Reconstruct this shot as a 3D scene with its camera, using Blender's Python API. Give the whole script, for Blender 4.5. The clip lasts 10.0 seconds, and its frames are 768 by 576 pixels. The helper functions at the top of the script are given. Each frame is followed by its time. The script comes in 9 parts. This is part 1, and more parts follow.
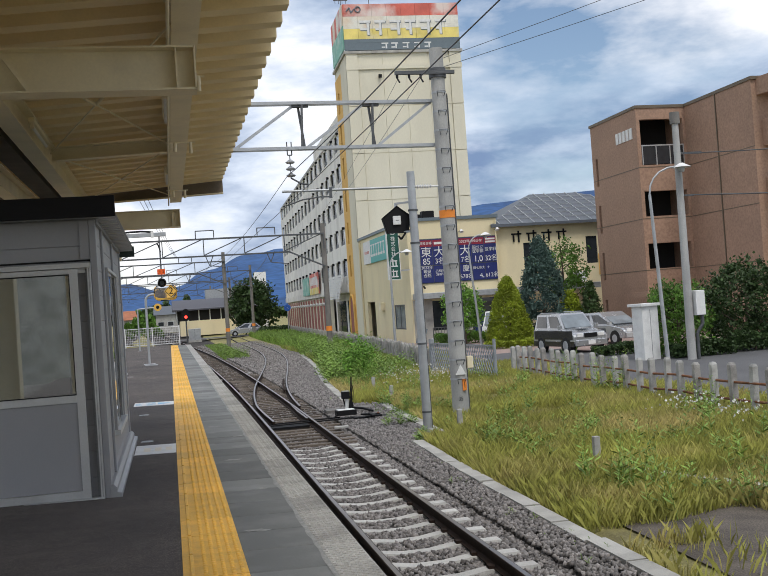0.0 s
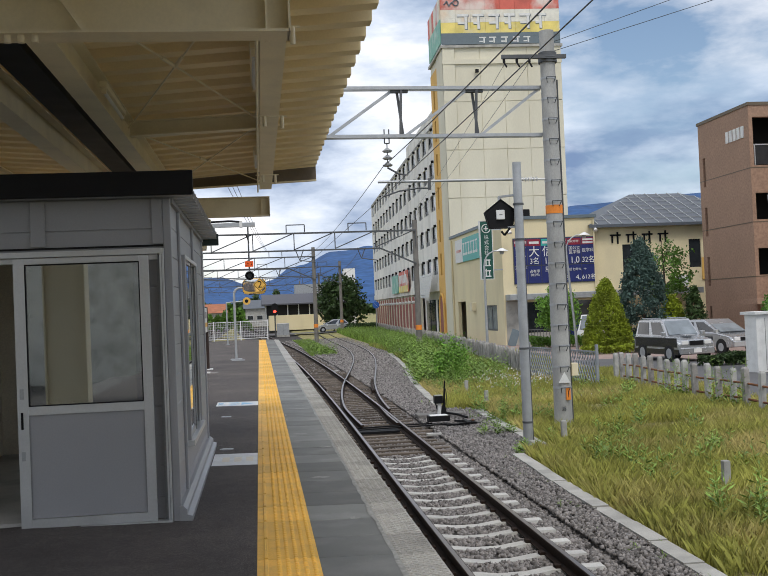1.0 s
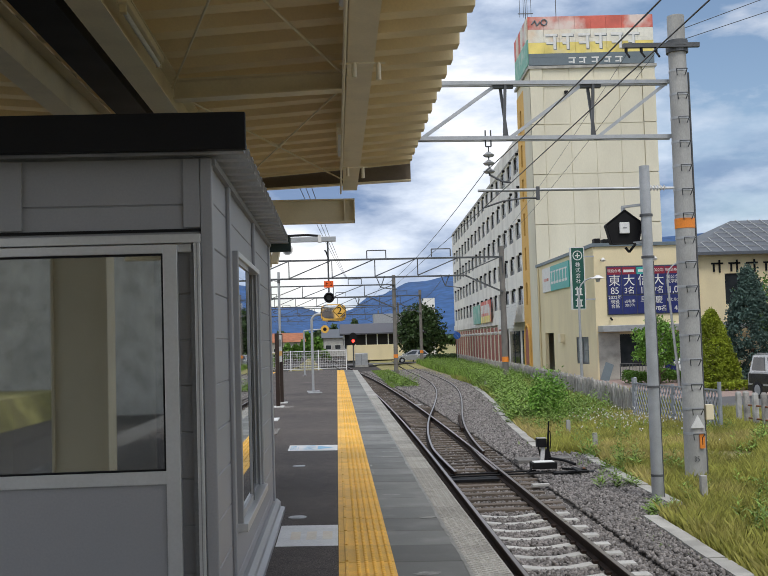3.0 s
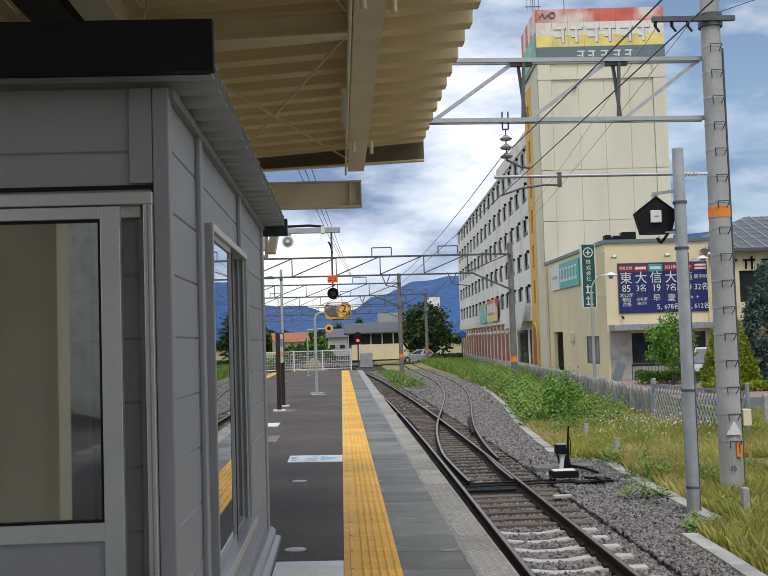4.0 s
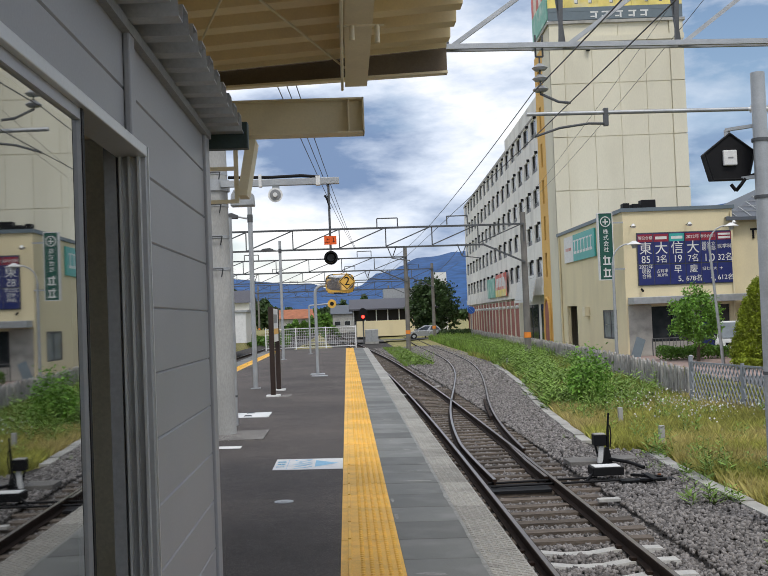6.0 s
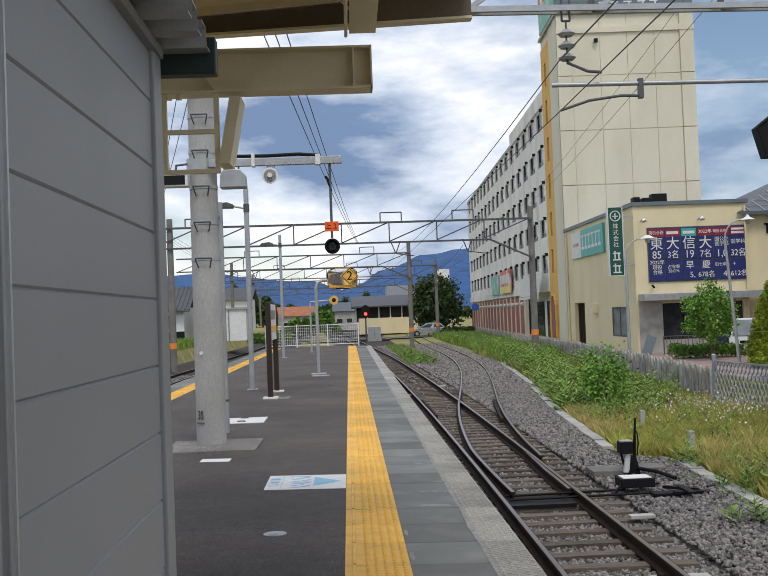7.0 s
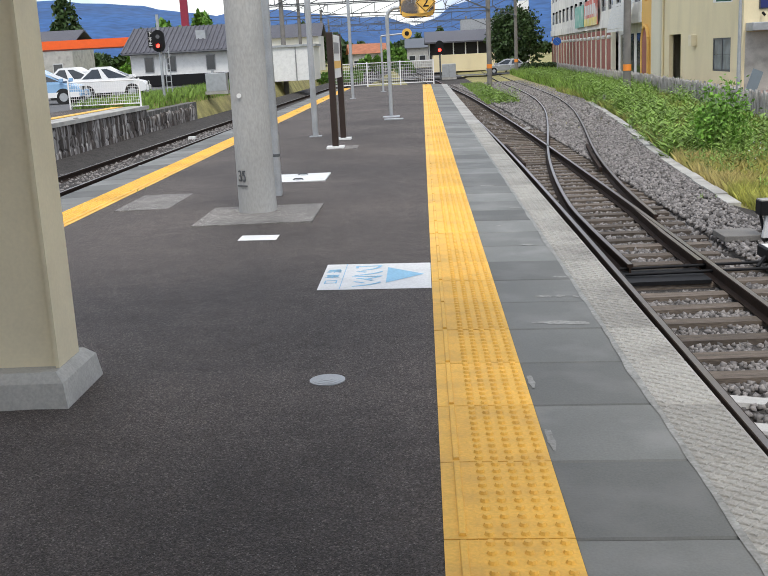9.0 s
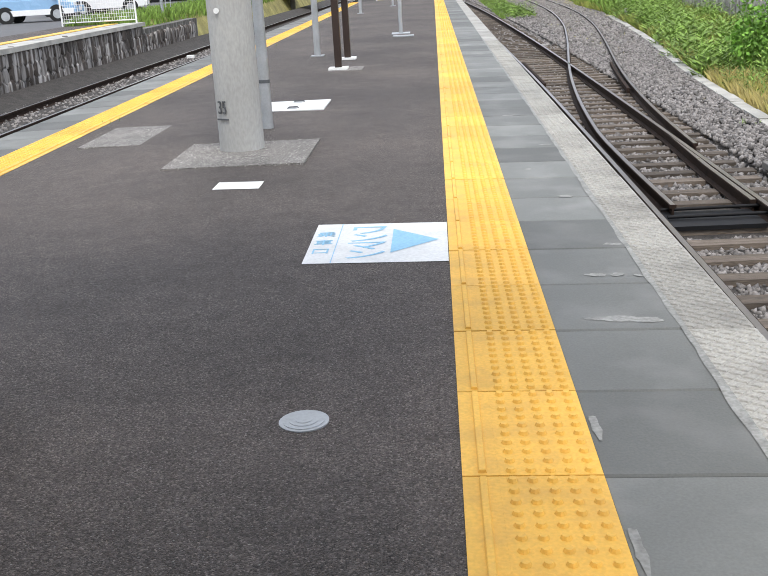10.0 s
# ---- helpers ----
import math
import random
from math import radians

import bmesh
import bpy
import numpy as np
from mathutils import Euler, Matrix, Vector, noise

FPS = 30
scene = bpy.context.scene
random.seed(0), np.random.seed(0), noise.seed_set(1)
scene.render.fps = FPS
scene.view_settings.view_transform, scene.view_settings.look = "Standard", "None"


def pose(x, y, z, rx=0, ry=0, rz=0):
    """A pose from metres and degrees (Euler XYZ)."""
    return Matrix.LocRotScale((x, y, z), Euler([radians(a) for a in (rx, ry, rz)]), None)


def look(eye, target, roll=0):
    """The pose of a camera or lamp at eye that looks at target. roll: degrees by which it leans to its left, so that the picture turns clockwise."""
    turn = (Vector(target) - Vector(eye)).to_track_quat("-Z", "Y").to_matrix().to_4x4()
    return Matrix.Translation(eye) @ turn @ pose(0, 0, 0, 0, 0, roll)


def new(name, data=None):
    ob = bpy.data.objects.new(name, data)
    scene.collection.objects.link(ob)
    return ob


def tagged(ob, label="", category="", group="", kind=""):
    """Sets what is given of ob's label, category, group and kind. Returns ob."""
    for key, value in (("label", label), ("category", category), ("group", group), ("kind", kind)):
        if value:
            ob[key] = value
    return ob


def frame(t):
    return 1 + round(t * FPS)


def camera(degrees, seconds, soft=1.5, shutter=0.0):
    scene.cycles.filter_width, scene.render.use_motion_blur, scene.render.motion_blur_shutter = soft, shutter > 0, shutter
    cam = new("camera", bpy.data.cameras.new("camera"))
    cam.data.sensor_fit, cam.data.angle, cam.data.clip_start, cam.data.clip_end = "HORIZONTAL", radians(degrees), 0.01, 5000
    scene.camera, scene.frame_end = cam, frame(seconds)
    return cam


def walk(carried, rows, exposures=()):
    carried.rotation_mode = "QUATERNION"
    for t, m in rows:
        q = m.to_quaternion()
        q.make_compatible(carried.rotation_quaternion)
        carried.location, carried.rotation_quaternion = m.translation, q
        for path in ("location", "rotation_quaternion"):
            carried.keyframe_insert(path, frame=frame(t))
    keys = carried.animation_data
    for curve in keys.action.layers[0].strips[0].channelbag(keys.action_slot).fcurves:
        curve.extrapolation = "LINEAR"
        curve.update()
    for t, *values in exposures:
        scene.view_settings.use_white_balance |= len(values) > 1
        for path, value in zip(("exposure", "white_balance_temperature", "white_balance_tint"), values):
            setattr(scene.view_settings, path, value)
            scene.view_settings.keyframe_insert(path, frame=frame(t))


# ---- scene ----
cam = camera(41.6, 10.0, soft=0.75)
PATH = [
    (0, (0.019, -0.319, 1.582), (0.437, 1.636, 1.615), -4.0),
    (0.5, (0.009, 0.405, 1.578), (0.334, 2.379, 1.589), -3.5),
    (1, (0.074, 1.131, 1.605), (0.321, 3.115, 1.645), -2.4),
    (1.5, (0.053, 1.843, 1.638), (0.233, 3.833, 1.718), -1.8),
    (2, (0.067, 2.552, 1.612), (0.199, 4.544, 1.735), -1.4),
    (2.5, (0.018, 3.304, 1.596), (0.125, 5.297, 1.726), -1.4),
    (3, (0.029, 4.038, 1.575), (0.125, 6.033, 1.681), -1.7),
    (3.2, (0.034, 4.31, 1.555), (0.123, 6.306, 1.65), -1.7),
    (4.5, (0.02, 6.245, 1.59), (0.108, 8.239, 1.707), -1.8),
    (5, (0.052, 6.985, 1.576), (0.141, 8.979, 1.701), -1.8),
    (5.5, (0.044, 7.721, 1.57), (0.123, 9.717, 1.665), -1.8),
    (6, (0.094, 8.451, 1.549), (0.17, 10.449, 1.608), -2.2),
    (6.2, (0.121, 8.731, 1.529), (0.19, 10.729, 1.575), -2.1),
    (7.5, (0.057, 10.677, 1.529), (0.13, 12.675, 1.587), -2.2),
    (8, (0.058, 11.34, 1.517), (0.054, 13.337, 1.418), -3.1),
    (8.5, (-0.012, 12.043, 1.487), (-0.073, 14.025, 1.223), -3.0),
    (9, (-0.01, 12.748, 1.45), (-0.102, 14.696, 1.003), -2.9),
    (9.5, (-0.05, 13.474, 1.425), (-0.16, 15.395, 0.881), -3.0),
    (10, (-0.029, 14.198, 1.39), (-0.149, 16.102, 0.79), -3.3),
]
EXPOSURES = [(0, 0.17), (6.2, 0.15), (7.4, -0.03), (8.0, -0.1), (8.5, 0.22), (9.2, 0.66), (10, 0.9)]
walk(cam, [(t, look(eye, target, roll)) for t, eye, target, roll in PATH], EXPOSURES)

# ---- light ----
rng = random.Random(7)
world = bpy.data.worlds.new("world")
scene.world = world
world.use_nodes = True
wt = world.node_tree
wt.nodes.clear()


def wn(kind, **sets):
    n = wt.nodes.new(kind)
    for k, v in sets.items():
        n.inputs[k].default_value = v
    return n


w_out = wn("ShaderNodeOutputWorld")
sky = wt.nodes.new("ShaderNodeTexSky")
sky.sky_type, sky.sun_disc = "NISHITA", False
sky.sun_elevation, sky.sun_rotation = radians(57), radians(165)
sky_bg = wn("ShaderNodeBackground", Strength=0.11)
wt.links.new(sky.outputs[0], sky_bg.inputs[0])
w_tc = wn("ShaderNodeTexCoord")
w_map = wn("ShaderNodeMapping", Scale=(1.0, 1.0, 2.6), Location=(0.35, 0.1, 0.0))
wt.links.new(w_tc.outputs["Generated"], w_map.inputs[0])
w_n1 = wn("ShaderNodeTexNoise", Scale=2.0, Detail=9.0, Roughness=0.55)
w_n2 = wn("ShaderNodeTexNoise", Scale=3.0, Detail=8.0, Roughness=0.56)
w_map2 = wn("ShaderNodeMapping", Scale=(1.0, 1.0, 2.8), Location=(15.46, 6.63, -1.37))
wt.links.new(w_tc.outputs["Generated"], w_map2.inputs[0])
wt.links.new(w_map.outputs[0], w_n1.inputs[0])
wt.links.new(w_map2.outputs[0], w_n2.inputs[0])
w_cover = wn("ShaderNodeValToRGB")
w_cover.color_ramp.elements[0].position, w_cover.color_ramp.elements[1].position = 0.36, 0.50
wt.links.new(w_n1.outputs[0], w_cover.inputs[0])
w_tone = wn("ShaderNodeValToRGB")
e = w_tone.color_ramp.elements
e[0].position, e[0].color = 0.37, (0.165, 0.24, 0.39, 1)
e[1].position, e[1].color = 0.575, (0.97, 0.955, 0.96, 1)
mid = e.new(0.47)
mid.color = (0.56, 0.625, 0.735, 1)
wt.links.new(w_n2.outputs[0], w_tone.inputs[0])
cloud_bg = wn("ShaderNodeBackground", Strength=1.2)
wt.links.new(w_tone.outputs[0], cloud_bg.inputs[0])
w_mix = wn("ShaderNodeMixShader")
wt.links.new(w_cover.outputs[0], w_mix.inputs[0])
wt.links.new(sky_bg.outputs[0], w_mix.inputs[1])
wt.links.new(cloud_bg.outputs[0], w_mix.inputs[2])
wt.links.new(w_mix.outputs[0], w_out.inputs[0])

sun = new("sun", bpy.data.lights.new("sun", "SUN"))
sun.data.energy, sun.data.angle, sun.data.color = 1.25, radians(16), (1.0, 0.95, 0.88)
sun.matrix_world = look((10, -17, 60), (0, 20, 0))
# ---- materials ----
MATS = {}


def mat(name, color, rough=0.7, metal=0.0, var=0.12, scale=3.0, grain=0.08, gscale=60.0, bump=0.15, bscale=80.0,
        stain=None, stain_amt=0.0, stain_scale=1.2, per_object=0.0, per_island=0.0, stretch=(1, 1, 1), spec=0.4):
    """Two scales of colour variation, stains of a second colour, fine relief."""
    if name in MATS:
        return MATS[name]
    m = bpy.data.materials.new(name)
    m.use_nodes = True
    nt = m.node_tree
    n, l = nt.nodes, nt.links
    bsdf = n["Principled BSDF"]
    tc = n.new("ShaderNodeTexCoord")
    mp = n.new("ShaderNodeMapping")
    mp.inputs["Scale"].default_value = stretch
    geo = n.new("ShaderNodeNewGeometry")
    l.new(geo.outputs["Position"], mp.inputs[0])

    def noise_tex(sc, det):
        t = n.new("ShaderNodeTexNoise")
        t.inputs["Scale"].default_value, t.inputs["Detail"].default_value = sc, det
        l.new(mp.outputs[0], t.inputs[0])
        return t

    def mix(kind, fac, a, b):
        x = n.new("ShaderNodeMix")
        x.data_type, x.blend_type = "RGBA", kind
        for sock, v in ((x.inputs[0], fac), (x.inputs[6], a), (x.inputs[7], b)):
            if hasattr(v, "links"):
                l.new(v, sock)
            else:
                sock.default_value = v
        return x.outputs[2]

    def ramp(src, lo, hi, c0, c1):
        r = n.new("ShaderNodeValToRGB")
        r.color_ramp.elements[0].position, r.color_ramp.elements[1].position = lo, hi
        r.color_ramp.elements[0].color, r.color_ramp.elements[1].color = (*c0, 1), (*c1, 1)
        l.new(src, r.inputs[0])
        return r.outputs[0]

    big, fine = noise_tex(scale, 4), noise_tex(gscale, 2)
    col = (*color, 1)
    v0, v1 = 1 - var, 1 + var
    col = mix("MULTIPLY", 1.0, col, ramp(big.outputs[0], 0.3, 0.7, (v0,) * 3, (v1,) * 3))
    g0, g1 = 1 - grain, 1 + grain
    col = mix("MULTIPLY", 1.0, col, ramp(fine.outputs[0], 0.3, 0.7, (g0,) * 3, (g1,) * 3))
    if stain:
        sn = noise_tex(stain_scale, 6)
        fac = ramp(sn.outputs[0], 0.48, 0.66, (0, 0, 0), (stain_amt,) * 3)
        col = mix("MIX", fac, col, (*stain, 1))
    for amount, src in ((per_object, "o"), (per_island, "i")):
        if amount:
            if src == "o":
                info = n.new("ShaderNodeObjectInfo").outputs["Random"]
            else:
                info = geo.outputs["Random Per Island"]
            col = mix("MULTIPLY", 1.0, col, ramp(info, 0.0, 1.0, (1 - amount,) * 3, (1 + amount,) * 3))
    l.new(col, bsdf.inputs["Base Color"])
    rr = n.new("ShaderNodeMapRange")
    rr.inputs["To Min"].default_value, rr.inputs["To Max"].default_value = max(rough - 0.1, 0.03), min(rough + 0.1, 1)
    l.new(big.outputs[0], rr.inputs[0])
    l.new(rr.outputs[0], bsdf.inputs["Roughness"])
    bsdf.inputs["Metallic"].default_value = metal
    bsdf.inputs["Specular IOR Level"].default_value = spec
    if bump:
        bn, bp = noise_tex(bscale, 3), n.new("ShaderNodeBump")
        bp.inputs["Strength"].default_value, bp.inputs["Distance"].default_value = bump, 0.01
        l.new(bn.outputs[0], bp.inputs["Height"])
        l.new(bp.outputs[0], bsdf.inputs["Normal"])
    MATS[name] = m
    return m


def glass_mat(name, tint=(0.85, 0.9, 0.9), mirror=0.4, rough=0.02):
    """Window glass: clear, with a share of mirror."""
    m = bpy.data.materials.new(name)
    m.use_nodes = True
    nt = m.node_tree
    n, l = nt.nodes, nt.links
    n.clear()
    o = n.new("ShaderNodeOutputMaterial")
    tr, gl, mx = n.new("ShaderNodeBsdfTransparent"), n.new("ShaderNodeBsdfGlossy"), n.new("ShaderNodeMixShader")
    tr.inputs[0].default_value = (*tint, 1)
    gl.inputs[0].default_value, gl.inputs["Roughness"].default_value = (0.9, 0.92, 0.93, 1), rough
    lw = n.new("ShaderNodeFresnel")
    lw.inputs[0].default_value = 1.55
    add = n.new("ShaderNodeMath")
    add.inputs[1].default_value = mirror
    l.new(lw.outputs[0], add.inputs[0])
    add.use_clamp = True
    l.new(add.outputs[0], mx.inputs[0])
    l.new(tr.outputs[0], mx.inputs[1])
    l.new(gl.outputs[0], mx.inputs[2])
    l.new(mx.outputs[0], o.inputs[0])
    return m


def glow_mat(name, color, strength):
    m = bpy.data.materials.new(name)
    m.use_nodes = True
    b = m.node_tree.nodes["Principled BSDF"]
    b.inputs["Base Color"].default_value = (*color, 1)
    b.inputs["Emission Color"].default_value = (*color, 1)
    b.inputs["Emission Strength"].default_value = strength
    return m




def aggregate_mat(name, dark, light, rough=0.8, size=210.0, speck=0.35):
    """Worn asphalt: packed stone chips in dark binder, broad worn patches, a few pale chips."""
    m = bpy.data.materials.new(name)
    m.use_nodes = True
    n, l = m.node_tree.nodes, m.node_tree.links
    b = n["Principled BSDF"]
    pos = n.new("ShaderNodeNewGeometry").outputs["Position"]

    def tex(kind, sc, **sets):
        t_ = n.new(kind)
        t_.inputs["Scale"].default_value = sc
        for k_, v_ in sets.items():
            t_.inputs[k_].default_value = v_
        l.new(pos, t_.inputs["Vector"])
        return t_

    def ramp(src, stops):
        r = n.new("ShaderNodeValToRGB")
        el = r.color_ramp.elements
        el[0].position, el[0].color = stops[0][0], (*stops[0][1], 1)
        el[1].position, el[1].color = stops[-1][0], (*stops[-1][1], 1)
        for p_, c_ in stops[1:-1]:
            el.new(p_).color = (*c_, 1)
        l.new(src, r.inputs[0])
        return r.outputs[0]

    def mix(kind, fac, a, c):
        x = n.new("ShaderNodeMix")
        x.data_type, x.blend_type = "RGBA", kind
        for sock, v_ in ((x.inputs[0], fac), (x.inputs[6], a), (x.inputs[7], c)):
            if hasattr(v_, "links"):
                l.new(v_, sock)
            else:
                sock.default_value = v_
        return x.outputs[2]

    cells = tex("ShaderNodeTexVoronoi", size)
    sep = n.new("ShaderNodeSeparateColor")
    l.new(cells.outputs["Color"], sep.inputs[0])
    col = ramp(sep.outputs[0], [(0.0, dark), (0.55, tuple((a + c) / 2 for a, c in zip(dark, light))), (0.9, light), (1.0, tuple(min(1.0, c * (1 + speck * 2)) for c in light))])
    broad = tex("ShaderNodeTexNoise", 0.55, Detail=5.0)
    mid_n = tex("ShaderNodeTexNoise", 6.0, Detail=4.0)
    col = mix("MULTIPLY", 1.0, col, ramp(broad.outputs[0], [(0.3, (0.72,) * 3), (0.5, (1.0, 0.99, 0.98)), (0.7, (1.28, 1.25, 1.22))]))
    col = mix("MULTIPLY", 1.0, col, ramp(mid_n.outputs[0], [(0.3, (0.86,) * 3), (0.7, (1.14,) * 3)]))
    chips = tex("ShaderNodeTexVoronoi", 34.0)
    col = mix("MIX", ramp(chips.outputs["Distance"], [(0.06, (0.8,) * 3), (0.11, (0.0,) * 3)]), col, (0.30, 0.29, 0.27, 1))
    l.new(col, b.inputs["Base Color"])
    b.inputs["Roughness"].default_value = rough
    b.inputs["Specular IOR Level"].default_value = 0.35
    bp = n.new("ShaderNodeBump")
    bp.inputs["Strength"].default_value, bp.inputs["Distance"].default_value = 0.8, 0.004
    inv = n.new("ShaderNodeMath")
    inv.operation = "SUBTRACT"
    inv.inputs[0].default_value = 1.0
    l.new(cells.outputs["Distance"], inv.inputs[1])
    l.new(inv.outputs[0], bp.inputs["Height"])
    l.new(bp.outputs[0], b.inputs["Normal"])
    return m


ASPHALT = aggregate_mat("platform_asphalt", (0.036, 0.030, 0.027), (0.132, 0.114, 0.105))
PATCH = aggregate_mat("rough_concrete_patch", (0.085, 0.08, 0.075), (0.27, 0.26, 0.245), 0.9, size=120.0, speck=0.5)
SLAB = mat("platform_slab_concrete", (0.148, 0.152, 0.144), 0.75, var=0.12, scale=1.4, grain=0.08, gscale=120, per_object=0.3, stain=(0.235, 0.235, 0.225), stain_amt=0.45, stain_scale=2.6)
EDGE = mat("edge_plate_concrete", (0.37, 0.36, 0.33), 0.85, var=0.15, scale=3, grain=0.16, gscale=90, per_object=0.14, bump=0.35, stain=(0.15, 0.145, 0.135), stain_amt=0.5, stain_scale=3)
CONC = mat("weathered_concrete", (0.44, 0.43, 0.395), 0.85, var=0.15, scale=1.6, grain=0.1, gscale=70, stain=(0.2, 0.195, 0.18), stain_amt=0.5, stain_scale=1.7, bump=0.25)
CONC_DARK = mat("dark_stained_concrete", (0.10, 0.095, 0.085), 0.9, var=0.3, scale=2.4, grain=0.2, gscale=50, stain=(0.36, 0.35, 0.33), stain_amt=0.6, stain_scale=2.6, stretch=(1, 1.6, 0.25), bump=0.4)
POLE = mat("spun_concrete_pole", (0.40, 0.40, 0.385), 0.8, var=0.1, scale=2, grain=0.1, gscale=60, stain=(0.27, 0.27, 0.26), stain_amt=0.5, stain_scale=2.5, stretch=(1, 1, 0.4))
OLD_POLE = mat("old_dark_concrete_pole", (0.19, 0.18, 0.165), 0.9, var=0.2, scale=2, grain=0.12)
YELLOW = mat("tactile_yellow", (0.80, 0.47, 0.085), 0.65, var=0.1, scale=2.2, grain=0.08, gscale=80, per_object=0.10, stain=(0.58, 0.34, 0.09), stain_amt=0.45, stain_scale=7)
CREAM = mat("cream_steel_paint", (0.80, 0.71, 0.50), 0.5, var=0.05, scale=1.2, grain=0.03, stain=(0.42, 0.36, 0.25), stain_amt=0.18, stain_scale=3, bump=0.04)
ROOFING = mat("cream_folded_roof_sheet", (0.86, 0.71, 0.43), 0.55, var=0.07, scale=1.0, grain=0.03, stain=(0.55, 0.45, 0.29), stain_amt=0.16, stain_scale=2.2, bump=0.02)
BROWN_FASCIA = mat("brown_fascia_steel", (0.14, 0.11, 0.075), 0.5, var=0.1)
PANEL = mat("grey_wall_panel", (0.315, 0.317, 0.325), 0.45, var=0.05, scale=0.9, grain=0.03, gscale=90, bump=0.05, stain=(0.26, 0.27, 0.28), stain_amt=0.25, stain_scale=1.4)
ALU = mat("satin_aluminium", (0.60, 0.61, 0.61), 0.38, metal=0.55, var=0.05, grain=0.03, bump=0.03)
ALU_DULL = mat("dull_grey_aluminium", (0.36, 0.365, 0.372), 0.42, metal=0.4, var=0.05, grain=0.03, bump=0.03)
# Darker grey beside ALU and ALU_DULL, its shaded tone put into the colour.
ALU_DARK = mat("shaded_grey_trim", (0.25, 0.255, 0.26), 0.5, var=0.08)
GATE_GREY = mat("dull_galvanised_gate", (0.30, 0.32, 0.345), 0.6, metal=0.2, var=0.15, scale=3)
STONE_WALL = mat("dark_rubble_stone", (0.07, 0.058, 0.05), 0.9, var=0.35, scale=3, grain=0.25, gscale=40, per_object=0.3, stain=(0.46, 0.44, 0.42), stain_amt=0.85, stain_scale=5.0, stretch=(1, 1.3, 0.16), bump=0.5)
BLACK = mat("black_paint", (0.010, 0.010, 0.011), 0.6, var=0.15, grain=0.06, bump=0.05, spec=0.2)
DARK_GREEN = mat("dark_green_gutter", (0.03, 0.05, 0.045), 0.5)
INNER = mat("beige_interior_wall", (0.74, 0.68, 0.56), 0.7, var=0.05)
STEEL = mat("galvanised_steel", (0.42, 0.435, 0.445), 0.45, metal=0.5, var=0.12, scale=5, grain=0.06)
STEEL_DARK = mat("dark_weathered_steel", (0.10, 0.105, 0.11), 0.55, metal=0.3, var=0.2, scale=3)
RUST = mat("rusty_steel", (0.20, 0.085, 0.04), 0.85, var=0.35, scale=9, grain=0.2)
RAIL_SIDE = mat("rust_brown_rail", (0.032, 0.021, 0.016), 0.8, var=0.3, scale=5, grain=0.2, spec=0.12)
RAIL_TOP = mat("polished_rail_head", (0.24, 0.22, 0.21), 0.32, metal=0.95, var=0.08, bump=0.0)
SLEEPER = mat("concrete_sleeper", (0.50, 0.49, 0.46), 0.85, var=0.1, scale=4, grain=0.1, per_object=0.1)
WOOD_SLEEPER = mat("weathered_wood_sleeper", (0.135, 0.11, 0.088), 0.9, var=0.3, scale=6, grain=0.35, gscale=50, per_object=0.35, stretch=(0.25, 3, 3), bump=0.4)
STONE = mat("ballast_stone", (0.21, 0.195, 0.185), 0.9, var=0.12, scale=12, grain=0.15, per_island=0.55, bump=0.2)
# Bed colour is darkened to paint the shadow in gaps between the stones.
SHADED_BALLAST_BED = mat("ballast_bed", (0.05, 0.045, 0.041), 0.95, var=0.35, scale=5, grain=0.5, gscale=55, bump=1.0, bscale=40)
SOIL = mat("grassy_soil", (0.29, 0.265, 0.10), 0.95, var=0.4, scale=1.1, grain=0.35, gscale=35, bump=0.6, bscale=30, stain=(0.16, 0.13, 0.075), stain_amt=0.5, stain_scale=0.6)
DIRT = mat("dirt_gravel", (0.115, 0.098, 0.082), 0.95, var=0.3, scale=3, grain=0.4, gscale=50, bump=0.8, bscale=45)
GRASS = mat("grass_blades", (0.36, 0.36, 0.082), 0.7, var=0.28, scale=0.55, grain=0.15, gscale=9, per_island=0.28, bump=0, stain=(0.56, 0.45, 0.19), stain_amt=0.8, stain_scale=0.45)
GRASS_MID = mat("green_grass_blades", (0.24, 0.29, 0.062), 0.7, var=0.35, scale=0.8, per_island=0.3, bump=0, stain=(0.45, 0.38, 0.14), stain_amt=0.7, stain_scale=0.6)
WEED = mat("weed_leaves", (0.19, 0.30, 0.055), 0.6, var=0.3, scale=2, per_island=0.4, bump=0)
ROAD = mat("road_asphalt", (0.115, 0.115, 0.118), 0.85, var=0.12, scale=0.7, grain=0.2, gscale=80)
PAVERS = mat("pink_paving", (0.34, 0.25, 0.22), 0.85, var=0.15, scale=2, grain=0.15, gscale=14)
WALL_CREAM = mat("cream_wall_paint", (0.79, 0.69, 0.45), 0.8, var=0.05, scale=0.5, grain=0.03, gscale=20, stain=(0.5, 0.43, 0.3), stain_amt=0.2, stain_scale=0.7, stretch=(1, 1, 0.4))
WALL_IVORY = mat("ivory_panel_wall", (0.72, 0.68, 0.54), 0.8, var=0.05, scale=0.3, grain=0.03, gscale=15, stain=(0.5, 0.46, 0.35), stain_amt=0.22, stain_scale=0.5, stretch=(1, 1, 0.35))
WALL_WHITE = mat("dirty_white_wall", (0.84, 0.82, 0.76), 0.85, var=0.06, scale=0.5, grain=0.04, gscale=15, stain=(0.52, 0.5, 0.45), stain_amt=0.4, stain_scale=0.6, stretch=(1, 1, 0.4))
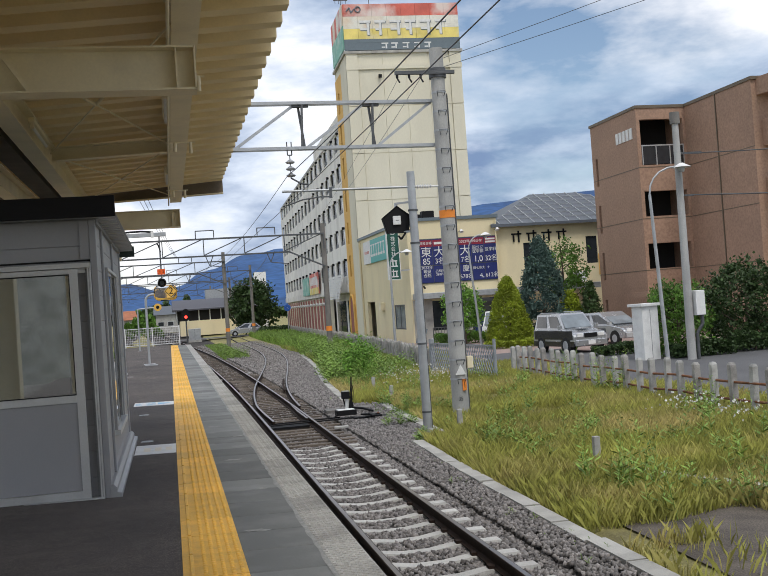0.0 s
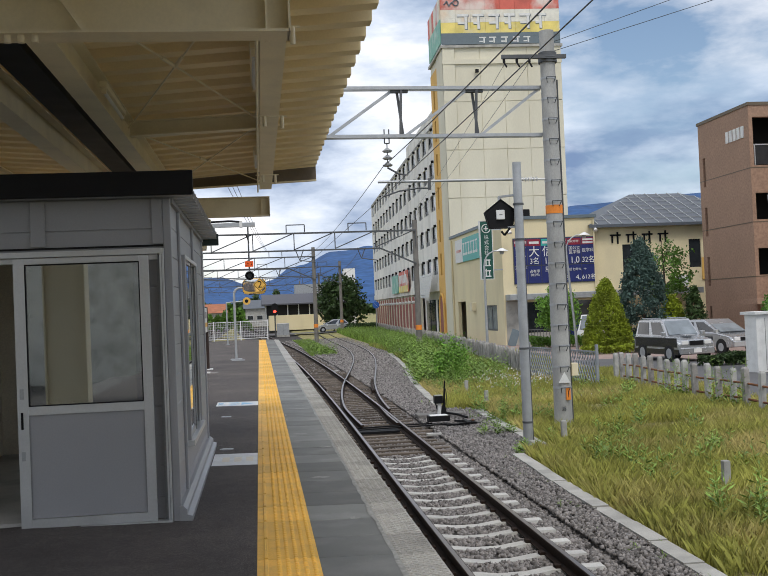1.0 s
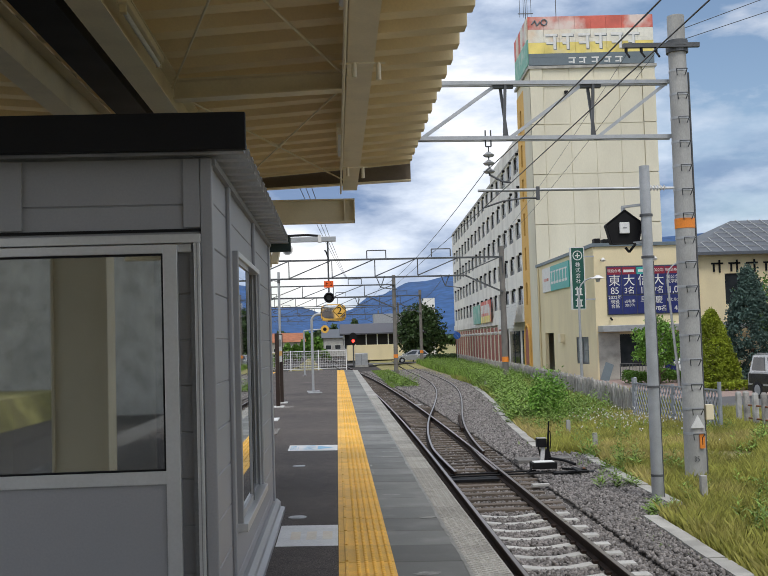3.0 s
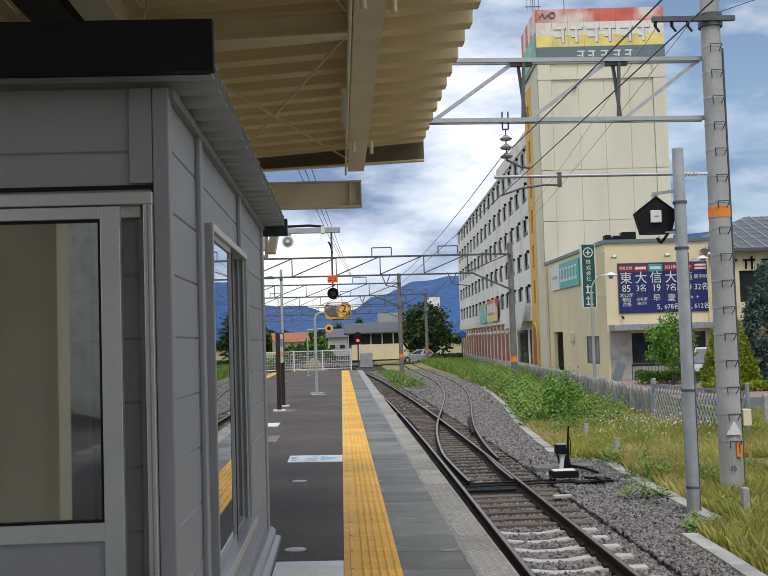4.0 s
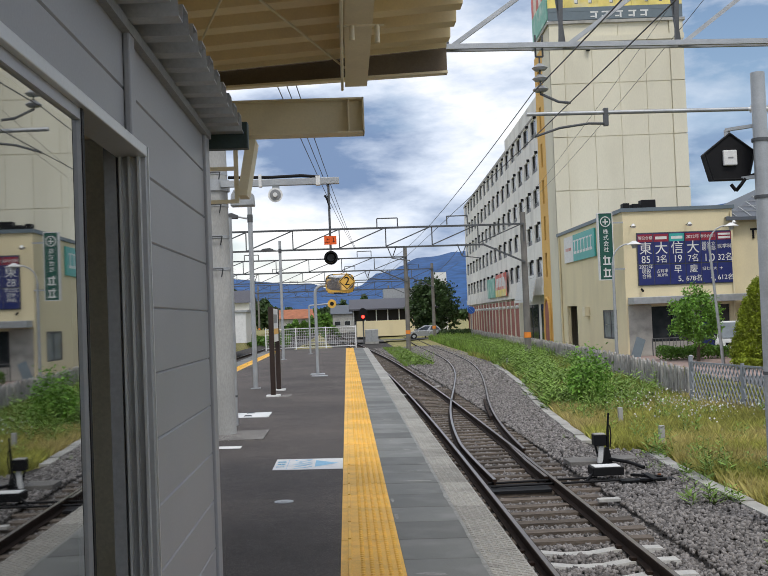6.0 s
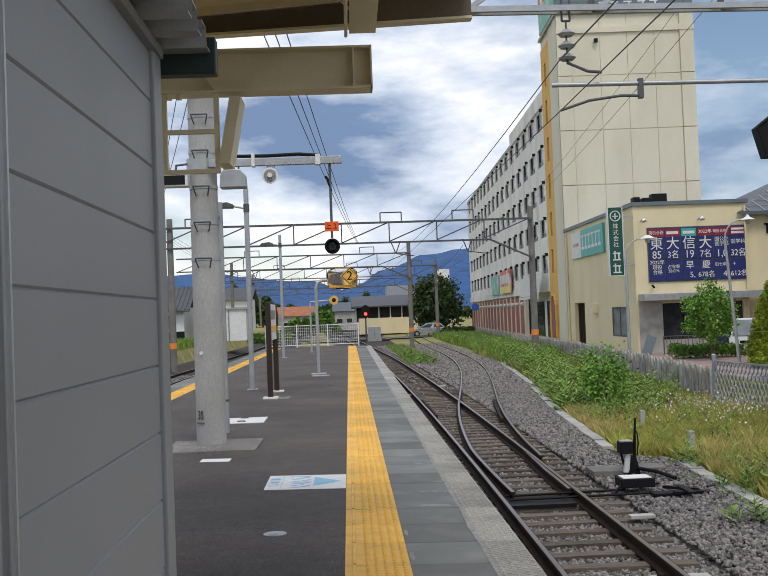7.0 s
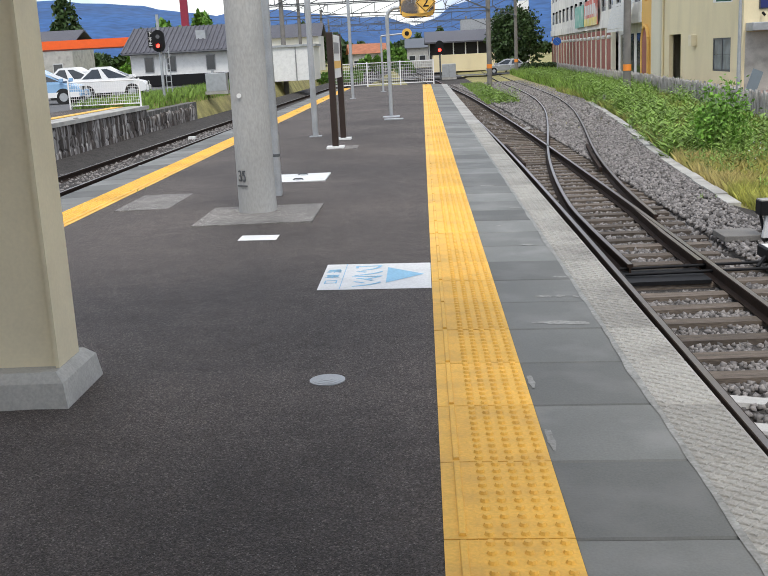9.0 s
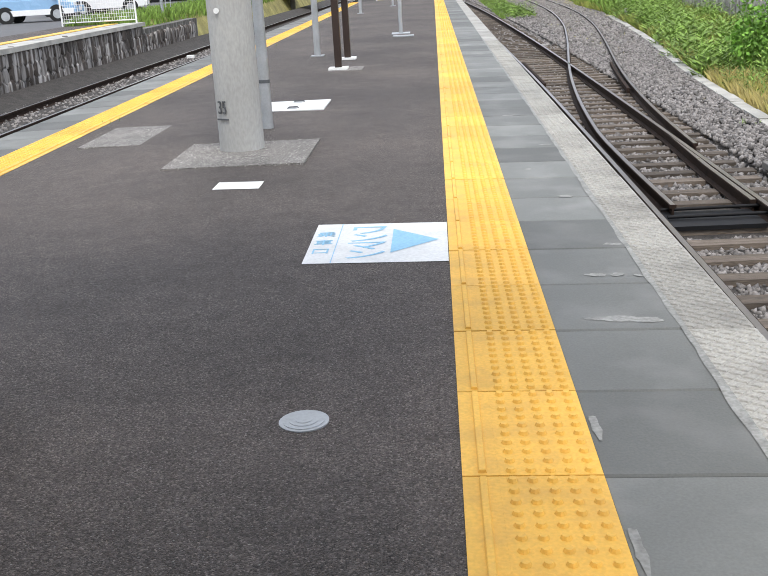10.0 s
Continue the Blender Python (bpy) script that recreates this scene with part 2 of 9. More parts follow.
ORANGE_WALL = mat("orange_wall_paint", (0.76, 0.46, 0.13), 0.8, var=0.06, scale=0.6)
RED_SHUTTER = mat("red_brown_shutter", (0.33, 0.12, 0.09), 0.75, var=0.15, scale=1.5)
BROWN_TILE = mat("brown_tile_wall", (0.36, 0.23, 0.16), 0.75, var=0.08, scale=0.6, grain=0.16, gscale=9, bump=0.2, bscale=12)
METAL_ROOF = mat("blue_grey_metal_roof", (0.115, 0.13, 0.15), 0.5, metal=0.1, var=0.08)
TILE_ROOF = mat("dark_tile_roof", (0.085, 0.085, 0.10), 0.6, var=0.15, scale=2, grain=0.15, gscale=8)
DARK_GLASS = mat("dark_window_glass", (0.03, 0.035, 0.04), 0.08, var=0.2, bump=0, spec=0.8)
MORTAR = mat("pale_cement_smear", (0.27, 0.27, 0.255), 0.9, var=0.2, scale=14, grain=0.2)
PALE_GLASS = mat("curtained_window_glass", (0.22, 0.25, 0.27), 0.15, var=0.3, scale=1.5, bump=0, spec=0.7)
# Near-black colour that paints the shade inside recesses and rooms.
VOID = mat("painted_interior_shade", (0.022, 0.021, 0.02), 0.9)
WHITE_PAINT = mat("white_paint", (0.76, 0.76, 0.74), 0.6, var=0.05, scale=3, stain=(0.5, 0.5, 0.48), stain_amt=0.25, stain_scale=5, bump=0.05)
LIGHT_BLUE = mat("light_blue_paint", (0.30, 0.56, 0.74), 0.7, var=0.08)
BLUE_SIGN = mat("navy_blue_vinyl", (0.022, 0.032, 0.15), 0.4, var=0.08)
RED_SIGN = mat("dark_red_vinyl", (0.27, 0.022, 0.045), 0.4, var=0.08)
GREEN_SIGN = mat("deep_green_sign", (0.012, 0.085, 0.062), 0.4, var=0.08)
TEAL_SIGN = mat("teal_sign", (0.05, 0.40, 0.36), 0.4, var=0.08)
ORANGE_SIGN = mat("orange_red_sign", (0.90, 0.13, 0.02), 0.5, var=0.04)
SIGN_RED = mat("faded_red_sign", (0.66, 0.15, 0.11), 0.6, var=0.25, scale=0.7, stain=(0.78, 0.72, 0.66), stain_amt=0.85, stain_scale=0.55)
SIGN_YELLOW = mat("faded_yellow_sign", (0.80, 0.66, 0.20), 0.6, var=0.2, scale=0.7, stain=(0.80, 0.76, 0.6), stain_amt=0.9, stain_scale=0.5)
SIGN_PALE = mat("faded_white_sign", (0.77, 0.75, 0.66), 0.6, var=0.1, stain=(0.75, 0.5, 0.28), stain_amt=0.5, stain_scale=0.6)
SIGN_GREY = mat("slate_grey_sign", (0.15, 0.19, 0.215), 0.5, var=0.06)
SIGN_GREEN = mat("faded_green_sign", (0.22, 0.50, 0.40), 0.6, var=0.15, stain=(0.7, 0.75, 0.68), stain_amt=0.6, stain_scale=0.8)
FENCE_OLD = mat("grey_picket_concrete", (0.35, 0.335, 0.315), 0.9, var=0.2, scale=3, grain=0.15, per_object=0.18, stain=(0.12, 0.115, 0.11), stain_amt=0.5, stain_scale=4)
FENCE_PALE = mat("pale_concrete_post", (0.43, 0.425, 0.405), 0.9, var=0.15, scale=3, per_object=0.14, stain=(0.2, 0.195, 0.18), stain_amt=0.55, stain_scale=5)
WHITE_STEEL = mat("white_fence_paint", (0.80, 0.80, 0.79), 0.5, var=0.03)
ORANGE_BAND = mat("orange_band", (0.85, 0.27, 0.04), 0.6, var=0.08)
BROWN_POST = mat("dark_brown_post", (0.035, 0.022, 0.017), 0.4, var=0.1)
BARK = mat("tree_bark", (0.10, 0.075, 0.055), 0.9, var=0.3, scale=8, bump=0.5)
LEAF_GOLD = mat("golden_cypress_foliage", (0.21, 0.265, 0.014), 0.7, var=0.3, scale=1.5, per_island=0.25, bump=0)
LEAF_BLUE = mat("blue_spruce_foliage", (0.065, 0.115, 0.095), 0.7, var=0.35, scale=2, per_island=0.25, bump=0)
LEAF_DARK = mat("dark_broadleaf_foliage", (0.035, 0.068, 0.016), 0.6, var=0.35, scale=1, per_island=0.33, bump=0)
LEAF_MID = mat("green_broadleaf_foliage", (0.09, 0.19, 0.022), 0.6, var=0.35, scale=1, per_island=0.3, bump=0)
LEAF_FRESH = mat("fresh_green_foliage", (0.14, 0.29, 0.035), 0.6, var=0.3, scale=1, per_island=0.4, bump=0)
# Distance haze is painted into this blue; no haze is rendered.
FAR_HILL = mat("haze_blue_wooded_mountain", (0.028, 0.090, 0.235), 0.95, var=0.2, scale=0.004, grain=0.25, gscale=0.03, bump=0)
CAR_SILVER = mat("silver_car_paint", (0.50, 0.51, 0.52), 0.25, metal=0.6, var=0.02, bump=0, spec=0.6)
CAR_BLACK = mat("black_car_paint", (0.02, 0.021, 0.024), 0.2, var=0.02, bump=0, spec=0.7)
CAR_WHITE = mat("white_car_paint", (0.78, 0.78, 0.77), 0.25, var=0.02, bump=0, spec=0.6)
TYRE = mat("black_rubber", (0.02, 0.02, 0.02), 0.85)
CLEAR = glass_mat("window_glass", mirror=0.22)
ROOM_GLASS = glass_mat("waiting_room_glass", tint=(0.66, 0.71, 0.71), mirror=0.40)
RED_LAMP = glow_mat("red_signal_lamp", (1.0, 0.03, 0.02), 6.0)
AMBER_LAMP = glow_mat("amber_lamp", (1.0, 0.45, 0.08), 5.0)


# ---- mesh tools ----
MIRROR = [False]  # set while a building is laid out with its depth along -y


class M:
    """Vertices and faces of one mesh."""

    def __init__(self):
        self.v, self.f, self.s = [], [], []

    def add(self, verts, faces, smooth=False):
        o = len(self.v)
        self.v += [tuple(p) for p in verts]
        self.f += [tuple(i + o for i in f) for f in faces]
        self.s += [smooth] * len(faces)
        return self

    def box(self, x0, x1, y0, y1, z0, z1):
        return self.add([(x0, y0, z0), (x1, y0, z0), (x1, y1, z0), (x0, y1, z0), (x0, y0, z1), (x1, y0, z1), (x1, y1, z1), (x0, y1, z1)],
                        [(3, 2, 1, 0), (4, 5, 6, 7), (0, 1, 5, 4), (1, 2, 6, 5), (2, 3, 7, 6), (3, 0, 4, 7)])

    def beam(self, p, q, w, h, up=(0, 0, 1)):
        """A bar of w by h from p to q."""
        p, q = Vector(p), Vector(q)
        d = (q - p).normalized()
        u = Vector(up)
        if abs(d.dot(u)) > 0.99:
            u = Vector((0, 1, 0))
        s = d.cross(u).normalized() * (w / 2)
        t = s.cross(d).normalized() * (h / 2)
        r = [p - s - t, p + s - t, p + s + t, p - s + t, q - s - t, q + s - t, q + s + t, q - s + t]
        return self.add(r, [(3, 2, 1, 0), (4, 5, 6, 7), (0, 1, 5, 4), (1, 2, 6, 5), (2, 3, 7, 6), (3, 0, 4, 7)])

    def cyl(self, p, q, r0, r1=None, n=12, caps=True):
        r1 = r0 if r1 is None else r1
        p, q = Vector(p), Vector(q)
        d = (q - p).normalized()
        a = Vector((0, 0, 1)) if abs(d.z) < 0.9 else Vector((1, 0, 0))
        s = d.cross(a).normalized()
        t = d.cross(s)
        ring = [(math.cos(2 * math.pi * i / n), math.sin(2 * math.pi * i / n)) for i in range(n)]
        vs = [p + (s * c + t * k) * r0 for c, k in ring] + [q + (s * c + t * k) * r1 for c, k in ring]
        self.add(vs, [(i, i + n, (i + 1) % n + n, (i + 1) % n) for i in range(n)], True)
        if caps:
            self.add(vs, [tuple(range(n)), tuple(range(2 * n - 1, n - 1, -1))])
        return self

    def path(self, pts, r, n=6):
        for a, b in zip(pts, pts[1:]):
            self.cyl(a, b, r, n=n)
        return self

    def prism(self, poly, axis, a, b):
        """A polygon pushed from a to b along an axis; its two coordinates are the other two axes in order."""
        k = "xyz".index(axis)

        def at(p, w):
            c = list(p)
            c.insert(k, w)
            return c
        n = len(poly)
        vs = [at(p, a) for p in poly] + [at(p, b) for p in poly]
        return self.add(vs, [(i, (i + 1) % n, (i + 1) % n + n, i + n) for i in range(n)] + [tuple(range(n - 1, -1, -1)), tuple(range(n, 2 * n))])

    def loft(self, rings, closed=True, caps=True, smooth=True):
        n = len(rings[0])
        vs = [p for r in rings for p in r]
        fs = []
        for j in range(len(rings) - 1):
            for i in range(n if closed else n - 1):
                k = (i + 1) % n
                fs.append((j * n + i, j * n + k, (j + 1) * n + k, (j + 1) * n + i))
        self.add(vs, fs, smooth)
        if caps and closed:
            self.add(rings[0], [tuple(range(n - 1, -1, -1))])
            self.add(rings[-1], [tuple(range(n))])
        return self

    def ball(self, c, r, n=10, squash=1.0):
        rings = []
        for j in range(1, n // 2):
            a = math.pi * j / (n // 2)
            rings.append([(c[0] + r * math.sin(a) * math.cos(2 * math.pi * i / n), c[1] + r * math.sin(a) * math.sin(2 * math.pi * i / n), c[2] - r * squash * math.cos(a)) for i in range(n)])
        return self.loft(rings)

    def mesh(self, name):
        me = bpy.data.meshes.new(name)
        if MIRROR[0]:
            me.from_pydata([(p[0], -p[1], p[2]) for p in self.v], [], [tuple(reversed(f)) for f in self.f])
        else:
            me.from_pydata(self.v, [], self.f)
        me.polygons.foreach_set("use_smooth", self.s)
        me.update()
        return me


def thing(name, label, category, loc=(0, 0, 0), rz=0.0, group="", kind=""):
    ob = new(name)
    ob.empty_display_size = 0.2
    ob.matrix_basis = pose(*loc, 0, 0, rz)
    return tagged(ob, label, category, group, kind)


def part(name, m, material, parent=None, label="", bevel=0.0, at=None):
    """One mesh object under a thing or a part."""
    me = m if isinstance(m, bpy.types.Mesh) else m.mesh(name)
    ob = new(name, me)
    if material and not me.materials:
        me.materials.append(material)
    if parent:
        ob.parent = parent
    if at is not None:
        if MIRROR[0]:
            at = at.copy()
            at.translation.y = -at.translation.y
        ob.matrix_basis = at
    if bevel:
        b = ob.modifiers.new("bevel", "BEVEL")
        b.width, b.segments, b.limit_method = bevel, 2, "ANGLE"
    if label:
        ob["label"] = label
    return ob


def solid(name, m, material, label, category, group="", kind="", bevel=0.0):
    return tagged(part(name, m, material, bevel=bevel), label, category, group, kind)


def text(name, body, size, material, parent, at, depth=0.004, align="CENTER", label="", squeeze=1.0):
    """Flat raised lettering as a mesh."""
    cu = bpy.data.curves.new(name, "FONT")
    cu.body, cu.size, cu.extrude, cu.align_x, cu.align_y = body, size, depth, align, "CENTER"
    tmp = new(name, cu)
    me = bpy.data.meshes.new_from_object(tmp.evaluated_get(bpy.context.evaluated_depsgraph_get()))
    bpy.data.objects.remove(tmp)
    me.materials.clear()
    me.materials.append(material)
    ob = part(name, me, material, parent, label, at=at @ Matrix.Diagonal((squeeze, 1, 1, 1)))
    return ob


def curve_at(knots, y):
    """x of a line of (x, y) knots at y, smoothed."""
    return float(np.interp(y, [k[1] for k in knots], [k[0] for k in knots]))


def smooth_curve(knots, y, w=7.0):
    return sum(curve_at(knots, y + w * k / 6) for k in range(-6, 7)) / 13


def fast_mesh(name, verts, faces, material):
    """A mesh from arrays: verts (n, 3), faces (f, k)."""
    me = bpy.data.meshes.new(name)
    k = faces.shape[1]
    me.vertices.add(len(verts))
    me.vertices.foreach_set("co", np.ascontiguousarray(verts, dtype=np.float32).ravel())
    me.loops.add(faces.size)
    me.loops.foreach_set("vertex_index", np.ascontiguousarray(faces, dtype=np.int32).ravel())
    me.polygons.add(len(faces))
    me.polygons.foreach_set("loop_start", np.arange(len(faces), dtype=np.int32) * k)
    me.polygons.foreach_set("loop_total", np.full(len(faces), k, dtype=np.int32))
    me.update(calc_edges=True)
    me.materials.append(material)
    return me
# ---- ground ----
RAIL_Z, LEFT_RAIL_Z = -1.08, -0.92
MAIN = [(2.62, -40), (2.62, 12), (2.70, 25), (2.74, 34), (2.62, 50), (2.2, 72), (0.6, 115), (-1.5, 170), (-3, 260)]
BRANCH = [(2.70, 22), (2.73, 26), (2.82, 29.5), (3.02, 33.2), (3.40, 36.8), (3.82, 40), (4.98, 49.2), (6.12, 60.5), (6.72, 74), (6.85, 92), (7.1, 107), (7.6, 125), (9.0, 170)]
LEFT = [(-8.0, -40), (-8.0, 40), (-7.7, 60), (-7.2, 90), (-7.0, 130), (-7.5, 200), (-9, 260)]
KERB = [(4.35, -20), (4.35, 10), (4.42, 15), (4.58, 18.9), (4.6, 19.1), (5.32, 19.2), (5.43, 23.8), (5.62, 27.3), (5.6, 27.5), (4.84, 27.9), (4.86, 28.5), (5.13, 32.4), (5.58, 37.7), (6.55, 46.4), (7.17, 53.3), (7.8, 62)]


def ground_z(x, y):
    """Height of the ground sheet."""
    if x > 4.7:
        base = -1.19 + 0.14 * min(max((x - 6.8) / 2.6, 0), 1)
    elif x > -4.6:
        base = -1.30
    elif x > -9.95:
        base = -1.10
    else:
        base = -1.10 + 1.18 * min((-9.95 - x) / 0.65, 1)
    return base


gx = [-900, -400, -150, -70, -40, -20, -12, -10.6, -9.95, -9.3, -4.7, -4.55, 0, 4.5, 4.75, 6.8, 8.0, 9.4, 11, 14, 20, 30, 60, 120, 300, 600, 1500]
gy = [-300, -60, -15, 0, 10, 20, 30, 45, 64, 80, 110, 160, 250, 420, 800, 1800, 4000]
g = M()
g.add([(x, y, ground_z(x, y)) for y in gy for x in gx],
      [(j * len(gx) + i, j * len(gx) + i + 1, (j + 1) * len(gx) + i + 1, (j + 1) * len(gx) + i) for j in range(len(gy) - 1) for i in range(len(gx) - 1)])
solid("ground", g, SOIL, "grassy earth with dry patches", "ground", kind="structure")


def strip(name, pts_left, pts_right, z, material, label, category, kind="structure"):
    m = M()
    n = len(pts_left)
    m.add([(*p, z) for p in pts_left] + [(*p, z) for p in pts_right], [(i, i + n, i + n + 1, i + 1) for i in range(n - 1)])
    return solid(name, m, material, label, category, kind=kind)


ys = [-40 + 3 * i for i in range(90)]
bed = M()
rows_b = []
for y in ys:
    xl = 1.0 if y < 64 else smooth_curve(MAIN, y) - 2.2
    xr = curve_at(KERB, y) if y < 62 else smooth_curve(BRANCH, y) + 1.9
    xm = smooth_curve(MAIN, y) if y < 24 else smooth_curve(BRANCH, y)
    rows_b.append([(xl, y, -1.285), (xm + 1.1, y, -1.285), (min(xm + 1.5, xr - 0.3), y, -1.215), (xr, y, -1.155 if y < 62 else -1.24)])
bed.loft(rows_b, closed=False, smooth=False)
solid("ballast_bed", bed, SHADED_BALLAST_BED, "grey brown crushed stone track bed", "ballast", kind="structure")
bed2 = M()
bed2.loft([[(smooth_curve(LEFT, y) + d, y, z) for d, z in ((-2.1, -0.82), (-1.75, -0.84), (-1.25, -1.0), (-0.9, -1.06), (1.0, -1.06), (2.2, -1.085))] for y in ys], closed=False, smooth=False)
solid("ballast_bed", bed2, SHADED_BALLAST_BED, "dark track bed beside the far platform", "ballast", kind="structure")

strip("road", [(12.2, -60), (12.4, 30), (12.6, 38), (13.6, 44)], [(34, -60), (34, 31), (17, 38), (18, 44)], -1.02, ROAD, "grey asphalt lane behind the fence", "road")
strip("parking_pavement", [(13.0, 38), (13.4, 62), (14.9, 80), (17, 160)], [(40, 38), (40, 62), (42, 80), (42, 160)], -1.025, PAVERS, "pinkish paved forecourt", "pavement")
strip("crossing_road", [(-60, 128), (60, 128)], [(-60, 122), (60, 122)], -1.0, ROAD, "asphalt road across the line", "road")
strip("station_forecourt", [(-60, -10), (-60, 130)], [(-12.6, -10), (-12.6, 130)], 0.105, ROAD, "grey asphalt forecourt", "pavement")

# ---- platform ----
P_END, P_START = 63.4, -14.0


def pz(x):
    """Cross fall of the platform from its crown."""
    return 0.036 - 0.02 * abs(x + 1.75)


platform = thing("platform", "low island platform paved in dark asphalt", "platform", kind="structure")
core = M()
prof = [(1.14, -1.3), (1.14, pz(1.14) - 0.10), (-4.40, pz(-4.40) - 0.10), (-4.40, -1.3)]
core.prism(prof, "y", P_START, P_END)
part("retaining_wall", core, CONC_DARK, platform, "dark stained concrete wall")
deck = M()
dx = [-3.90, -3.5, -1.75, -0.9, 0.0]
deck.prism([(0.0, -0.08)] + [(x, pz(x)) for x in reversed(dx) if x > -3.6] + [(-3.5, -0.08)], "y", P_START, P_END - 0.002)
part("deck", deck, ASPHALT, platform, "dark asphalt surface")


def dotted_tile(w, l, flip):
    m = M()
    m.box(0, w, 0.004, l - 0.004, -0.05, 0.0)
    bx = 0.045 if not flip else w - 0.075
    m.prism([(bx, 0.0), (bx + 0.004, 0.010), (bx + 0.022, 0.010), (bx + 0.026, 0.0)], "y", 0.02, l - 0.02)
    ex = 0.105 if not flip else w - 0.105
    m.box(ex - 0.002, ex + 0.002, 0.003, l - 0.003, -0.001, 0.0012)
    for i in range(5):
        for j in range(10):
            cx = (0.14 + 0.056 * i) if not flip else (w - 0.14 - 0.056 * i)
            cy = 0.03 + 0.06 * j
            n = 8
            r = [(math.cos(2 * math.pi * k / n), math.sin(2 * math.pi * k / n)) for k in range(n)]
            m.add([(cx + 0.0165 * a, cy + 0.0165 * b, 0) for a, b in r] + [(cx + 0.0115 * a, cy + 0.0115 * b, 0.0105) for a, b in r],
                  [(k, (k + 1) % n, (k + 1) % n + n, k + n) for k in range(n)] + [tuple(range(n, 2 * n))])
    return m.mesh("tactile_tile")


# ---- railway ----
RAIL_PROF = [(1.12 * a, 1.06 * b) for a, b in [(-0.06, -0.14), (0.06, -0.14), (0.06, -0.128), (0.012, -0.11), (0.009, -0.045), (0.032, -0.032), (0.0325, -0.004), (0.028, 0.0), (-0.028, 0.0), (-0.0325, -0.004), (-0.032, -0.032), (-0.009, -0.045), (-0.012, -0.11), (-0.06, -0.128)]]


def rail(parent, line, off, y0, y1, z, step=1.5, bend=None):
    n = max(2, int((y1 - y0) / step))
    body, head = M(), M()
    rings, hrs = [], []
    for i in range(n + 1):
        y = y0 + (y1 - y0) * i / n
        x = smooth_curve(line, y) + off + (bend(y) if bend else 0)
        rings.append([(x + a, y, z + b) for a, b in RAIL_PROF])
        hrs.append([(x - 0.026, y, z + 0.001), (x + 0.026, y, z + 0.001)])
    body.loft(rings, smooth=False)
    head.loft([[h[1], h[0]] for h in hrs], closed=False, smooth=False)
    r = part("rail", body, RAIL_SIDE, parent)
    part("rail_head", head, RAIL_TOP, r, "polished running surface")
    return r


track = thing("railway_track", "rusty railway track on concrete and wooden sleepers", "railway track")
branch = thing("siding_track", "rusty siding diverging through a hand-thrown turnout", "railway track")
left_track = thing("railway_track", "rusty railway track below the stone platform wall", "railway track")
rail(track, MAIN, -0.566, -12, 200, RAIL_Z)
rail(track, MAIN, 0.566, -12, 200, RAIL_Z)
rail(branch, BRANCH, -0.566, 24.5, 150, RAIL_Z, step=0.8, bend=lambda y: 0.16 * max(0.0, 1 - (y - 24.5) / 4.5))
rail(branch, BRANCH, 0.566, 28.0, 150, RAIL_Z, step=0.8, bend=lambda y: 0.02)
rail(branch, MAIN, 0.566, 24.6, 29.0, RAIL_Z - 0.004, step=0.6, bend=lambda y: -0.072 * min(1.0, (29.0 - y) / 2.5))
rail(left_track, LEFT, -0.566, 0, 220, LEFT_RAIL_Z, step=3)
rail(left_track, LEFT, 0.566, 0, 220, LEFT_RAIL_Z, step=3)
# check rails and points blades of the turnout
for xo, y0, y1, line in ((-0.566 + 0.1, 36, 41, MAIN), (0.566 - 0.1, 34.5, 40, BRANCH)):
    chk = M()
    rings = []
    for i in range(9):
        ya = y0 + (y1 - y0) * i / 8
        xa = smooth_curve(line, ya) + xo
        rings.append([(xa - 0.03, ya, RAIL_Z - 0.11), (xa + 0.03, ya, RAIL_Z - 0.11), (xa + 0.03, ya, RAIL_Z - 0.01), (xa - 0.03, ya, RAIL_Z - 0.01)])
    chk.loft(rings, smooth=False)
    part("check_rail", chk, RAIL_SIDE, branch)

# ---- platform roof ----
canopy = thing("platform_canopy", "cream steel platform canopy with a folded sheet roof", "canopy", kind="structure")
ROOF_END, ROOF_START = 17.35, -6.0


def roof_z(x):
    return 3.93 - 0.075 * (1.07 - x)


def folded_sheet(x0, x1, zf, y0, y1, pitch, depth, thick=0.012):
    """A sheet folded across y into flat-bottomed ribs."""
    m = M()
    prof = []
    y = y0
    while y < y1 - 0.01:
        for f, d in ((0.0, 0), (0.36, 0), (0.46, 1), (0.90, 1)):
            if y + f * pitch <= y1:
                prof.append((y + f * pitch, d * depth))
        y += pitch
    prof.append((y1, 0))
    lo = [[(x, yy, zf(x) + d) for yy, d in prof] for x in (x0, x1)]
    hi = [[(x, yy, zf(x) + d + thick) for yy, d in prof] for x in (x0, x1)]
    n = len(prof)
    m.add(lo[0] + lo[1], [(i + 1, i, i + n, i + n + 1) for i in range(n - 1)])
    m.add(hi[0] + hi[1], [(i, i + 1, i + n + 1, i + n) for i in range(n - 1)])
    for a, b, fl in ((lo[0], hi[0], False), (lo[1], hi[1], True)):
        m.add(a + b, [((i, i + 1, i + n + 1, i + n) if fl else (i + 1, i, i + n, i + n + 1)) for i in range(n - 1)])
    return m


part("roof_sheet", folded_sheet(-1.55, 1.07, roof_z, ROOF_START, ROOF_END, 0.46, 0.16), ROOFING, canopy, "cream folded steel sheet")
part("roof_sheet", folded_sheet(-4.3, -1.75, lambda x: 3.93 - 0.075 * (x + 4.3), ROOF_START, ROOF_END, 0.46, 0.16), ROOFING, canopy, "cream folded steel sheet")


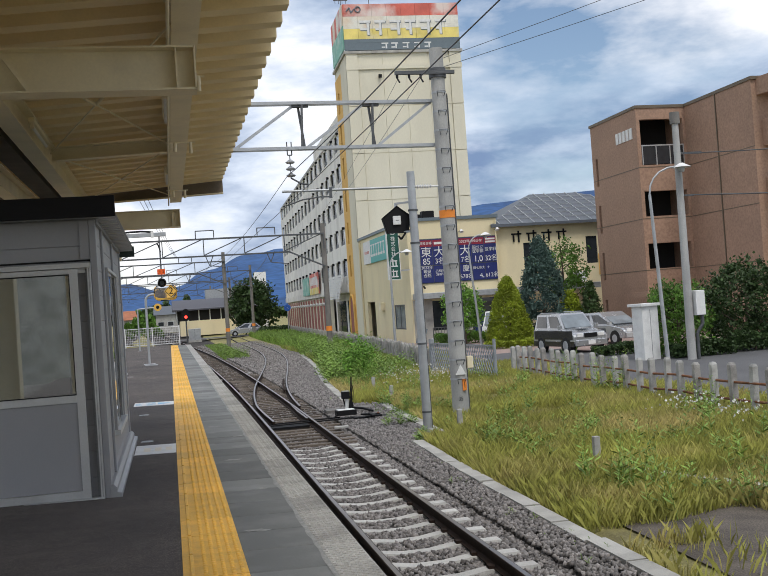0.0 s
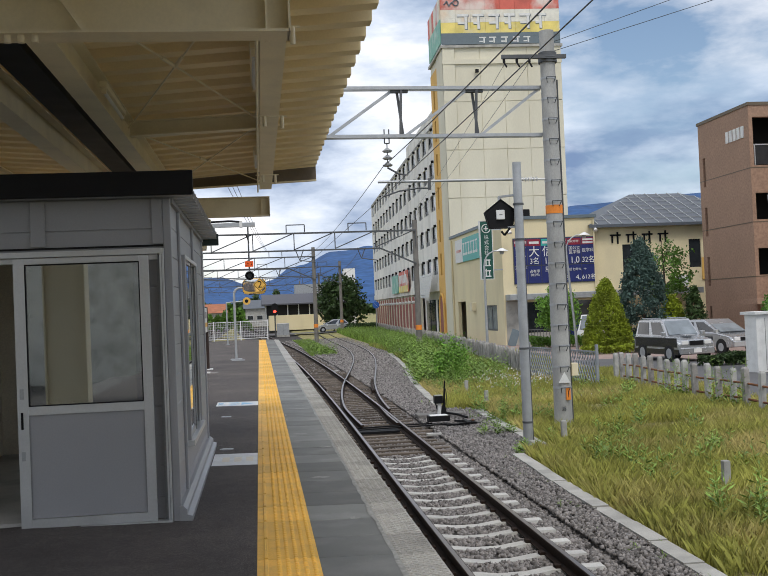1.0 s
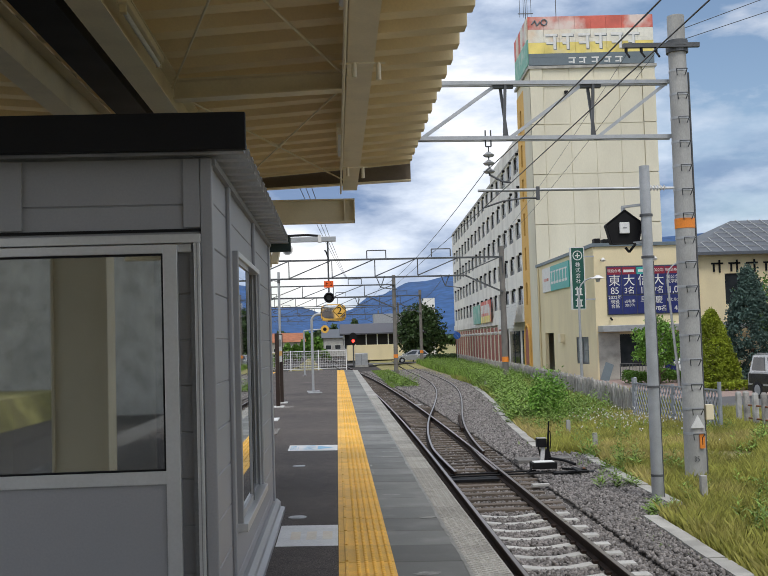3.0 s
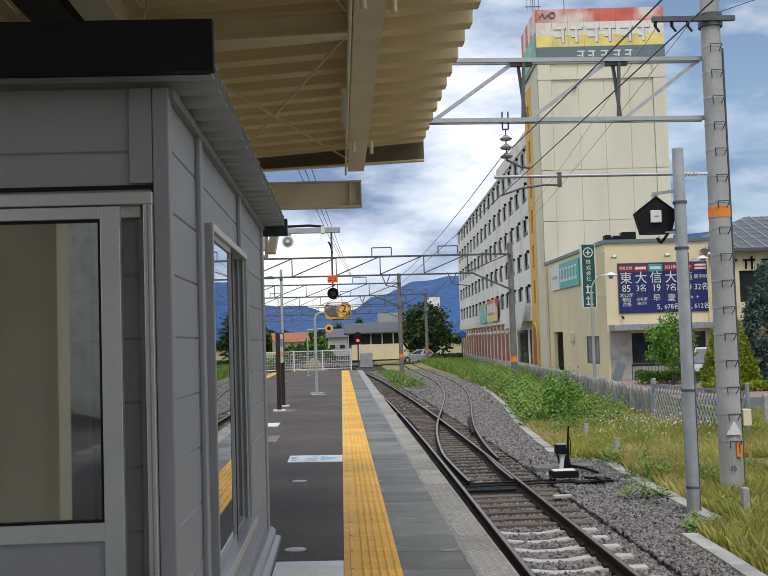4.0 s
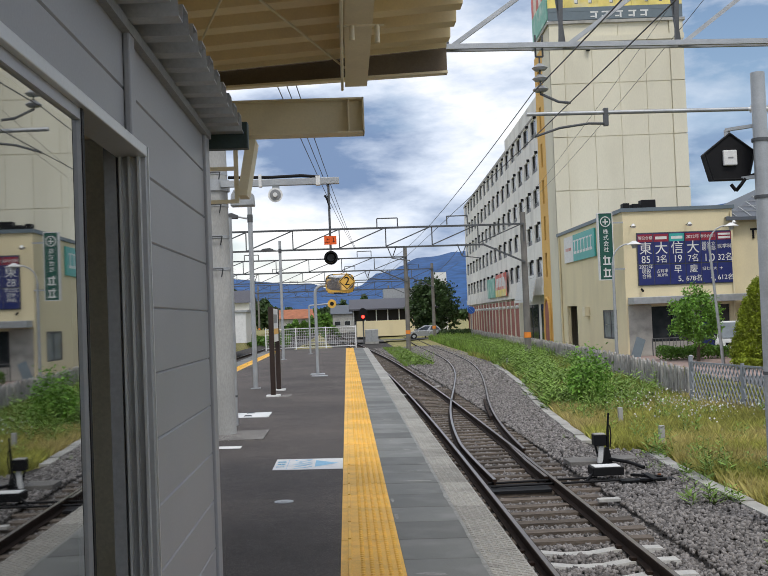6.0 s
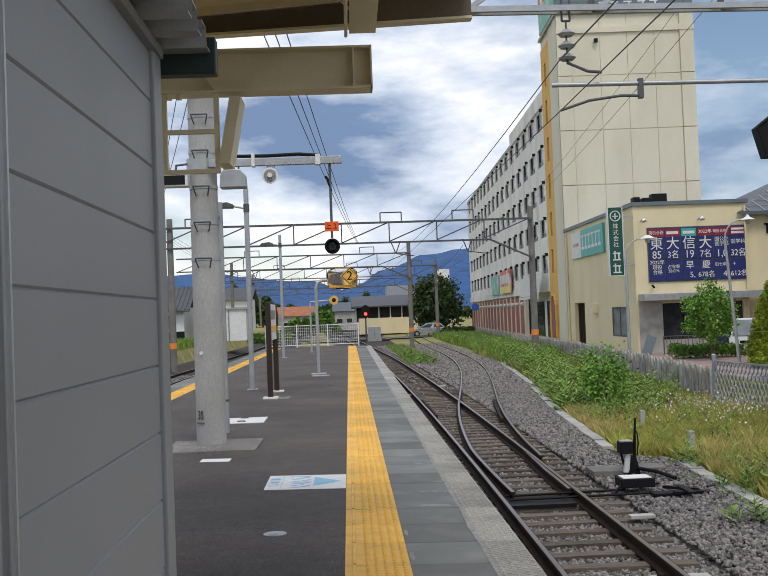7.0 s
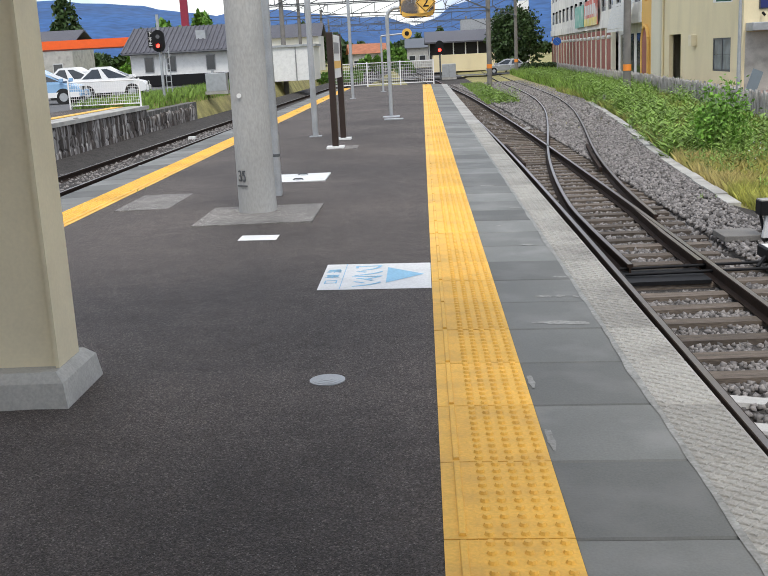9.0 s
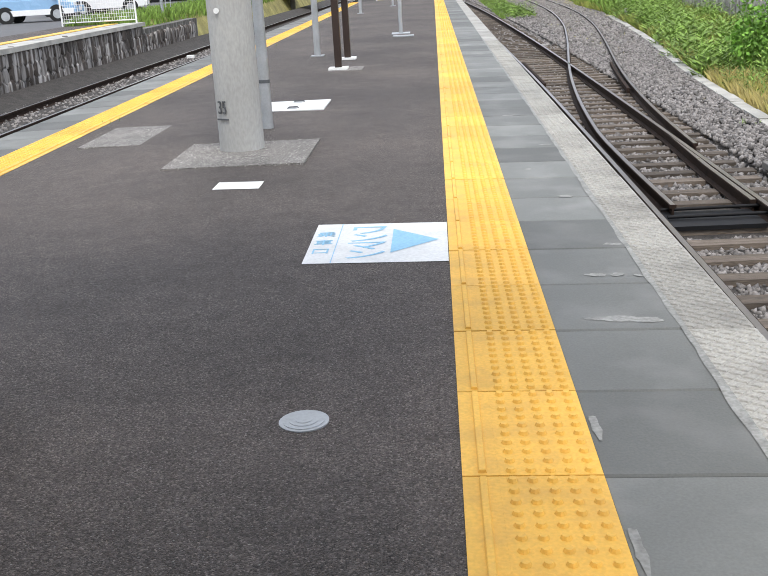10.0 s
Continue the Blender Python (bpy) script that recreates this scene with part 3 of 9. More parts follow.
def h_beam(p, q, w, h, t=0.014):
    m = M()
    p, q = Vector(p), Vector(q)
    o = Vector((0, 0, h / 2 - t / 2))
    m.beam(p + o, q + o, w, t)
    m.beam(p - o, q - o, w, t)
    m.beam(p, q, t, h - 2 * t)
    return m


for gxx in (0.25, -1.28, -2.08, -3.6):
    zt = (roof_z(gxx) if gxx > -1.6 else 3.93 - 0.075 * (gxx + 4.3)) - 0.01
    hb = 0.30
    part("girder", h_beam((gxx, ROOF_START, zt - hb / 2), (gxx, 17.15, zt - hb / 2), 0.19, hb), CREAM, canopy)
gut = M()
gut.prism([(-1.78, 3.74), (-1.78, 3.56), (-1.52, 3.56), (-1.52, 3.74), (-1.535, 3.74), (-1.535, 3.575), (-1.765, 3.575), (-1.765, 3.74)], "y", ROOF_START, 17.2)
part("valley_gutter", gut, BLACK, canopy, "dark gutter along the roof valley")
fas = M()
for s in ((-1.55, 1.07), (-4.3, -1.75)):
    za, zb = (roof_z(s[0]), roof_z(s[1])) if s[1] > 0 else (3.93, 3.74)
    fas.add([(s[0], 17.36, za - 0.12), (s[1], 17.36, zb - 0.21), (s[1], 17.36, zb + 0.05), (s[0], 17.36, za + 0.02),
             (s[0], 17.40, za - 0.12), (s[1], 17.40, zb - 0.21), (s[1], 17.40, zb + 0.05), (s[0], 17.40, za + 0.02)],
            [(0, 1, 2, 3), (7, 6, 5, 4), (0, 4, 5, 1), (1, 5, 6, 2), (2, 6, 7, 3), (3, 7, 4, 0)])
part("end_fascia", fas, BROWN_FASCIA, canopy, "brown steel end fascia")
lip = M().beam((-1.55, 17.37, roof_z(-1.55) - 0.13), (1.07, 17.37, roof_z(1.07) - 0.22), 0.10, 0.02)
part("fascia_lip", lip, CREAM, canopy)
for yb in (6.7, 17.08, -3.6):
    m = h_beam((0.30, yb, 3.28), (-3.66, yb, 3.28), 0.2, 0.30)
    m.box(0.294, 0.306, yb - 0.1, yb + 0.1, 3.13, 3.43)
    m.box(0.17, 0.182, yb - 0.095, yb + 0.095, 3.145, 3.415)
    part("cross_beam", m, CREAM, canopy)
    hunch = M()
    hunch.prism([(-0.80, 3.145), (-0.98, 3.415), (-0.95, 3.415), (-0.77, 3.145)], "y", yb - 0.095, yb + 0.095)
    hunch.beam((-0.95, yb - 0.35, 3.36), (-1.5, yb - 0.75, 3.36), 0.12, 0.13)
    part("gusset", hunch, CREAM, canopy)
    bolts = M()
    for k in range(4):
        bolts.cyl((-1.05 - 0.07 * k, yb - 0.05, 3.13), (-1.05 - 0.07 * k, yb - 0.05, 3.09), 0.02, n=6)
    part("bolt", bolts, CREAM, canopy)
for yb in (1.5, 12.0):
    part("strut", h_beam((0.18, yb, 3.66), (-1.2, yb, 3.60), 0.14, 0.16), CREAM, canopy)
for y0, y1 in ((6.9, 11.9), (12.1, 16.9), (1.6, 6.5)):
    for a, b in (((0.16, y0, 3.66), (-1.2, y1, 3.6)), ((-1.2, y0, 3.6), (0.16, y1, 3.66))):
        m = M().cyl(a, b, 0.009, n=6)
        va, vb = Vector(a), Vector(b)
        m.cyl(va.lerp(vb, 0.44), va.lerp(vb, 0.5), 0.017, n=6)
        part("brace_rod", m, CREAM, canopy)
for cx, cy in ((-1.86, 17.08), (-1.86, 6.7), (-1.86, -3.6)):
    col = thing("canopy_column", "cream steel column on a concrete footing", "column", (cx, cy, pz(cx)), kind="structure")
    part("shaft", M().box(-0.19, 0.19, -0.10, 0.10, 0.1, 3.095), CREAM, col, bevel=0.006)
    part("flange", M().box(0.19, 0.206, -0.13, 0.13, 0.1, 3.095).box(-0.206, -0.19, -0.13, 0.13, 0.1, 3.095), CREAM, col)
    ft = M()
    ft.loft([[(-0.27, -0.25, -0.02), (0.27, -0.25, -0.02), (0.27, 0.25, -0.02), (-0.27, 0.25, -0.02)],
             [(-0.25, -0.23, 0.11), (0.25, -0.23, 0.11), (0.25, 0.23, 0.11), (-0.25, 0.23, 0.11)],
             [(-0.21, -0.19, 0.15), (0.21, -0.19, 0.15), (0.21, 0.19, 0.15), (-0.21, 0.19, 0.15)]], smooth=False)
    part("footing", ft, CONC, col, "weathered concrete footing")


def tube_lamp(x, y, z, length):
    t = thing("tube_light", "switched-off white fluorescent tube fixed under the canopy girder", "lamp", (x, y, z), group="tube lights under the canopy")
    part("housing", M().box(-0.03, 0.03, 0, length, 0.0, 0.05), CREAM, t, bevel=0.006)
    part("tube", M().cyl((0, 0.06, -0.03), (0, length - 0.06, -0.03), 0.016, n=10), WHITE_PAINT, t, "white glass tube")
    part("end_socket", M().box(-0.018, 0.018, 0.02, 0.06, -0.05, 0.0), CREAM, t)
    part("end_socket", M().box(-0.018, 0.018, length - 0.06, length - 0.02, -0.05, 0.0), CREAM, t)
    return t


for x, y in ((0.11, 4.0), (0.11, 8.6), (0.11, 13.3), (-1.15, 9.8)):
    tube_lamp(x, y, 3.56, 1.25)
pipe = thing("conduit", "thin conduit fixed along the canopy girder", "conduit")
part("pipe", M().cyl((0.13, -5, 3.50), (0.13, 17.0, 3.50), 0.012, n=6), CREAM, pipe)
for yy in (7.9, 11.0, 15.2):
    part("insulated_clip", M().beam((0.1, yy, 3.52), (0.42, yy, 3.52), 0.016, 0.012).cyl((0.37, yy, 3.52), (0.37, yy, 3.40), 0.018, n=8).cyl((0.2, yy, 3.52), (0.2, yy, 3.42), 0.018, n=8), CREAM, pipe)

# ---- waiting room ----
RX, RY0, RY1, RH = -0.60, 9.22, 13.68, 2.54
room = thing("waiting_room", "grey panel waiting room with aluminium door and window", "waiting room", kind="structure")
XL = -3.05
t = 0.06
JOINTS = [0.20 + 0.236 * k for k in range(10)]


def grooved_face(face, back, z0, z1, joints, g=0.006, d=0.008):
    """Profile of a wall slab whose outer face has a V groove at each joint height."""
    p = [(back, z0), (face, z0)]
    for z in joints:
        if z0 + 0.02 < z < z1 - 0.02:
            p += [(face, z - g), (face - d, z), (face, z + g)]
    return p + [(face, z1), (back, z1)]


# side wall towards the track: ribbed sheet panels, open at the window
for y0, y1, z0, z1 in ((RY0, 10.24, 0, RH), (11.84, RY1, 0, RH), (10.24, 11.84, 0, 0.53), (10.24, 11.84, 2.14, RH)):
    part("side_panel", M().prism(grooved_face(RX, RX - t, z0, z1, JOINTS), "y", y0, y1), PANEL, room)
head = M().prism([(RY0, 2.15), (RY0, 2.299), (RY0 + 0.008, 2.305), (RY0, 2.311), (RY0, RH), (RY0 + t, RH), (RY0 + t, 2.15)], "x", XL, -0.65)
part("front_wall", head, PANEL, room)
part("front_wall", M().box(XL, -2.86, RY0, RY0 + t, 0, 2.14), PANEL, room)
part("rear_wall", M().box(XL, RX - t, RY1 - t, RY1, 0, RH), PANEL, room)
w = M()
w.box(XL, XL + t, RY0 + t, 9.7, 0, RH)
w.box(XL, XL + t, 13.2, RY1 - t, 0, RH)
w.box(XL, XL + t, 9.7, 13.2, 0, 0.8)
w.box(XL, XL + t, 9.7, 13.2, 2.1, RH)
part("far_wall", w, INNER, room, "beige inner wall")
lin = M()
lin.box(RX - t - 0.012, RX - t - 0.003, RY0 + t + 0.06, 10.2, 0, RH).box(RX - t - 0.012, RX - t - 0.003, 11.88, RY1 - t, 0, RH)
lin.box(XL + t, RX - t, RY1 - t - 0.012, RY1 - t - 0.003, 0, RH)
part("inner_lining", lin, INNER, room, "beige inner lining")
part("room_floor", M().box(XL + t, RX - t - 0.015, RY0 + t, RY1 - t - 0.015, 0.03, 0.06), CONC, room, "pale concrete floor")
part("room_ceiling", M().box(XL + t, RX - t - 0.015, RY0 + t, RY1 - t - 0.015, RH - 0.03, RH - 0.005), INNER, room)
for y0, y1, z0, z1 in ((9.7, 9.75, 0.8, 2.1), (13.15, 13.2, 0.8, 2.1), (9.75, 13.15, 0.8, 0.85), (9.75, 13.15, 2.05, 2.1), (11.42, 11.48, 0.85, 2.05)):
    part("far_window_frame", M().box(XL - 0.01, XL + t + 0.01, y0, y1, z0, z1), ALU, room)
pane = part("far_window_pane", M().box(XL + 0.02, XL + 0.026, 9.75, 13.15, 0.85, 2.05), CLEAR, room)
pane.visible_shadow = False
# upright cover strips and corner trims
part("cover_strip", M().box(RX + 0.001, RX + 0.024, 9.955, 10.045, 0.12, RH), PANEL, room, "grey upright cover strip", bevel=0.006)
part("cover_strip", M().box(RX + 0.001, RX + 0.024, 11.73, 11.81, 2.165, RH), PANEL, room, "grey upright cover strip", bevel=0.006)
part("strip_gap", M().box(RX + 0.0005, RX + 0.002, 9.935, 9.955, 0.12, RH), ALU_DARK, room)
part("corner_trim", M().box(RX - t, RX + 0.016, RY1 - 0.13, RY1 + 0.012, 0.0, RH), PANEL, room, "grey corner trim", bevel=0.006)
part("corner_trim", M().box(-0.648, RX + 0.012, RY0 - 0.022, RY0 + 0.05, 0.0, RH), PANEL, room, "grey corner trim", bevel=0.006)
part("front_post", M().box(-1.655, -1.545, RY0 - 0.02, RY0 - 0.001, 2.185, RH), PANEL, room, bevel=0.004)
part("front_post", M().box(-0.735, -0.650, RY0 - 0.018, RY0 - 0.001, 2.185, RH), PANEL, room, bevel=0.004)
part("door_head_gap", M().box(-2.86, -0.65, RY0 - 0.012, RY0 - 0.001, 2.165, 2.18), BLACK, room, "dark joint over the door head")
part("base_sill", M().prism([(RX, 0.0), (RX + 0.10, 0.0), (RX + 0.10, 0.05), (RX + 0.06, 0.06), (RX + 0.06, 0.10), (RX + 0.03, 0.13), (RX, 0.13)], "y", RY0 - 0.03, RY1 + 0.02), ALU_DULL, room, "grey stepped base sill", bevel=0.003)
# door frame, pocket panel, sliding leaf and open doorway
df = M()
df.box(-2.86, -0.648, RY0 - 0.045, RY0 + 0.05, 2.105, 2.15)
df.box(-2.86, -0.70, RY0 + 0.0, RY0 + 0.045, 2.062, 2.105)
df.box(-0.683, -0.65, RY0 - 0.045, RY0 + 0.05, 0, 2.105)
df.box(-2.86, -2.80, RY0 - 0.03, RY0 + 0.05, 0, 2.105)
df.box(-2.86, -0.65, RY0 - 0.06, RY0 + 0.05, 0.0, 0.028)
part("door_frame", df, ALU, room, "aluminium door frame", bevel=0.003)
part("frame_rib", M().box(-0.668, -0.664, RY0 - 0.049, RY0 - 0.045, 0.03, 2.10), ALU_DARK, room)
pocket = M().prism(grooved_face(0.0, 0.02, 0.03, 2.10, JOINTS, d=-0.006), "x", -0.90, -0.684)
part("pocket_panel", pocket, PANEL, room, "grey panel behind the sliding leaf", at=pose(0, RY0 + 0.05, 0))
part("pocket_upright", M().box(-0.712, -0.684, RY0 + 0.02, RY0 + 0.048, 0.03, 2.10), ALU_DARK, room)
door = thing("door_1", "half-open aluminium sliding door with a large pane", "door", (0, RY0 - 0.02, 0), kind="structure")
dl = M()
X0, X1 = -1.79, -0.768
dl.box(X0, X0 + 0.083, -0.02, 0.02, 0.03, 2.10).box(X1 - 0.072, X1, -0.02, 0.02, 0.03, 2.10)
dl.box(X0 + 0.083, X1 - 0.072, -0.02, 0.02, 2.054, 2.10).box(X0 + 0.083, X1 - 0.072, -0.02, 0.02, 0.895, 0.961).box(X0 + 0.083, X1 - 0.072, -0.02, 0.02, 0.03, 0.10)
part("leaf_frame", dl, ALU, door, bevel=0.003)
part("lower_panel", M().box(X0 + 0.087, X1 - 0.076, -0.012, 0.01, 0.105, 0.891), PANEL, door)
dp = part("pane", M().box(X0 + 0.083, X1 - 0.072, -0.003, 0.003, 0.961, 2.054), ROOM_GLASS, door)
gk = M().box(X0 + 0.083, X0 + 0.092, -0.016, -0.003, 0.961, 2.054).box(X1 - 0.081, X1 - 0.072, -0.016, -0.003, 0.961, 2.054).box(X0 + 0.092, X1 - 0.081, -0.016, -0.003, 0.961, 0.970).box(X0 + 0.092, X1 - 0.081, -0.016, -0.003, 2.044, 2.054)
part("gasket", gk, BLACK, door, "black glazing gasket")
part("panel_gap", M().box(X0 + 0.083, X0 + 0.087, -0.021, -0.019, 0.10, 0.895).box(X1 - 0.076, X1 - 0.072, -0.021, -0.019, 0.10, 0.895).box(X0 + 0.087, X1 - 0.076, -0.021, -0.019, 0.891, 0.895), ALU_DARK, door)
part("handle", M().box(X0 + 0.025, X0 + 0.042, -0.026, -0.018, 0.79, 0.92), BLACK, door, "black pull recess")
part("lock_plate", M().box(X0 + 0.022, X0 + 0.05, -0.024, -0.02, 1.02, 1.10), STEEL, door)
part("lock_plate", M().box(X0 + 0.022, X0 + 0.05, -0.024, -0.02, 0.55, 0.62), STEEL, door)
# sliding window: outer frame, two sashes at one end, ribbed jamb at the open end
win = thing("window_1", "half-open aluminium sliding window with clear glass", "window", kind="structure")
WY0, WY1, WZ0, WZ1 = 10.15, 11.86, 0.50, 2.15
part("window_frame", M().box(RX - 0.05, RX + 0.045, WY0, WY0 + 0.035, WZ0, WZ1), ALU_DULL, win, bevel=0.003)
part("window_frame", M().box(RX - 0.05, RX + 0.045, WY1 - 0.03, WY1, WZ0, WZ1), ALU_DULL, win, bevel=0.003)
part("window_frame", M().box(RX - 0.05, RX + 0.05, WY0 + 0.035, WY1 - 0.03, WZ1 - 0.035, WZ1), ALU, win, bevel=0.003)
part("window_frame", M().box(RX - 0.05, RX + 0.075, WY0 - 0.01, WY1 + 0.01, WZ0 - 0.03, WZ0 + 0.02), ALU, win, bevel=0.003)
part("frame_lip", M().box(RX + 0.045, RX + 0.05, WY0, WY0 + 0.012, WZ0 + 0.02, WZ1).box(RX + 0.045, RX + 0.05, WY1 - 0.01, WY1, WZ0 + 0.02, WZ1), ALU, win)
for k in range(3):
    part("jamb_rib", M().box(RX - 0.04 + 0.03 * k, RX - 0.032 + 0.03 * k, WY1 - 0.055, WY1 - 0.03, WZ0 + 0.02, WZ1 - 0.035), ALU, win)
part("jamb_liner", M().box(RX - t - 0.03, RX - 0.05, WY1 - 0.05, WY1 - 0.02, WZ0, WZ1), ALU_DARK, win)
for xo, y0, y1 in ((RX + 0.020, WY0 + 0.035, 11.075), (RX - 0.020, WY0 + 0.06, 11.11)):
    sf = M()
    sf.box(xo - 0.013, xo + 0.013, y0, y0 + 0.05, WZ0 + 0.02, WZ1 - 0.035).box(xo - 0.013, xo + 0.013, y1 - 0.03, y1, WZ0 + 0.02, WZ1 - 0.035)
    sf.box(xo - 0.013, xo + 0.013, y0 + 0.05, y1 - 0.03, WZ0 + 0.02, WZ0 + 0.065).box(xo - 0.013, xo + 0.013, y0 + 0.05, y1 - 0.03, WZ1 - 0.065, WZ1 - 0.035)
    part("sash", sf, ALU_DULL, win)
part("pane", M().box(RX + 0.018, RX + 0.023, WY0 + 0.085, 11.045, WZ0 + 0.065, WZ1 - 0.065), ROOM_GLASS, win)
part("second_pane", M().box(RX - 0.022, RX - 0.018, WY0 + 0.11, 11.08, WZ0 + 0.065, WZ1 - 0.065), DARK_GLASS, win, "second pane behind, dark")
part("sash_edge", M().box(RX + 0.033, RX + 0.036, 11.05, 11.07, WZ0 + 0.02, WZ1 - 0.035), BLACK, win)
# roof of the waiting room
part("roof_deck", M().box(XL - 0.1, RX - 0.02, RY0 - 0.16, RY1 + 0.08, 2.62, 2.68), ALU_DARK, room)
part("roof_sheet", folded_sheet(XL - 0.15, -0.41, lambda x: 2.545 + 0.0 * x, RY0 - 0.16, RY1 + 0.08, 0.22, 0.065, 0.006), STEEL, room, "ribbed grey steel eave")
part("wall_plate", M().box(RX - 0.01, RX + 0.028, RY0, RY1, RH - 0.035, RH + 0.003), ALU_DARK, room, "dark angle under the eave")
part("front_fascia", M().box(XL - 0.15, -0.395, RY0 - 0.22, RY0 - 0.172, 2.545, 2.73), BLACK, room, "black front fascia", bevel=0.004)
part("gutter_end", M().box(-0.62, -0.39, RY1 + 0.09, RY1 + 0.16, 2.47, 2.61), DARK_GREEN, room, "dark green gutter end", bevel=0.006)

# unseen walls added to close the place behind and fill the glass reflections
solid("wall_behind", M().box(-18, -2.2, -26.3, -26, -1, 6.8), CONC, "unseen plain grey wall added behind the station", "wall", kind="structure")
solid("wall_behind", M().box(-2.2, 1.2, -26.3, -26, -1, 6.8), CONC, "unseen plain grey wall added behind the station", "wall", kind="structure")
solid("wall_behind", M().box(5.5, 22, -36.3, -36, -1.2, 6.0), WALL_WHITE, "unseen plain pale wall added beyond the track", "wall", kind="structure")
# ---- poles, gantries and wires ----
def concrete_pole(name, label, loc, height, r0, r1, rungs=(1.2, 99), rung_side=(0, -1), material=POLE, bands=()):
    p = thing(name, label, "utility pole", loc)
    part("shaft", M().cyl((0, 0, -0.1), (0, 0, height), r0, r1, n=24), material, p)
    z = rungs[0]
    while z < min(rungs[1], height - 0.3):
        r = r0 + (r1 - r0) * z / height
        part("band", M().cyl((0, 0, z), (0, 0, z + 0.045), r + 0.006, n=20), STEEL, p)
        a = Vector((rung_side[0], rung_side[1], 0))
        s = Vector((-a.y, a.x, 0))
        b = [s * -0.09 + a * (r + 0.005), s * -0.06 + a * (r + 0.05), s * 0.06 + a * (r + 0.05), s * 0.09 + a * (r + 0.005)]
        m = M()
        up = Vector((0, 0, z + 0.02))
        m.path([up + s * -0.07 + a * r + Vector((0, 0, -0.11)), up + s * -0.10 + a * (r + 0.06), up + s * 0.10 + a * (r + 0.06), up + s * 0.07 + a * r + Vector((0, 0, -0.11))], 0.009, 5)
        part("step_iron", m, STEEL_DARK, p)
        z += 0.44
    for z0, z1, mt in bands:
        r = r0 + (r1 - r0) * z0 / height
        part("colour_band", M().cyl((0, 0, z0), (0, 0, z1), r + 0.008, n=24), mt, p)
    return p


big = concrete_pole("catenary_pole", "tall grey concrete catenary pole with step irons and an orange band", (6.42, 22.1, -1.15), 8.55, 0.195, 0.155, rungs=(0.9, 8.2), bands=((4.62, 4.80, ORANGE_BAND),))
part("caution_plate", M().prism([(-0.12, 1.02), (0.12, 1.02), (0.0, 1.25)], "y", -0.215, -0.16), WHITE_PAINT, big, "white triangular plate")
part("number_plate", M().prism([(0.02, 0.66), (0.11, 0.66), (0.11, 0.92), (0.02, 0.92)], "y", -0.225, -0.15), ORANGE_BAND, big, "orange plate with an unreadable number")
part("number_bar", M().box(0.058, 0.072, -0.228, -0.225, 0.72, 0.86), BLACK, big)
text("painted_number", "35", 0.13, STEEL_DARK, big, pose(-0.04, -0.2, 0.47, 90, 0, 0), 0.003, squeeze=0.8)
part("switch_box", M().box(0.2, 0.34, -0.1, 0.08, 1.15, 1.42), CREAM, big, "cream junction box", bevel=0.01)
part("cable", M().path([(0.21, 0, -0.05), (0.205, 0, 1.15), (0.20, 0, 4.0), (0.19, 0, 7.5)], 0.018, 6), STEEL_DARK, big)
part("cross_arm", M().box(-1.05, 0.35, -0.22, -0.14, 7.92, 8.0), STEEL_DARK, big)
for xx in (-1.0, -0.72, -0.45):
    part("pin_insulator", M().cyl((xx, -0.18, 7.92), (xx, -0.18, 7.84), 0.03, n=8).cyl((xx, -0.18, 7.84), (xx + 0.02, -0.3, 7.72), 0.02, n=6), BLACK, big)
part("collar", M().cyl((0, 0, 7.86), (0, 0, 8.08), 0.2, n=16), STEEL_DARK, big)

cp2 = concrete_pole("catenary_pole", "grey concrete catenary pole standing in a patched square of the platform", (-1.66, 22.5, pz(-1.66)), 7.6, 0.185, 0.15, rungs=(2.25, 7.3))
text("painted_number", "35", 0.15, STEEL_DARK, cp2, pose(-0.105, -0.16, 0.36, 90, 0, -33), 0.004, squeeze=0.65)
part("number_line", M().box(-0.06, 0.06, -0.004, 0.004, 0.0, 0.012), STEEL_DARK, cp2, at=pose(-0.105, -0.16, 0.265, 0, 0, -33))
part("round_tag", M().cyl((-0.07, -0.178, 1.12), (-0.07, -0.184, 1.12), 0.022, n=14), WHITE_PAINT, cp2, "small white round tag")
cnd = thing("cable_riser", "slim grey steel cable riser pipe behind the concrete pole", "pipe", (-1.62, 23.62, pz(-1.62)))
part("pipe", M().cyl((0, 0, 0), (0, 0, 3.1), 0.05, n=14), STEEL, cnd)
part("strap", M().cyl((0, 0, 0.42), (0, 0, 0.45), 0.055, n=14), STEEL_DARK, cnd)
part("bracket", M().beam((0, -0.05, 2.9), (0, -0.95, 2.9), 0.03, 0.03), STEEL, cnd)
solid("floor_patch", M().box(-2.15, -1.05, 21.70, 22.83, pz(-2.2) - 0.02, pz(-1.7) + 0.004), PATCH, "rough grey concrete patch round the pole", "patch", kind="structure")
solid("floor_patch", M().box(-3.27, -2.48, 23.08, 24.28, pz(-3.25) - 0.02, pz(-2.9) + 0.004), PATCH, "rough grey patch in the asphalt", "patch", kind="structure")

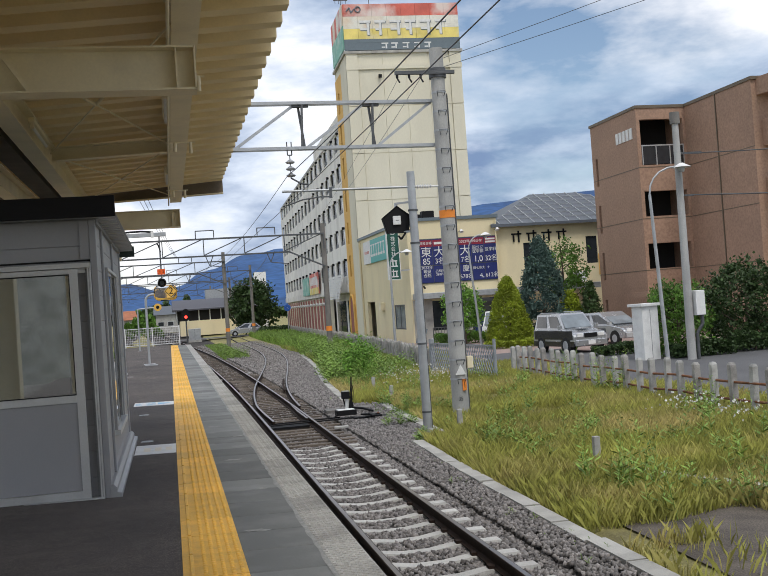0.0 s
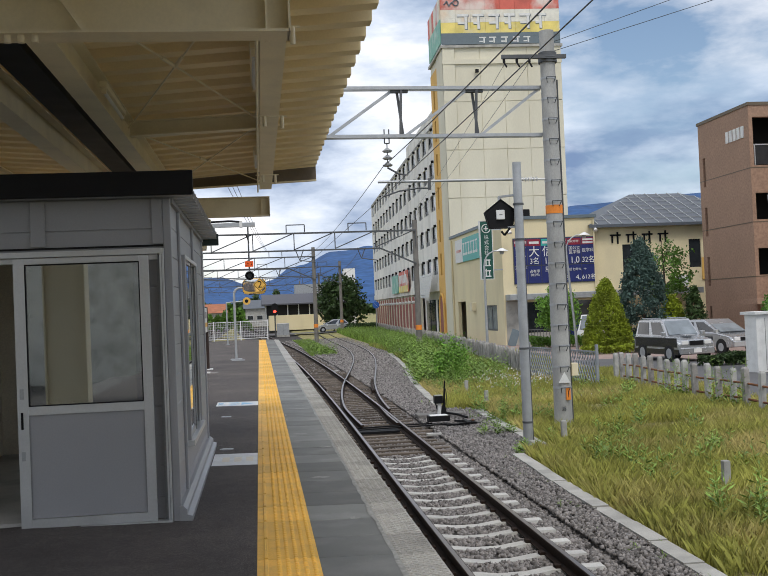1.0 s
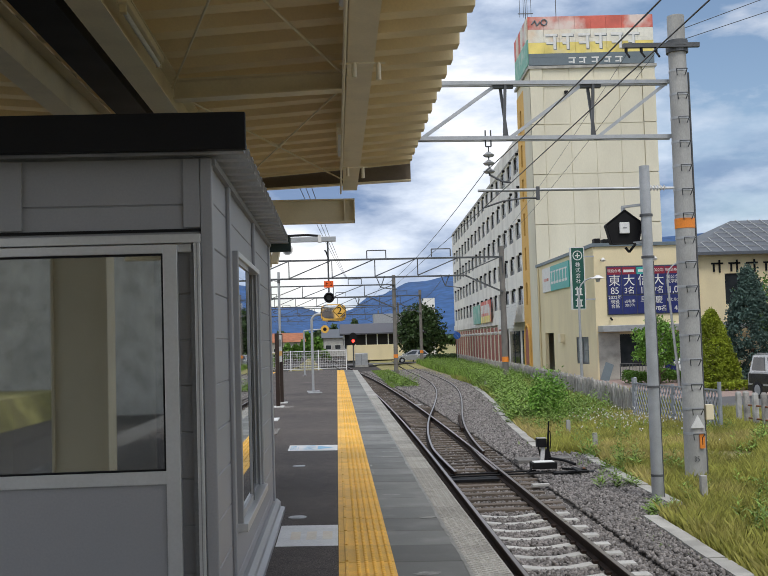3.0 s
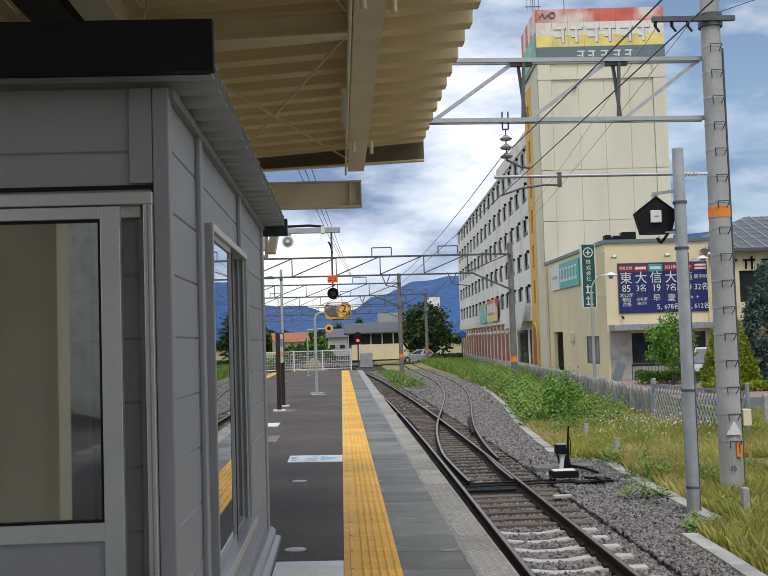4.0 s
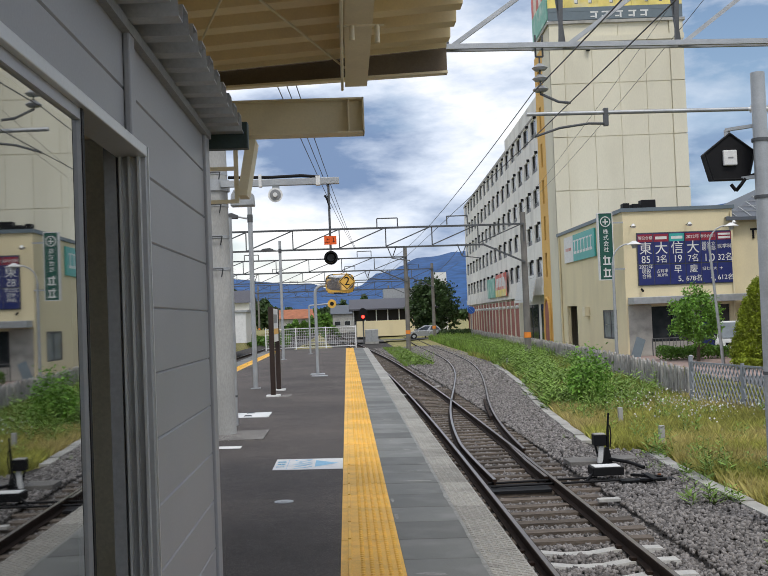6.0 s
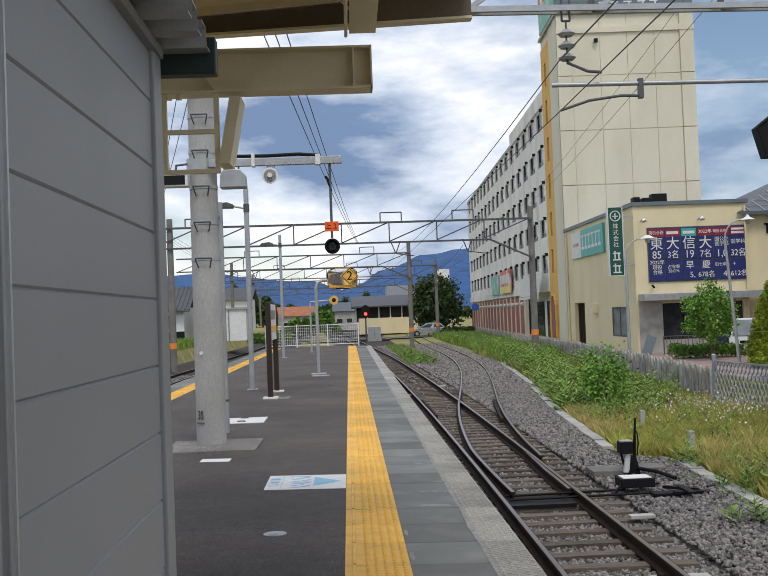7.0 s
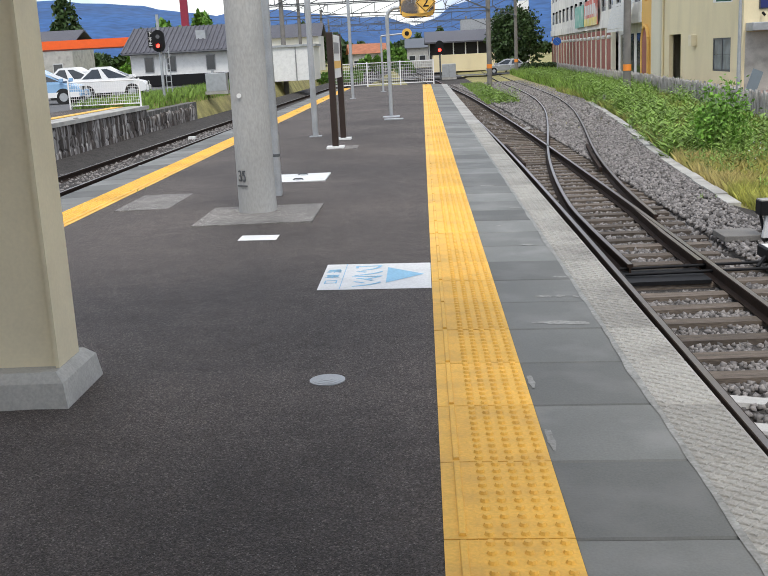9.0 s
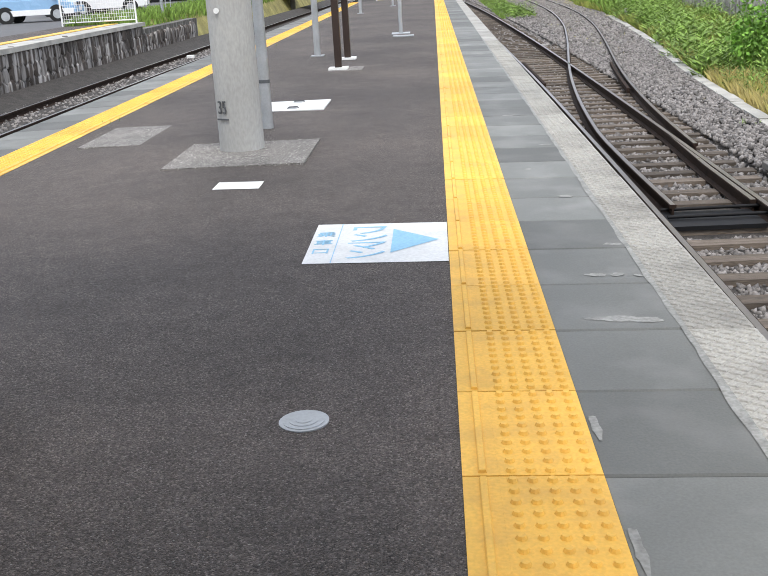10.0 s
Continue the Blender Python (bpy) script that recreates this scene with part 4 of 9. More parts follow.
# boom with speaker and train-approach lamp
boom = thing("signal_boom", "galvanised steel boom clamped to the concrete pole", "boom", (-1.66, 22.5, 3.46))
part("arm", M().box(0.1, 1.72, -0.22, -0.14, -0.045, 0.045), STEEL, boom, bevel=0.004)
part("clamp", M().cyl((0, 0, -0.08), (0, 0, 0.08), 0.20, n=18), STEEL, boom)
part("cable", M().path([(0.2, -0.18, 0.09), (0.5, -0.18, 0.08), (0.8, -0.18, 0.075), (1.2, -0.18, 0.085), (1.45, -0.18, 0.06)], 0.022, 8), BLACK, boom)
part("clip", M().box(1.4, 1.46, -0.24, -0.12, -0.055, 0.07), WHITE_PAINT, boom)
part("clip", M().box(0.62, 0.66, -0.24, -0.12, -0.055, 0.11), WHITE_PAINT, boom)
lamp = thing("repeater_signal", "black round signal lamp with an orange plate hung from the boom", "signal", (-0.09, 22.32, 3.38))
part("drop_rod", M().cyl((0, 0, 0.05), (0, 0, -0.88), 0.016, n=8), STEEL_DARK, lamp)
part("cable_loop", M().path([(-0.06 + 0.07 * math.sin(a / 2), 0, -0.12 - 0.12 * (1 - math.cos(a / 1.0)) / 2 * 1.6) for a in [0.6 * k for k in range(11)]], 0.016, 6), BLACK, lamp)
part("plate", M().box(-0.085, 0.085, -0.02, -0.012, -0.80, -0.68), ORANGE_SIGN, lamp, "orange plate lettered in dark")
text("plate_lettering", "上１", 0.085, BLACK, lamp, pose(0, -0.021, -0.74, 90, 0, 0), 0.001)
part("disc", M().cyl((0, -0.02, -0.98), (0, 0.03, -0.98), 0.095, n=24), BLACK, lamp)
part("hood", M().cyl((0, -0.12, -0.98), (0, -0.02, -0.98), 0.07, n=20, caps=False).cyl((0, -0.022, -0.98), (0, -0.026, -0.98), 0.05, n=16), STEEL_DARK, lamp)
horn = thing("loudspeaker", "pale grey horn loudspeaker under the boom", "loudspeaker", (-0.81, 22.3, 3.27))
part("horn", M().loft([[(0.10 * math.cos(a), -0.14, 0.10 * math.sin(a)) for a in [2 * math.pi * k / 20 for k in range(20)]],
                       [(0.095 * math.cos(a), -0.10, 0.095 * math.sin(a)) for a in [2 * math.pi * k / 20 for k in range(20)]],
                       [(0.05 * math.cos(a), 0.03, 0.05 * math.sin(a)) for a in [2 * math.pi * k / 20 for k in range(20)]],
                       [(0.045 * math.cos(a), 0.14, 0.045 * math.sin(a)) for a in [2 * math.pi * k / 20 for k in range(20)]]]), WHITE_PAINT, horn)
part("mouth", M().cyl((0, -0.143, 0), (0, -0.146, 0), 0.075, n=20), ALU_DARK, horn)
part("driver", M().cyl((0, -0.19, 0), (0, -0.146, 0), 0.03, n=12), WHITE_PAINT, horn)
part("bracket", M().box(-0.05, 0.05, 0.0, 0.03, 0.05, 0.2), STEEL, horn)
fl = thing("floodlight", "grey floodlight under the boom beside the pole", "floodlight", (-1.26, 22.3, 3.24))
part("body", M().prism([(-0.16, -0.10), (0.16, -0.10), (0.15, 0.05), (0.09, 0.12), (-0.11, 0.12), (-0.15, 0.05)], "y", -0.16, 0.06), STEEL, fl, bevel=0.012)
part("bracket", M().path([(-0.06, 0, 0.1), (-0.06, 0, 0.22), (0.06, 0, 0.22), (0.06, 0, 0.1)], 0.012), STEEL_DARK, fl)
fl2 = thing("floodlight", "white framed floodlight facing along the platform", "floodlight", (-1.97, 22.3, 3.26))
part("body", M().box(-0.16, 0.16, -0.1, 0.08, -0.08, 0.08), WHITE_PAINT, fl2, bevel=0.012)
part("lens", M().box(-0.13, 0.13, -0.106, -0.1, -0.06, 0.055), BLACK, fl2, "dark lens")
part("bracket", M().path([(0, 0, 0.06), (0.0, 0.08, 0.2), (0.3, 0.2, 0.25)], 0.014), STEEL_DARK, fl2)
fl3 = thing("floodlight", "dark floodlight near the canopy end", "floodlight", (-2.0, 21.9, 4.4))
part("body", M().prism([(-0.22, -0.05), (0.2, -0.08), (0.22, 0.04), (-0.05, 0.1), (-0.2, 0.07)], "y", -0.1, 0.08), STEEL_DARK, fl3, bevel=0.01)
part("bracket", M().path([(0.1, 0.0, 0), (0.2, 0.45, 0.0)], 0.03), STEEL_DARK, fl3)

# hanging frame under the end beam
hf = thing("hanging_frame", "cream steel frame hung below the canopy end beam", "frame", (-0.98, 17.05, 3.13))
part("bar", M().box(-0.20, -0.165, -0.02, 0.02, -0.56, 0.0), CREAM, hf)
part("bar", M().box(0.165, 0.20, -0.02, 0.02, -0.56, 0.0), CREAM, hf)
part("bar", M().box(-0.165, 0.165, -0.02, 0.02, -0.56, -0.53), CREAM, hf)
part("bar", M().box(-0.165, 0.165, -0.02, 0.02, -0.28, -0.25), CREAM, hf)
for s in (-1, 1):
    sb = M()
    sb.add([(s * 0.36 * 1.0 - 0.0, -0.05, -0.03), (s * 0.28, -0.05, -0.03), (s * 0.19, -0.05, -0.50), (s * 0.27, -0.05, -0.50), (s * 0.36, 0.25, -0.03), (s * 0.28, 0.25, -0.03), (s * 0.19, 0.25, -0.50), (s * 0.27, 0.25, -0.50)],
           [(0, 1, 2, 3), (7, 6, 5, 4), (0, 4, 5, 1), (1, 5, 6, 2), (2, 6, 7, 3), (3, 7, 4, 0)])
    part("side_board", sb, CREAM, hf)

# truss over the near tracks
TY = 22.3
truss = thing("catenary_truss", "galvanised steel truss beam across the track", "truss", (0, 0, -0.07))
for z, w_ in ((6.27, 0.1), (5.25, 0.09)):
    part("chord", M().beam((6.3, TY - 0.07, z + 0.02), (-1.7, TY - 0.07, z + 0.10), 0.05, 0.07).beam((6.3, TY + 0.07, z + 0.02), (-1.7, TY + 0.07, z + 0.10), 0.05, 0.07), STEEL, truss)
xs = [6.45 - 1.63 * k for k in range(6)]
for k in range(5):
    a, b = xs[k], xs[k + 1]
    lift = 0.010 * (6.3 - b)
    part("diagonal", M().beam((a - 0.15 - (0 if k else 0.05), TY, 6.27), (b + 0.1, TY, 5.27 + lift), 0.06, 0.06), STEEL, truss)
    part("upright", M().beam((b + 0.05, TY - 0.06, 6.28 + lift), (b + 0.0, TY - 0.06, 5.25 + lift), 0.05, 0.05).beam((b - 0.03, TY + 0.06, 6.28 + lift), (b + 0.08, TY + 0.06, 5.25 + lift), 0.05, 0.05), STEEL_DARK, truss)
    part("gusset_plate", M().box(b - 0.18, b + 0.2, TY - 0.05, TY + 0.05, 6.2 + lift, 6.28 + lift), STEEL_DARK, truss)
ins = thing("suspension_insulator", "brown bell insulators hung from the truss", "insulator", (2.9, TY, 5.27))
part("shackle", M().path([(-0.05, 0, 0.12), (-0.05, 0, -0.18), (0.05, 0, -0.18), (0.05, 0, 0.12)], 0.014).path([(0, 0, -0.18), (0, 0, -0.72)], 0.012), STEEL_DARK, ins)
for k in range(3):
    zz = -0.34 - 0.15 * k
    part("bell", M().cyl((0, 0, zz + 0.06), (0, 0, zz), 0.03, 0.11, n=16).cyl((0, 0, zz), (0, 0, zz - 0.03), 0.11, 0.08, n=16), STEEL, ins)
part("clamp", M().path([(0, 0, -0.7), (0.2, -0.2, -0.86), (0.34, -0.3, -0.9)], 0.02), STEEL_DARK, ins)
tube = thing("pull_off_tube", "grey steel pull-off tube held by an insulator at the pole", "tube", (0, TY - 0.2, 4.25))
part("tube", M().cyl((2.65, 0, 0.0), (5.72, 0, -0.02), 0.028, n=10), STEEL, tube)
part("insulator", M().cyl((5.72, 0, -0.02), (6.25, 0, -0.03), 0.025, n=8), WHITE_PAINT, tube)
for k in range(6):
    part("shed", M().cyl((5.76 + 0.06 * k, 0, -0.022), (5.785 + 0.06 * k, 0, -0.022), 0.055, 0.03, n=12), WHITE_PAINT, tube)
part("steady_arm", M().path([(3.74, 0, 0), (3.74, 0, -0.16), (3.5, -0.0, -0.15), (3.1, 0, -0.20), (2.75, 0, -0.31)], 0.018), STEEL_DARK, tube)
part("end_clamp", M().box(3.71, 3.77, -0.035, 0.035, -0.19, 0.05), STEEL_DARK, tube)

lp = concrete_pole("signal_pole", "slim grey steel pole beside the grass verge", (5.24, 20.6, -1.22), 5.6, 0.105, 0.085, rungs=(99, 99), material=STEEL)
for zz in (0.45, 1.9, 4.05, 4.75):
    part("band", M().cyl((0, 0, zz), (0, 0, zz + 0.04), 0.108, n=16), STEEL_DARK, lp)
part("cable", M().path([(0.08, -0.07, 0.0), (0.075, -0.065, 2.0), (0.07, -0.06, 4.0)], 0.009), STEEL_DARK, lp)
sg = thing("shunting_signal", "black house-shaped signal hood with a white box, on bracket arms", "signal", (4.91, 20.86, 3.36))
pent = [(-0.30, 0.07), (-0.21, -0.26), (0.23, -0.26), (0.32, 0.08), (0.02, 0.31)]
part("hood", M().prism(pent, "y", -0.08, 0.10), BLACK, sg, bevel=0.01)
part("rim", M().path([(p[0], -0.085, p[1]) for p in pent + pent[:1]], 0.014, 6), BLACK, sg)
part("white_box", M().box(-0.085, 0.085, -0.13, -0.08, -0.09, 0.10), WHITE_PAINT, sg, "white plate box", bevel=0.012)
part("box_mark", M().box(-0.03, 0.035, -0.133, -0.13, -0.005, 0.015), ALU_DARK, sg)
part("arm", M().beam((0.0, 0, 0.37), (0.33, -0.24, 0.38), 0.05, 0.04).box(-0.01, 0.05, -0.03, 0.03, 0.29, 0.37), STEEL, sg)
part("arm", M().beam((0.1, 0, -0.25), (0.33, -0.24, -0.25), 0.05, 0.04), STEEL, sg)
part("cable", M().path([(0.34, -0.05, -0.2), (0.2, -0.1, -0.24), (0.12, -0.1, -0.34), (0.08, -0.05, -0.4), (0.02, -0.05, -0.32)], 0.022), BLACK, sg)

# far gantries
def gantry(y, x0, x1, z0, z1, poles, label):
    g_ = thing("overhead_gantry", label, "gantry", (0, y, 0), group="gantries over the line")
    part("chord", M().beam((x0, 0, z1 + 0.12), (x1, 0, z1), 0.12, 0.10), STEEL_DARK, g_)
    part("chord", M().beam((x0, 0, z0 + 0.12), (x1 - 2.2, 0, z0 + 0.02), 0.12, 0.09), STEEL_DARK, g_)
    part("knee_brace", M().beam((x1 - 2.2, 0, z0 + 0.02), (x1, 0, z0 - 1.0), 0.10, 0.09), STEEL_DARK, g_)
    n = int((x1 - x0) / 2.3)
    for k in range(n):
        a = x0 + (x1 - x0) * k / n
        b = x0 + (x1 - x0) * (k + 1) / n
        part("web", M().beam((a, 0, z0 + 0.1), (b - 0.05, 0, z1 + 0.03), 0.06, 0.06).beam((b, 0, z0 + 0.1), (b, 0, z1 + 0.05), 0.06, 0.06), STEEL_DARK, g_)
    for xx, top in poles:
        part("mast", M().cyl((xx, 0.2, ground_z(xx, y)), (xx, 0.2, top), 0.19, 0.15, n=14), OLD_POLE, g_, "dark old concrete mast")
        part("mast_band", M().cyl((xx, 0.2, 0.2), (xx, 0.2, 0.5), 0.195, n=14), ORANGE_BAND, g_)
    for xx in (smooth_curve(MAIN, y), smooth_curve(BRANCH, y), smooth_curve(LEFT, y)):
        if x0 < xx < x1:
            part("hanger", M().path([(xx - 0.5, 0, z1 + 0.1), (xx - 0.5, 0, z1 + 0.55), (xx + 0.6, 0, z1 + 0.55), (xx + 0.6, 0, z1 + 0.1)], 0.035), STEEL_DARK, g_)
            part("drop_bracket", M().path([(xx, 0, z0 + 0.1), (xx + 0.25, 0, z0 - 0.55), (xx + 0.5, 0, z0 + 0.1)], 0.03), STEEL_DARK, g_)
            part("steady_arm", M().path([(xx + 0.25, 0, z0 - 0.55), (xx + 1.2, -0.1, z0 - 0.7)], 0.03), STEEL_DARK, g_)
    return g_


gantry(62.2, -12.5, 9.75, 5.25, 6.3, ((9.75, 6.95), (-9.0, 6.9)), "dark steel gantry on old concrete masts over both tracks")
gantry(88.0, -13, 5.0, 5.3, 6.3, ((4.9, 7.1), (-10.0, 7.2)), "dark steel gantry with a pale mast beside the siding")
gantry(116, -16, 9.5, 5.6, 6.6, ((9.4, 7.2), (-12.0, 7.6)), "distant dark steel gantry over the line")
gantry(150, -20, 9.0, 5.6, 6.6, ((9.0, 7.2), (-13.0, 7.8)), "distant dark steel gantry over the line")
gantry(195, -24, 8.0, 5.8, 6.8, ((8.0, 7.5), (-16.0, 8.2)), "distant dark steel gantry over the line")


def wire(name, label, pts, r, sag=0.0, n=10, group="overhead wires"):
    m = M()
    for a, b in zip(pts, pts[1:]):
        a, b = Vector(a), Vector(b)
        ln = []
        for k in range(n + 1):
            p = a.lerp(b, k / n)
            p.z -= sag * 4 * (k / n) * (1 - k / n)
            ln.append(p)
        m.path(ln, r, 5)
    return solid(name, m, STEEL_DARK, label, "wire", group=group)


def line_x(line, y):
    return smooth_curve(line, y)


SUP = [-25, 22.3, 62.2, 88, 116, 150, 195]
wire("contact_wire", "thin dark contact wire over the platform track", [(2.75 if y < 30 else line_x(MAIN, y) + 0.15, y, 3.94 if y < 30 else 4.02) for y in SUP], 0.007)
wire("messenger_wire", "dark messenger wire sagging towards the station", [(2.75, -25, 5.2), (2.80, 22.3, 4.6)], 0.009, sag=0.58, n=24)
wire("messenger_wire", "dark messenger wire sagging between supports", [(2.80, 22.3, 4.6)] + [(line_x(MAIN, y) + 0.25, y, 4.75) for y in SUP[2:]], 0.008, sag=0.35)
wire("messenger_wire", "dark messenger wire over the siding", [(line_x(BRANCH, y), y, 5.0) for y in SUP[2:]], 0.014, sag=0.3)
wire("contact_wire", "thin dark contact wire over the siding", [(line_x(BRANCH, y), y, 4.3) for y in SUP[2:]], 0.010)
wire("messenger_wire", "dark messenger wire over the far track", [(line_x(LEFT, y), y, 4.9) for y in [62.2, 88, 116, 150, 195]], 0.014, sag=0.3)
wire("contact_wire", "thin dark contact wire over the far track", [(line_x(LEFT, y), y, 4.3) for y in [62.2, 88, 116, 150, 195]], 0.010)
wire("feeder_wire", "thin dark feeder line strung from the tall pole", [(6.0, 22.0, 6.72), (9.5, 62, 6.9)], 0.006, sag=0.25)
wire("feeder_wire", "thin dark feeder line strung from the tall pole", [(5.45, 22.0, 6.68), (9.1, 62, 6.8)], 0.005, sag=0.25)
for zz, xx in ((6.3, -1.9), (6.1, -1.6), (5.9, -1.4), (6.6, -2.4)):
    wire("feeder_wire", "thin line strung between platform poles", [(xx, 22.5, zz), (-9.5 + xx * 0.3, 62.2, zz + 0.4), (-11.5, 116, zz + 0.7)], 0.009, sag=0.4)
for xx in (-1.2, -1.05, -0.9):
    wire("dropper_wire", "thin line from the canopy to the far gantry", [(xx + 0.3, 22.4, 5.2), (xx * 0.2 + 0.9, 62.2, 5.3)], 0.008, sag=0.2)
wire("power_line", "thin line strung from the tall pole over the street", [(6.5, 22.1, 7.15), (30, 6, 13.5)], 0.007, sag=0.3)
wire("power_line", "thin line strung from the tall pole over the street", [(6.5, 22.1, 6.95), (32, 6, 13.0)], 0.007, sag=0.3)
# ---- buildings ----
def holed_wall(m, x0, x1, z0, z1, y0, y1, holes):
    """One connected wall in the xz plane, y0 to y1 thick, with (x0, x1, z0, z1) openings."""
    xs_ = sorted({x0, x1, *[h[0] for h in holes], *[h[1] for h in holes]})
    zs_ = sorted({z0, z1, *[min(max(h[2], z0), z1) for h in holes], *[min(max(h[3], z0), z1) for h in holes]})
    nx, nz = len(xs_), len(zs_)

    def full(i, j):
        if not (0 <= i < nx - 1 and 0 <= j < nz - 1):
            return False
        cx, cz = (xs_[i] + xs_[i + 1]) / 2, (zs_[j] + zs_[j + 1]) / 2
        return not any(h[0] < cx < h[1] and h[2] < cz < h[3] for h in holes)
    vs_ = [(x, y0, z) for z in zs_ for x in xs_] + [(x, y1, z) for z in zs_ for x in xs_]
    o = nx * nz
    fs = []
    for j in range(nz - 1):
        for i in range(nx - 1):
            if not full(i, j):
                continue
            a, b, c, d = j * nx + i, j * nx + i + 1, (j + 1) * nx + i + 1, (j + 1) * nx + i
            fs += [(a, b, c, d), (d + o, c + o, b + o, a + o)]
            if not full(i, j - 1):
                fs.append((a, a + o, b + o, b))
            if not full(i, j + 1):
                fs.append((d, c, c + o, d + o))
            if not full(i - 1, j):
                fs.append((a, d, d + o, a + o))
            if not full(i + 1, j):
                fs.append((b, b + o, c + o, c))
    return m.add(vs_, fs)


def bars(name, boxes, y0, y1, material, parent, label=""):
    for b in boxes:
        part(name, M().box(b[0], b[1], y0, y1, b[2], b[3]), material, parent, label)


GZ = -1.02
MIRROR[0] = True
# The long block: local x runs along its window front away from the station, local -y faces the track.
blk = thing("apartment_block", "long dirty-white apartment block with an orange stair column", "building", (15.25, 79.2, GZ), rz=90 - 1.9)
L0, L1 = 7.0, 76.0
NB = 16
BW = (L1 - L0 - 1.2) / NB
holes = []
floors = [5.35 + 2.78 * k for k in range(5)]
for b in range(NB):
    for k, fz in enumerate(floors):
        x = L0 + 0.6 + b * BW
        holes.append((x + 0.35, x + 0.35 + BW * 0.66, fz, fz + 1.45))
wall = holed_wall(M(), L0, L1, 4.3, 18.2, 0.0, 0.12, holes)
part("front_wall", wall, WALL_WHITE, blk)
part("parapet", M().box(L0, L0 + 4.75 * BW, -0.02, 0.3, 18.2, 19.4).box(L0, L0 + 4.75 * BW, 0.3, 11, 19.2, 19.4), WALL_WHITE, blk)
part("roof_slab", M().box(L0, L1, 0.0, 11, 18.2, 18.45), CONC, blk)
part("side_wall", M().box(L1 - 0.3, L1, 0.3, 11, 0, 18.2).box(L0 + 0.3, L1 - 0.3, 10.7, 11, 0, 18.2), WALL_WHITE, blk)
part("recess_back", M().box(L0 + 0.1, L1 - 0.3, 1.15, 1.3, 0.0, 18.2), WALL_WHITE, blk, "wall behind the balcony openings")
for k, fz in enumerate(floors):
    part("floor_slab", M().box(L0 + 0.1, L1 - 0.3, 0.12, 1.15, fz - 0.3, fz - 0.05), WALL_WHITE, blk)
part("string_course", M().box(L0, L1, -0.06, 0.0, 18.05, 18.2), CONC, blk)
pane_m = M().box(0, BW * 0.30, 0, 0.05, 0, 1.35).mesh("pane")
fr_m = M().box(-0.03, 0.03, -0.03, 0.04, 0, 1.4).box(BW * 0.30, BW * 0.30 + 0.06, -0.03, 0.04, 0, 1.4).box(0.03, BW * 0.30, -0.03, 0.04, 1.32, 1.4).mesh("frame")
rl_m = M().box(0, BW * 0.66, 0.05, 0.09, 0.0, 0.04).box(0, BW * 0.66, 0.05, 0.09, 0.36, 0.4)
for k in range(12):
    rl_m.box(BW * 0.66 * k / 12, BW * 0.66 * k / 12 + 0.03, 0.055, 0.085, 0.04, 0.36)
rl_m = rl_m.mesh("railing")
hood_m = M().cyl((0, 0, 0), (0, -0.22, -0.03), 0.11, 0.13, n=8).mesh("vent_hood")
pane_m.materials.append(PALE_GLASS), fr_m.materials.append(ALU), rl_m.materials.append(ALU_DARK), hood_m.materials.append(BLACK)
for i, h in enumerate(holes):
    wn_ = part("window", fr_m, None, blk, at=pose(h[0] + 0.05, 0.10, h[2]))
    part("pane", pane_m, None, wn_, at=pose(0.03, 0.0, 0))
    part("railing", rl_m, None, blk, at=pose(h[0], 0.03, h[2]))
    part("vent_hood", hood_m, None, blk, at=pose(h[0] - 0.25, 0.0, h[3] - 0.05))
    # near-black sheet paints the recess shade across part of the opening
    part("recess_shade", M().box(h[0] + BW * 0.36, h[1] + 0.2, 0.18, 0.22, h[2] - 0.1, h[3] + 0.1), VOID, blk, "near-black sheet painting the balcony recess shade")
# ground floor with red shutters between pale pillars
NP = 17
for b in range(NP):
    x = L0 + 14 + b * 3.2
    if x > L1 - 1:
        break
    part("pillar", M().box(x, x + 0.5, -0.06, 0.3, 0, 4.3), WALL_IVORY, blk)
    part("shutter", M().box(x + 0.5, x + 3.2, 0.0, 0.1, 0, 3.7), RED_SHUTTER, blk, "red-brown shutter")
    part("globe_lamp", M().ball((x + 0.25, -0.25, 3.1), 0.18, 12), WHITE_PAINT, blk)
part("shop_front", M().box(L0 + 0.3, L0 + 14, 0.5, 0.6, 0, 4.0), WALL_WHITE, blk)
part("fascia_beam", M().box(L0, L1, -0.1, 0.3, 3.9, 4.6), WALL_WHITE, blk)
for xx in (2.0, 6.4, 9.6):
    part("shop_window", M().box(L0 + xx, L0 + xx + 2.6, 0.40, 0.5, 0.3, 3.2), DARK_GLASS, blk)
for k in range(9):
    part("louvre", M().box(L0 + 0.6, L0 + 11, -0.9 + 0.05 * k, -0.86 + 0.05 * k, 3.4 + 0.24 * k, 3.60 + 0.24 * k), WHITE_PAINT, blk, "white louvred awning")
part("shop_sign", M().box(L0 + 21, L0 + 30, -0.35, -0.25, 4.3, 6.6), SIGN_RED, blk, "red shop sign with unreadable white marks")
bars("sign_mark", [(L0 + 22.0 + 1.3 * k, L0 + 22.9 + 1.3 * k, 5.3, 6.2) for k in range(6)], -0.37, -0.35, WHITE_PAINT, blk)
part("sign_base", M().box(L0 + 21, L0 + 30, -0.36, -0.352, 4.3, 5.0), SIGN_YELLOW, blk)
part("shop_sign", M().box(L0 + 31, L0 + 38, -0.35, -0.25, 4.3, 6.4), SIGN_GREEN, blk, "green shop sign")
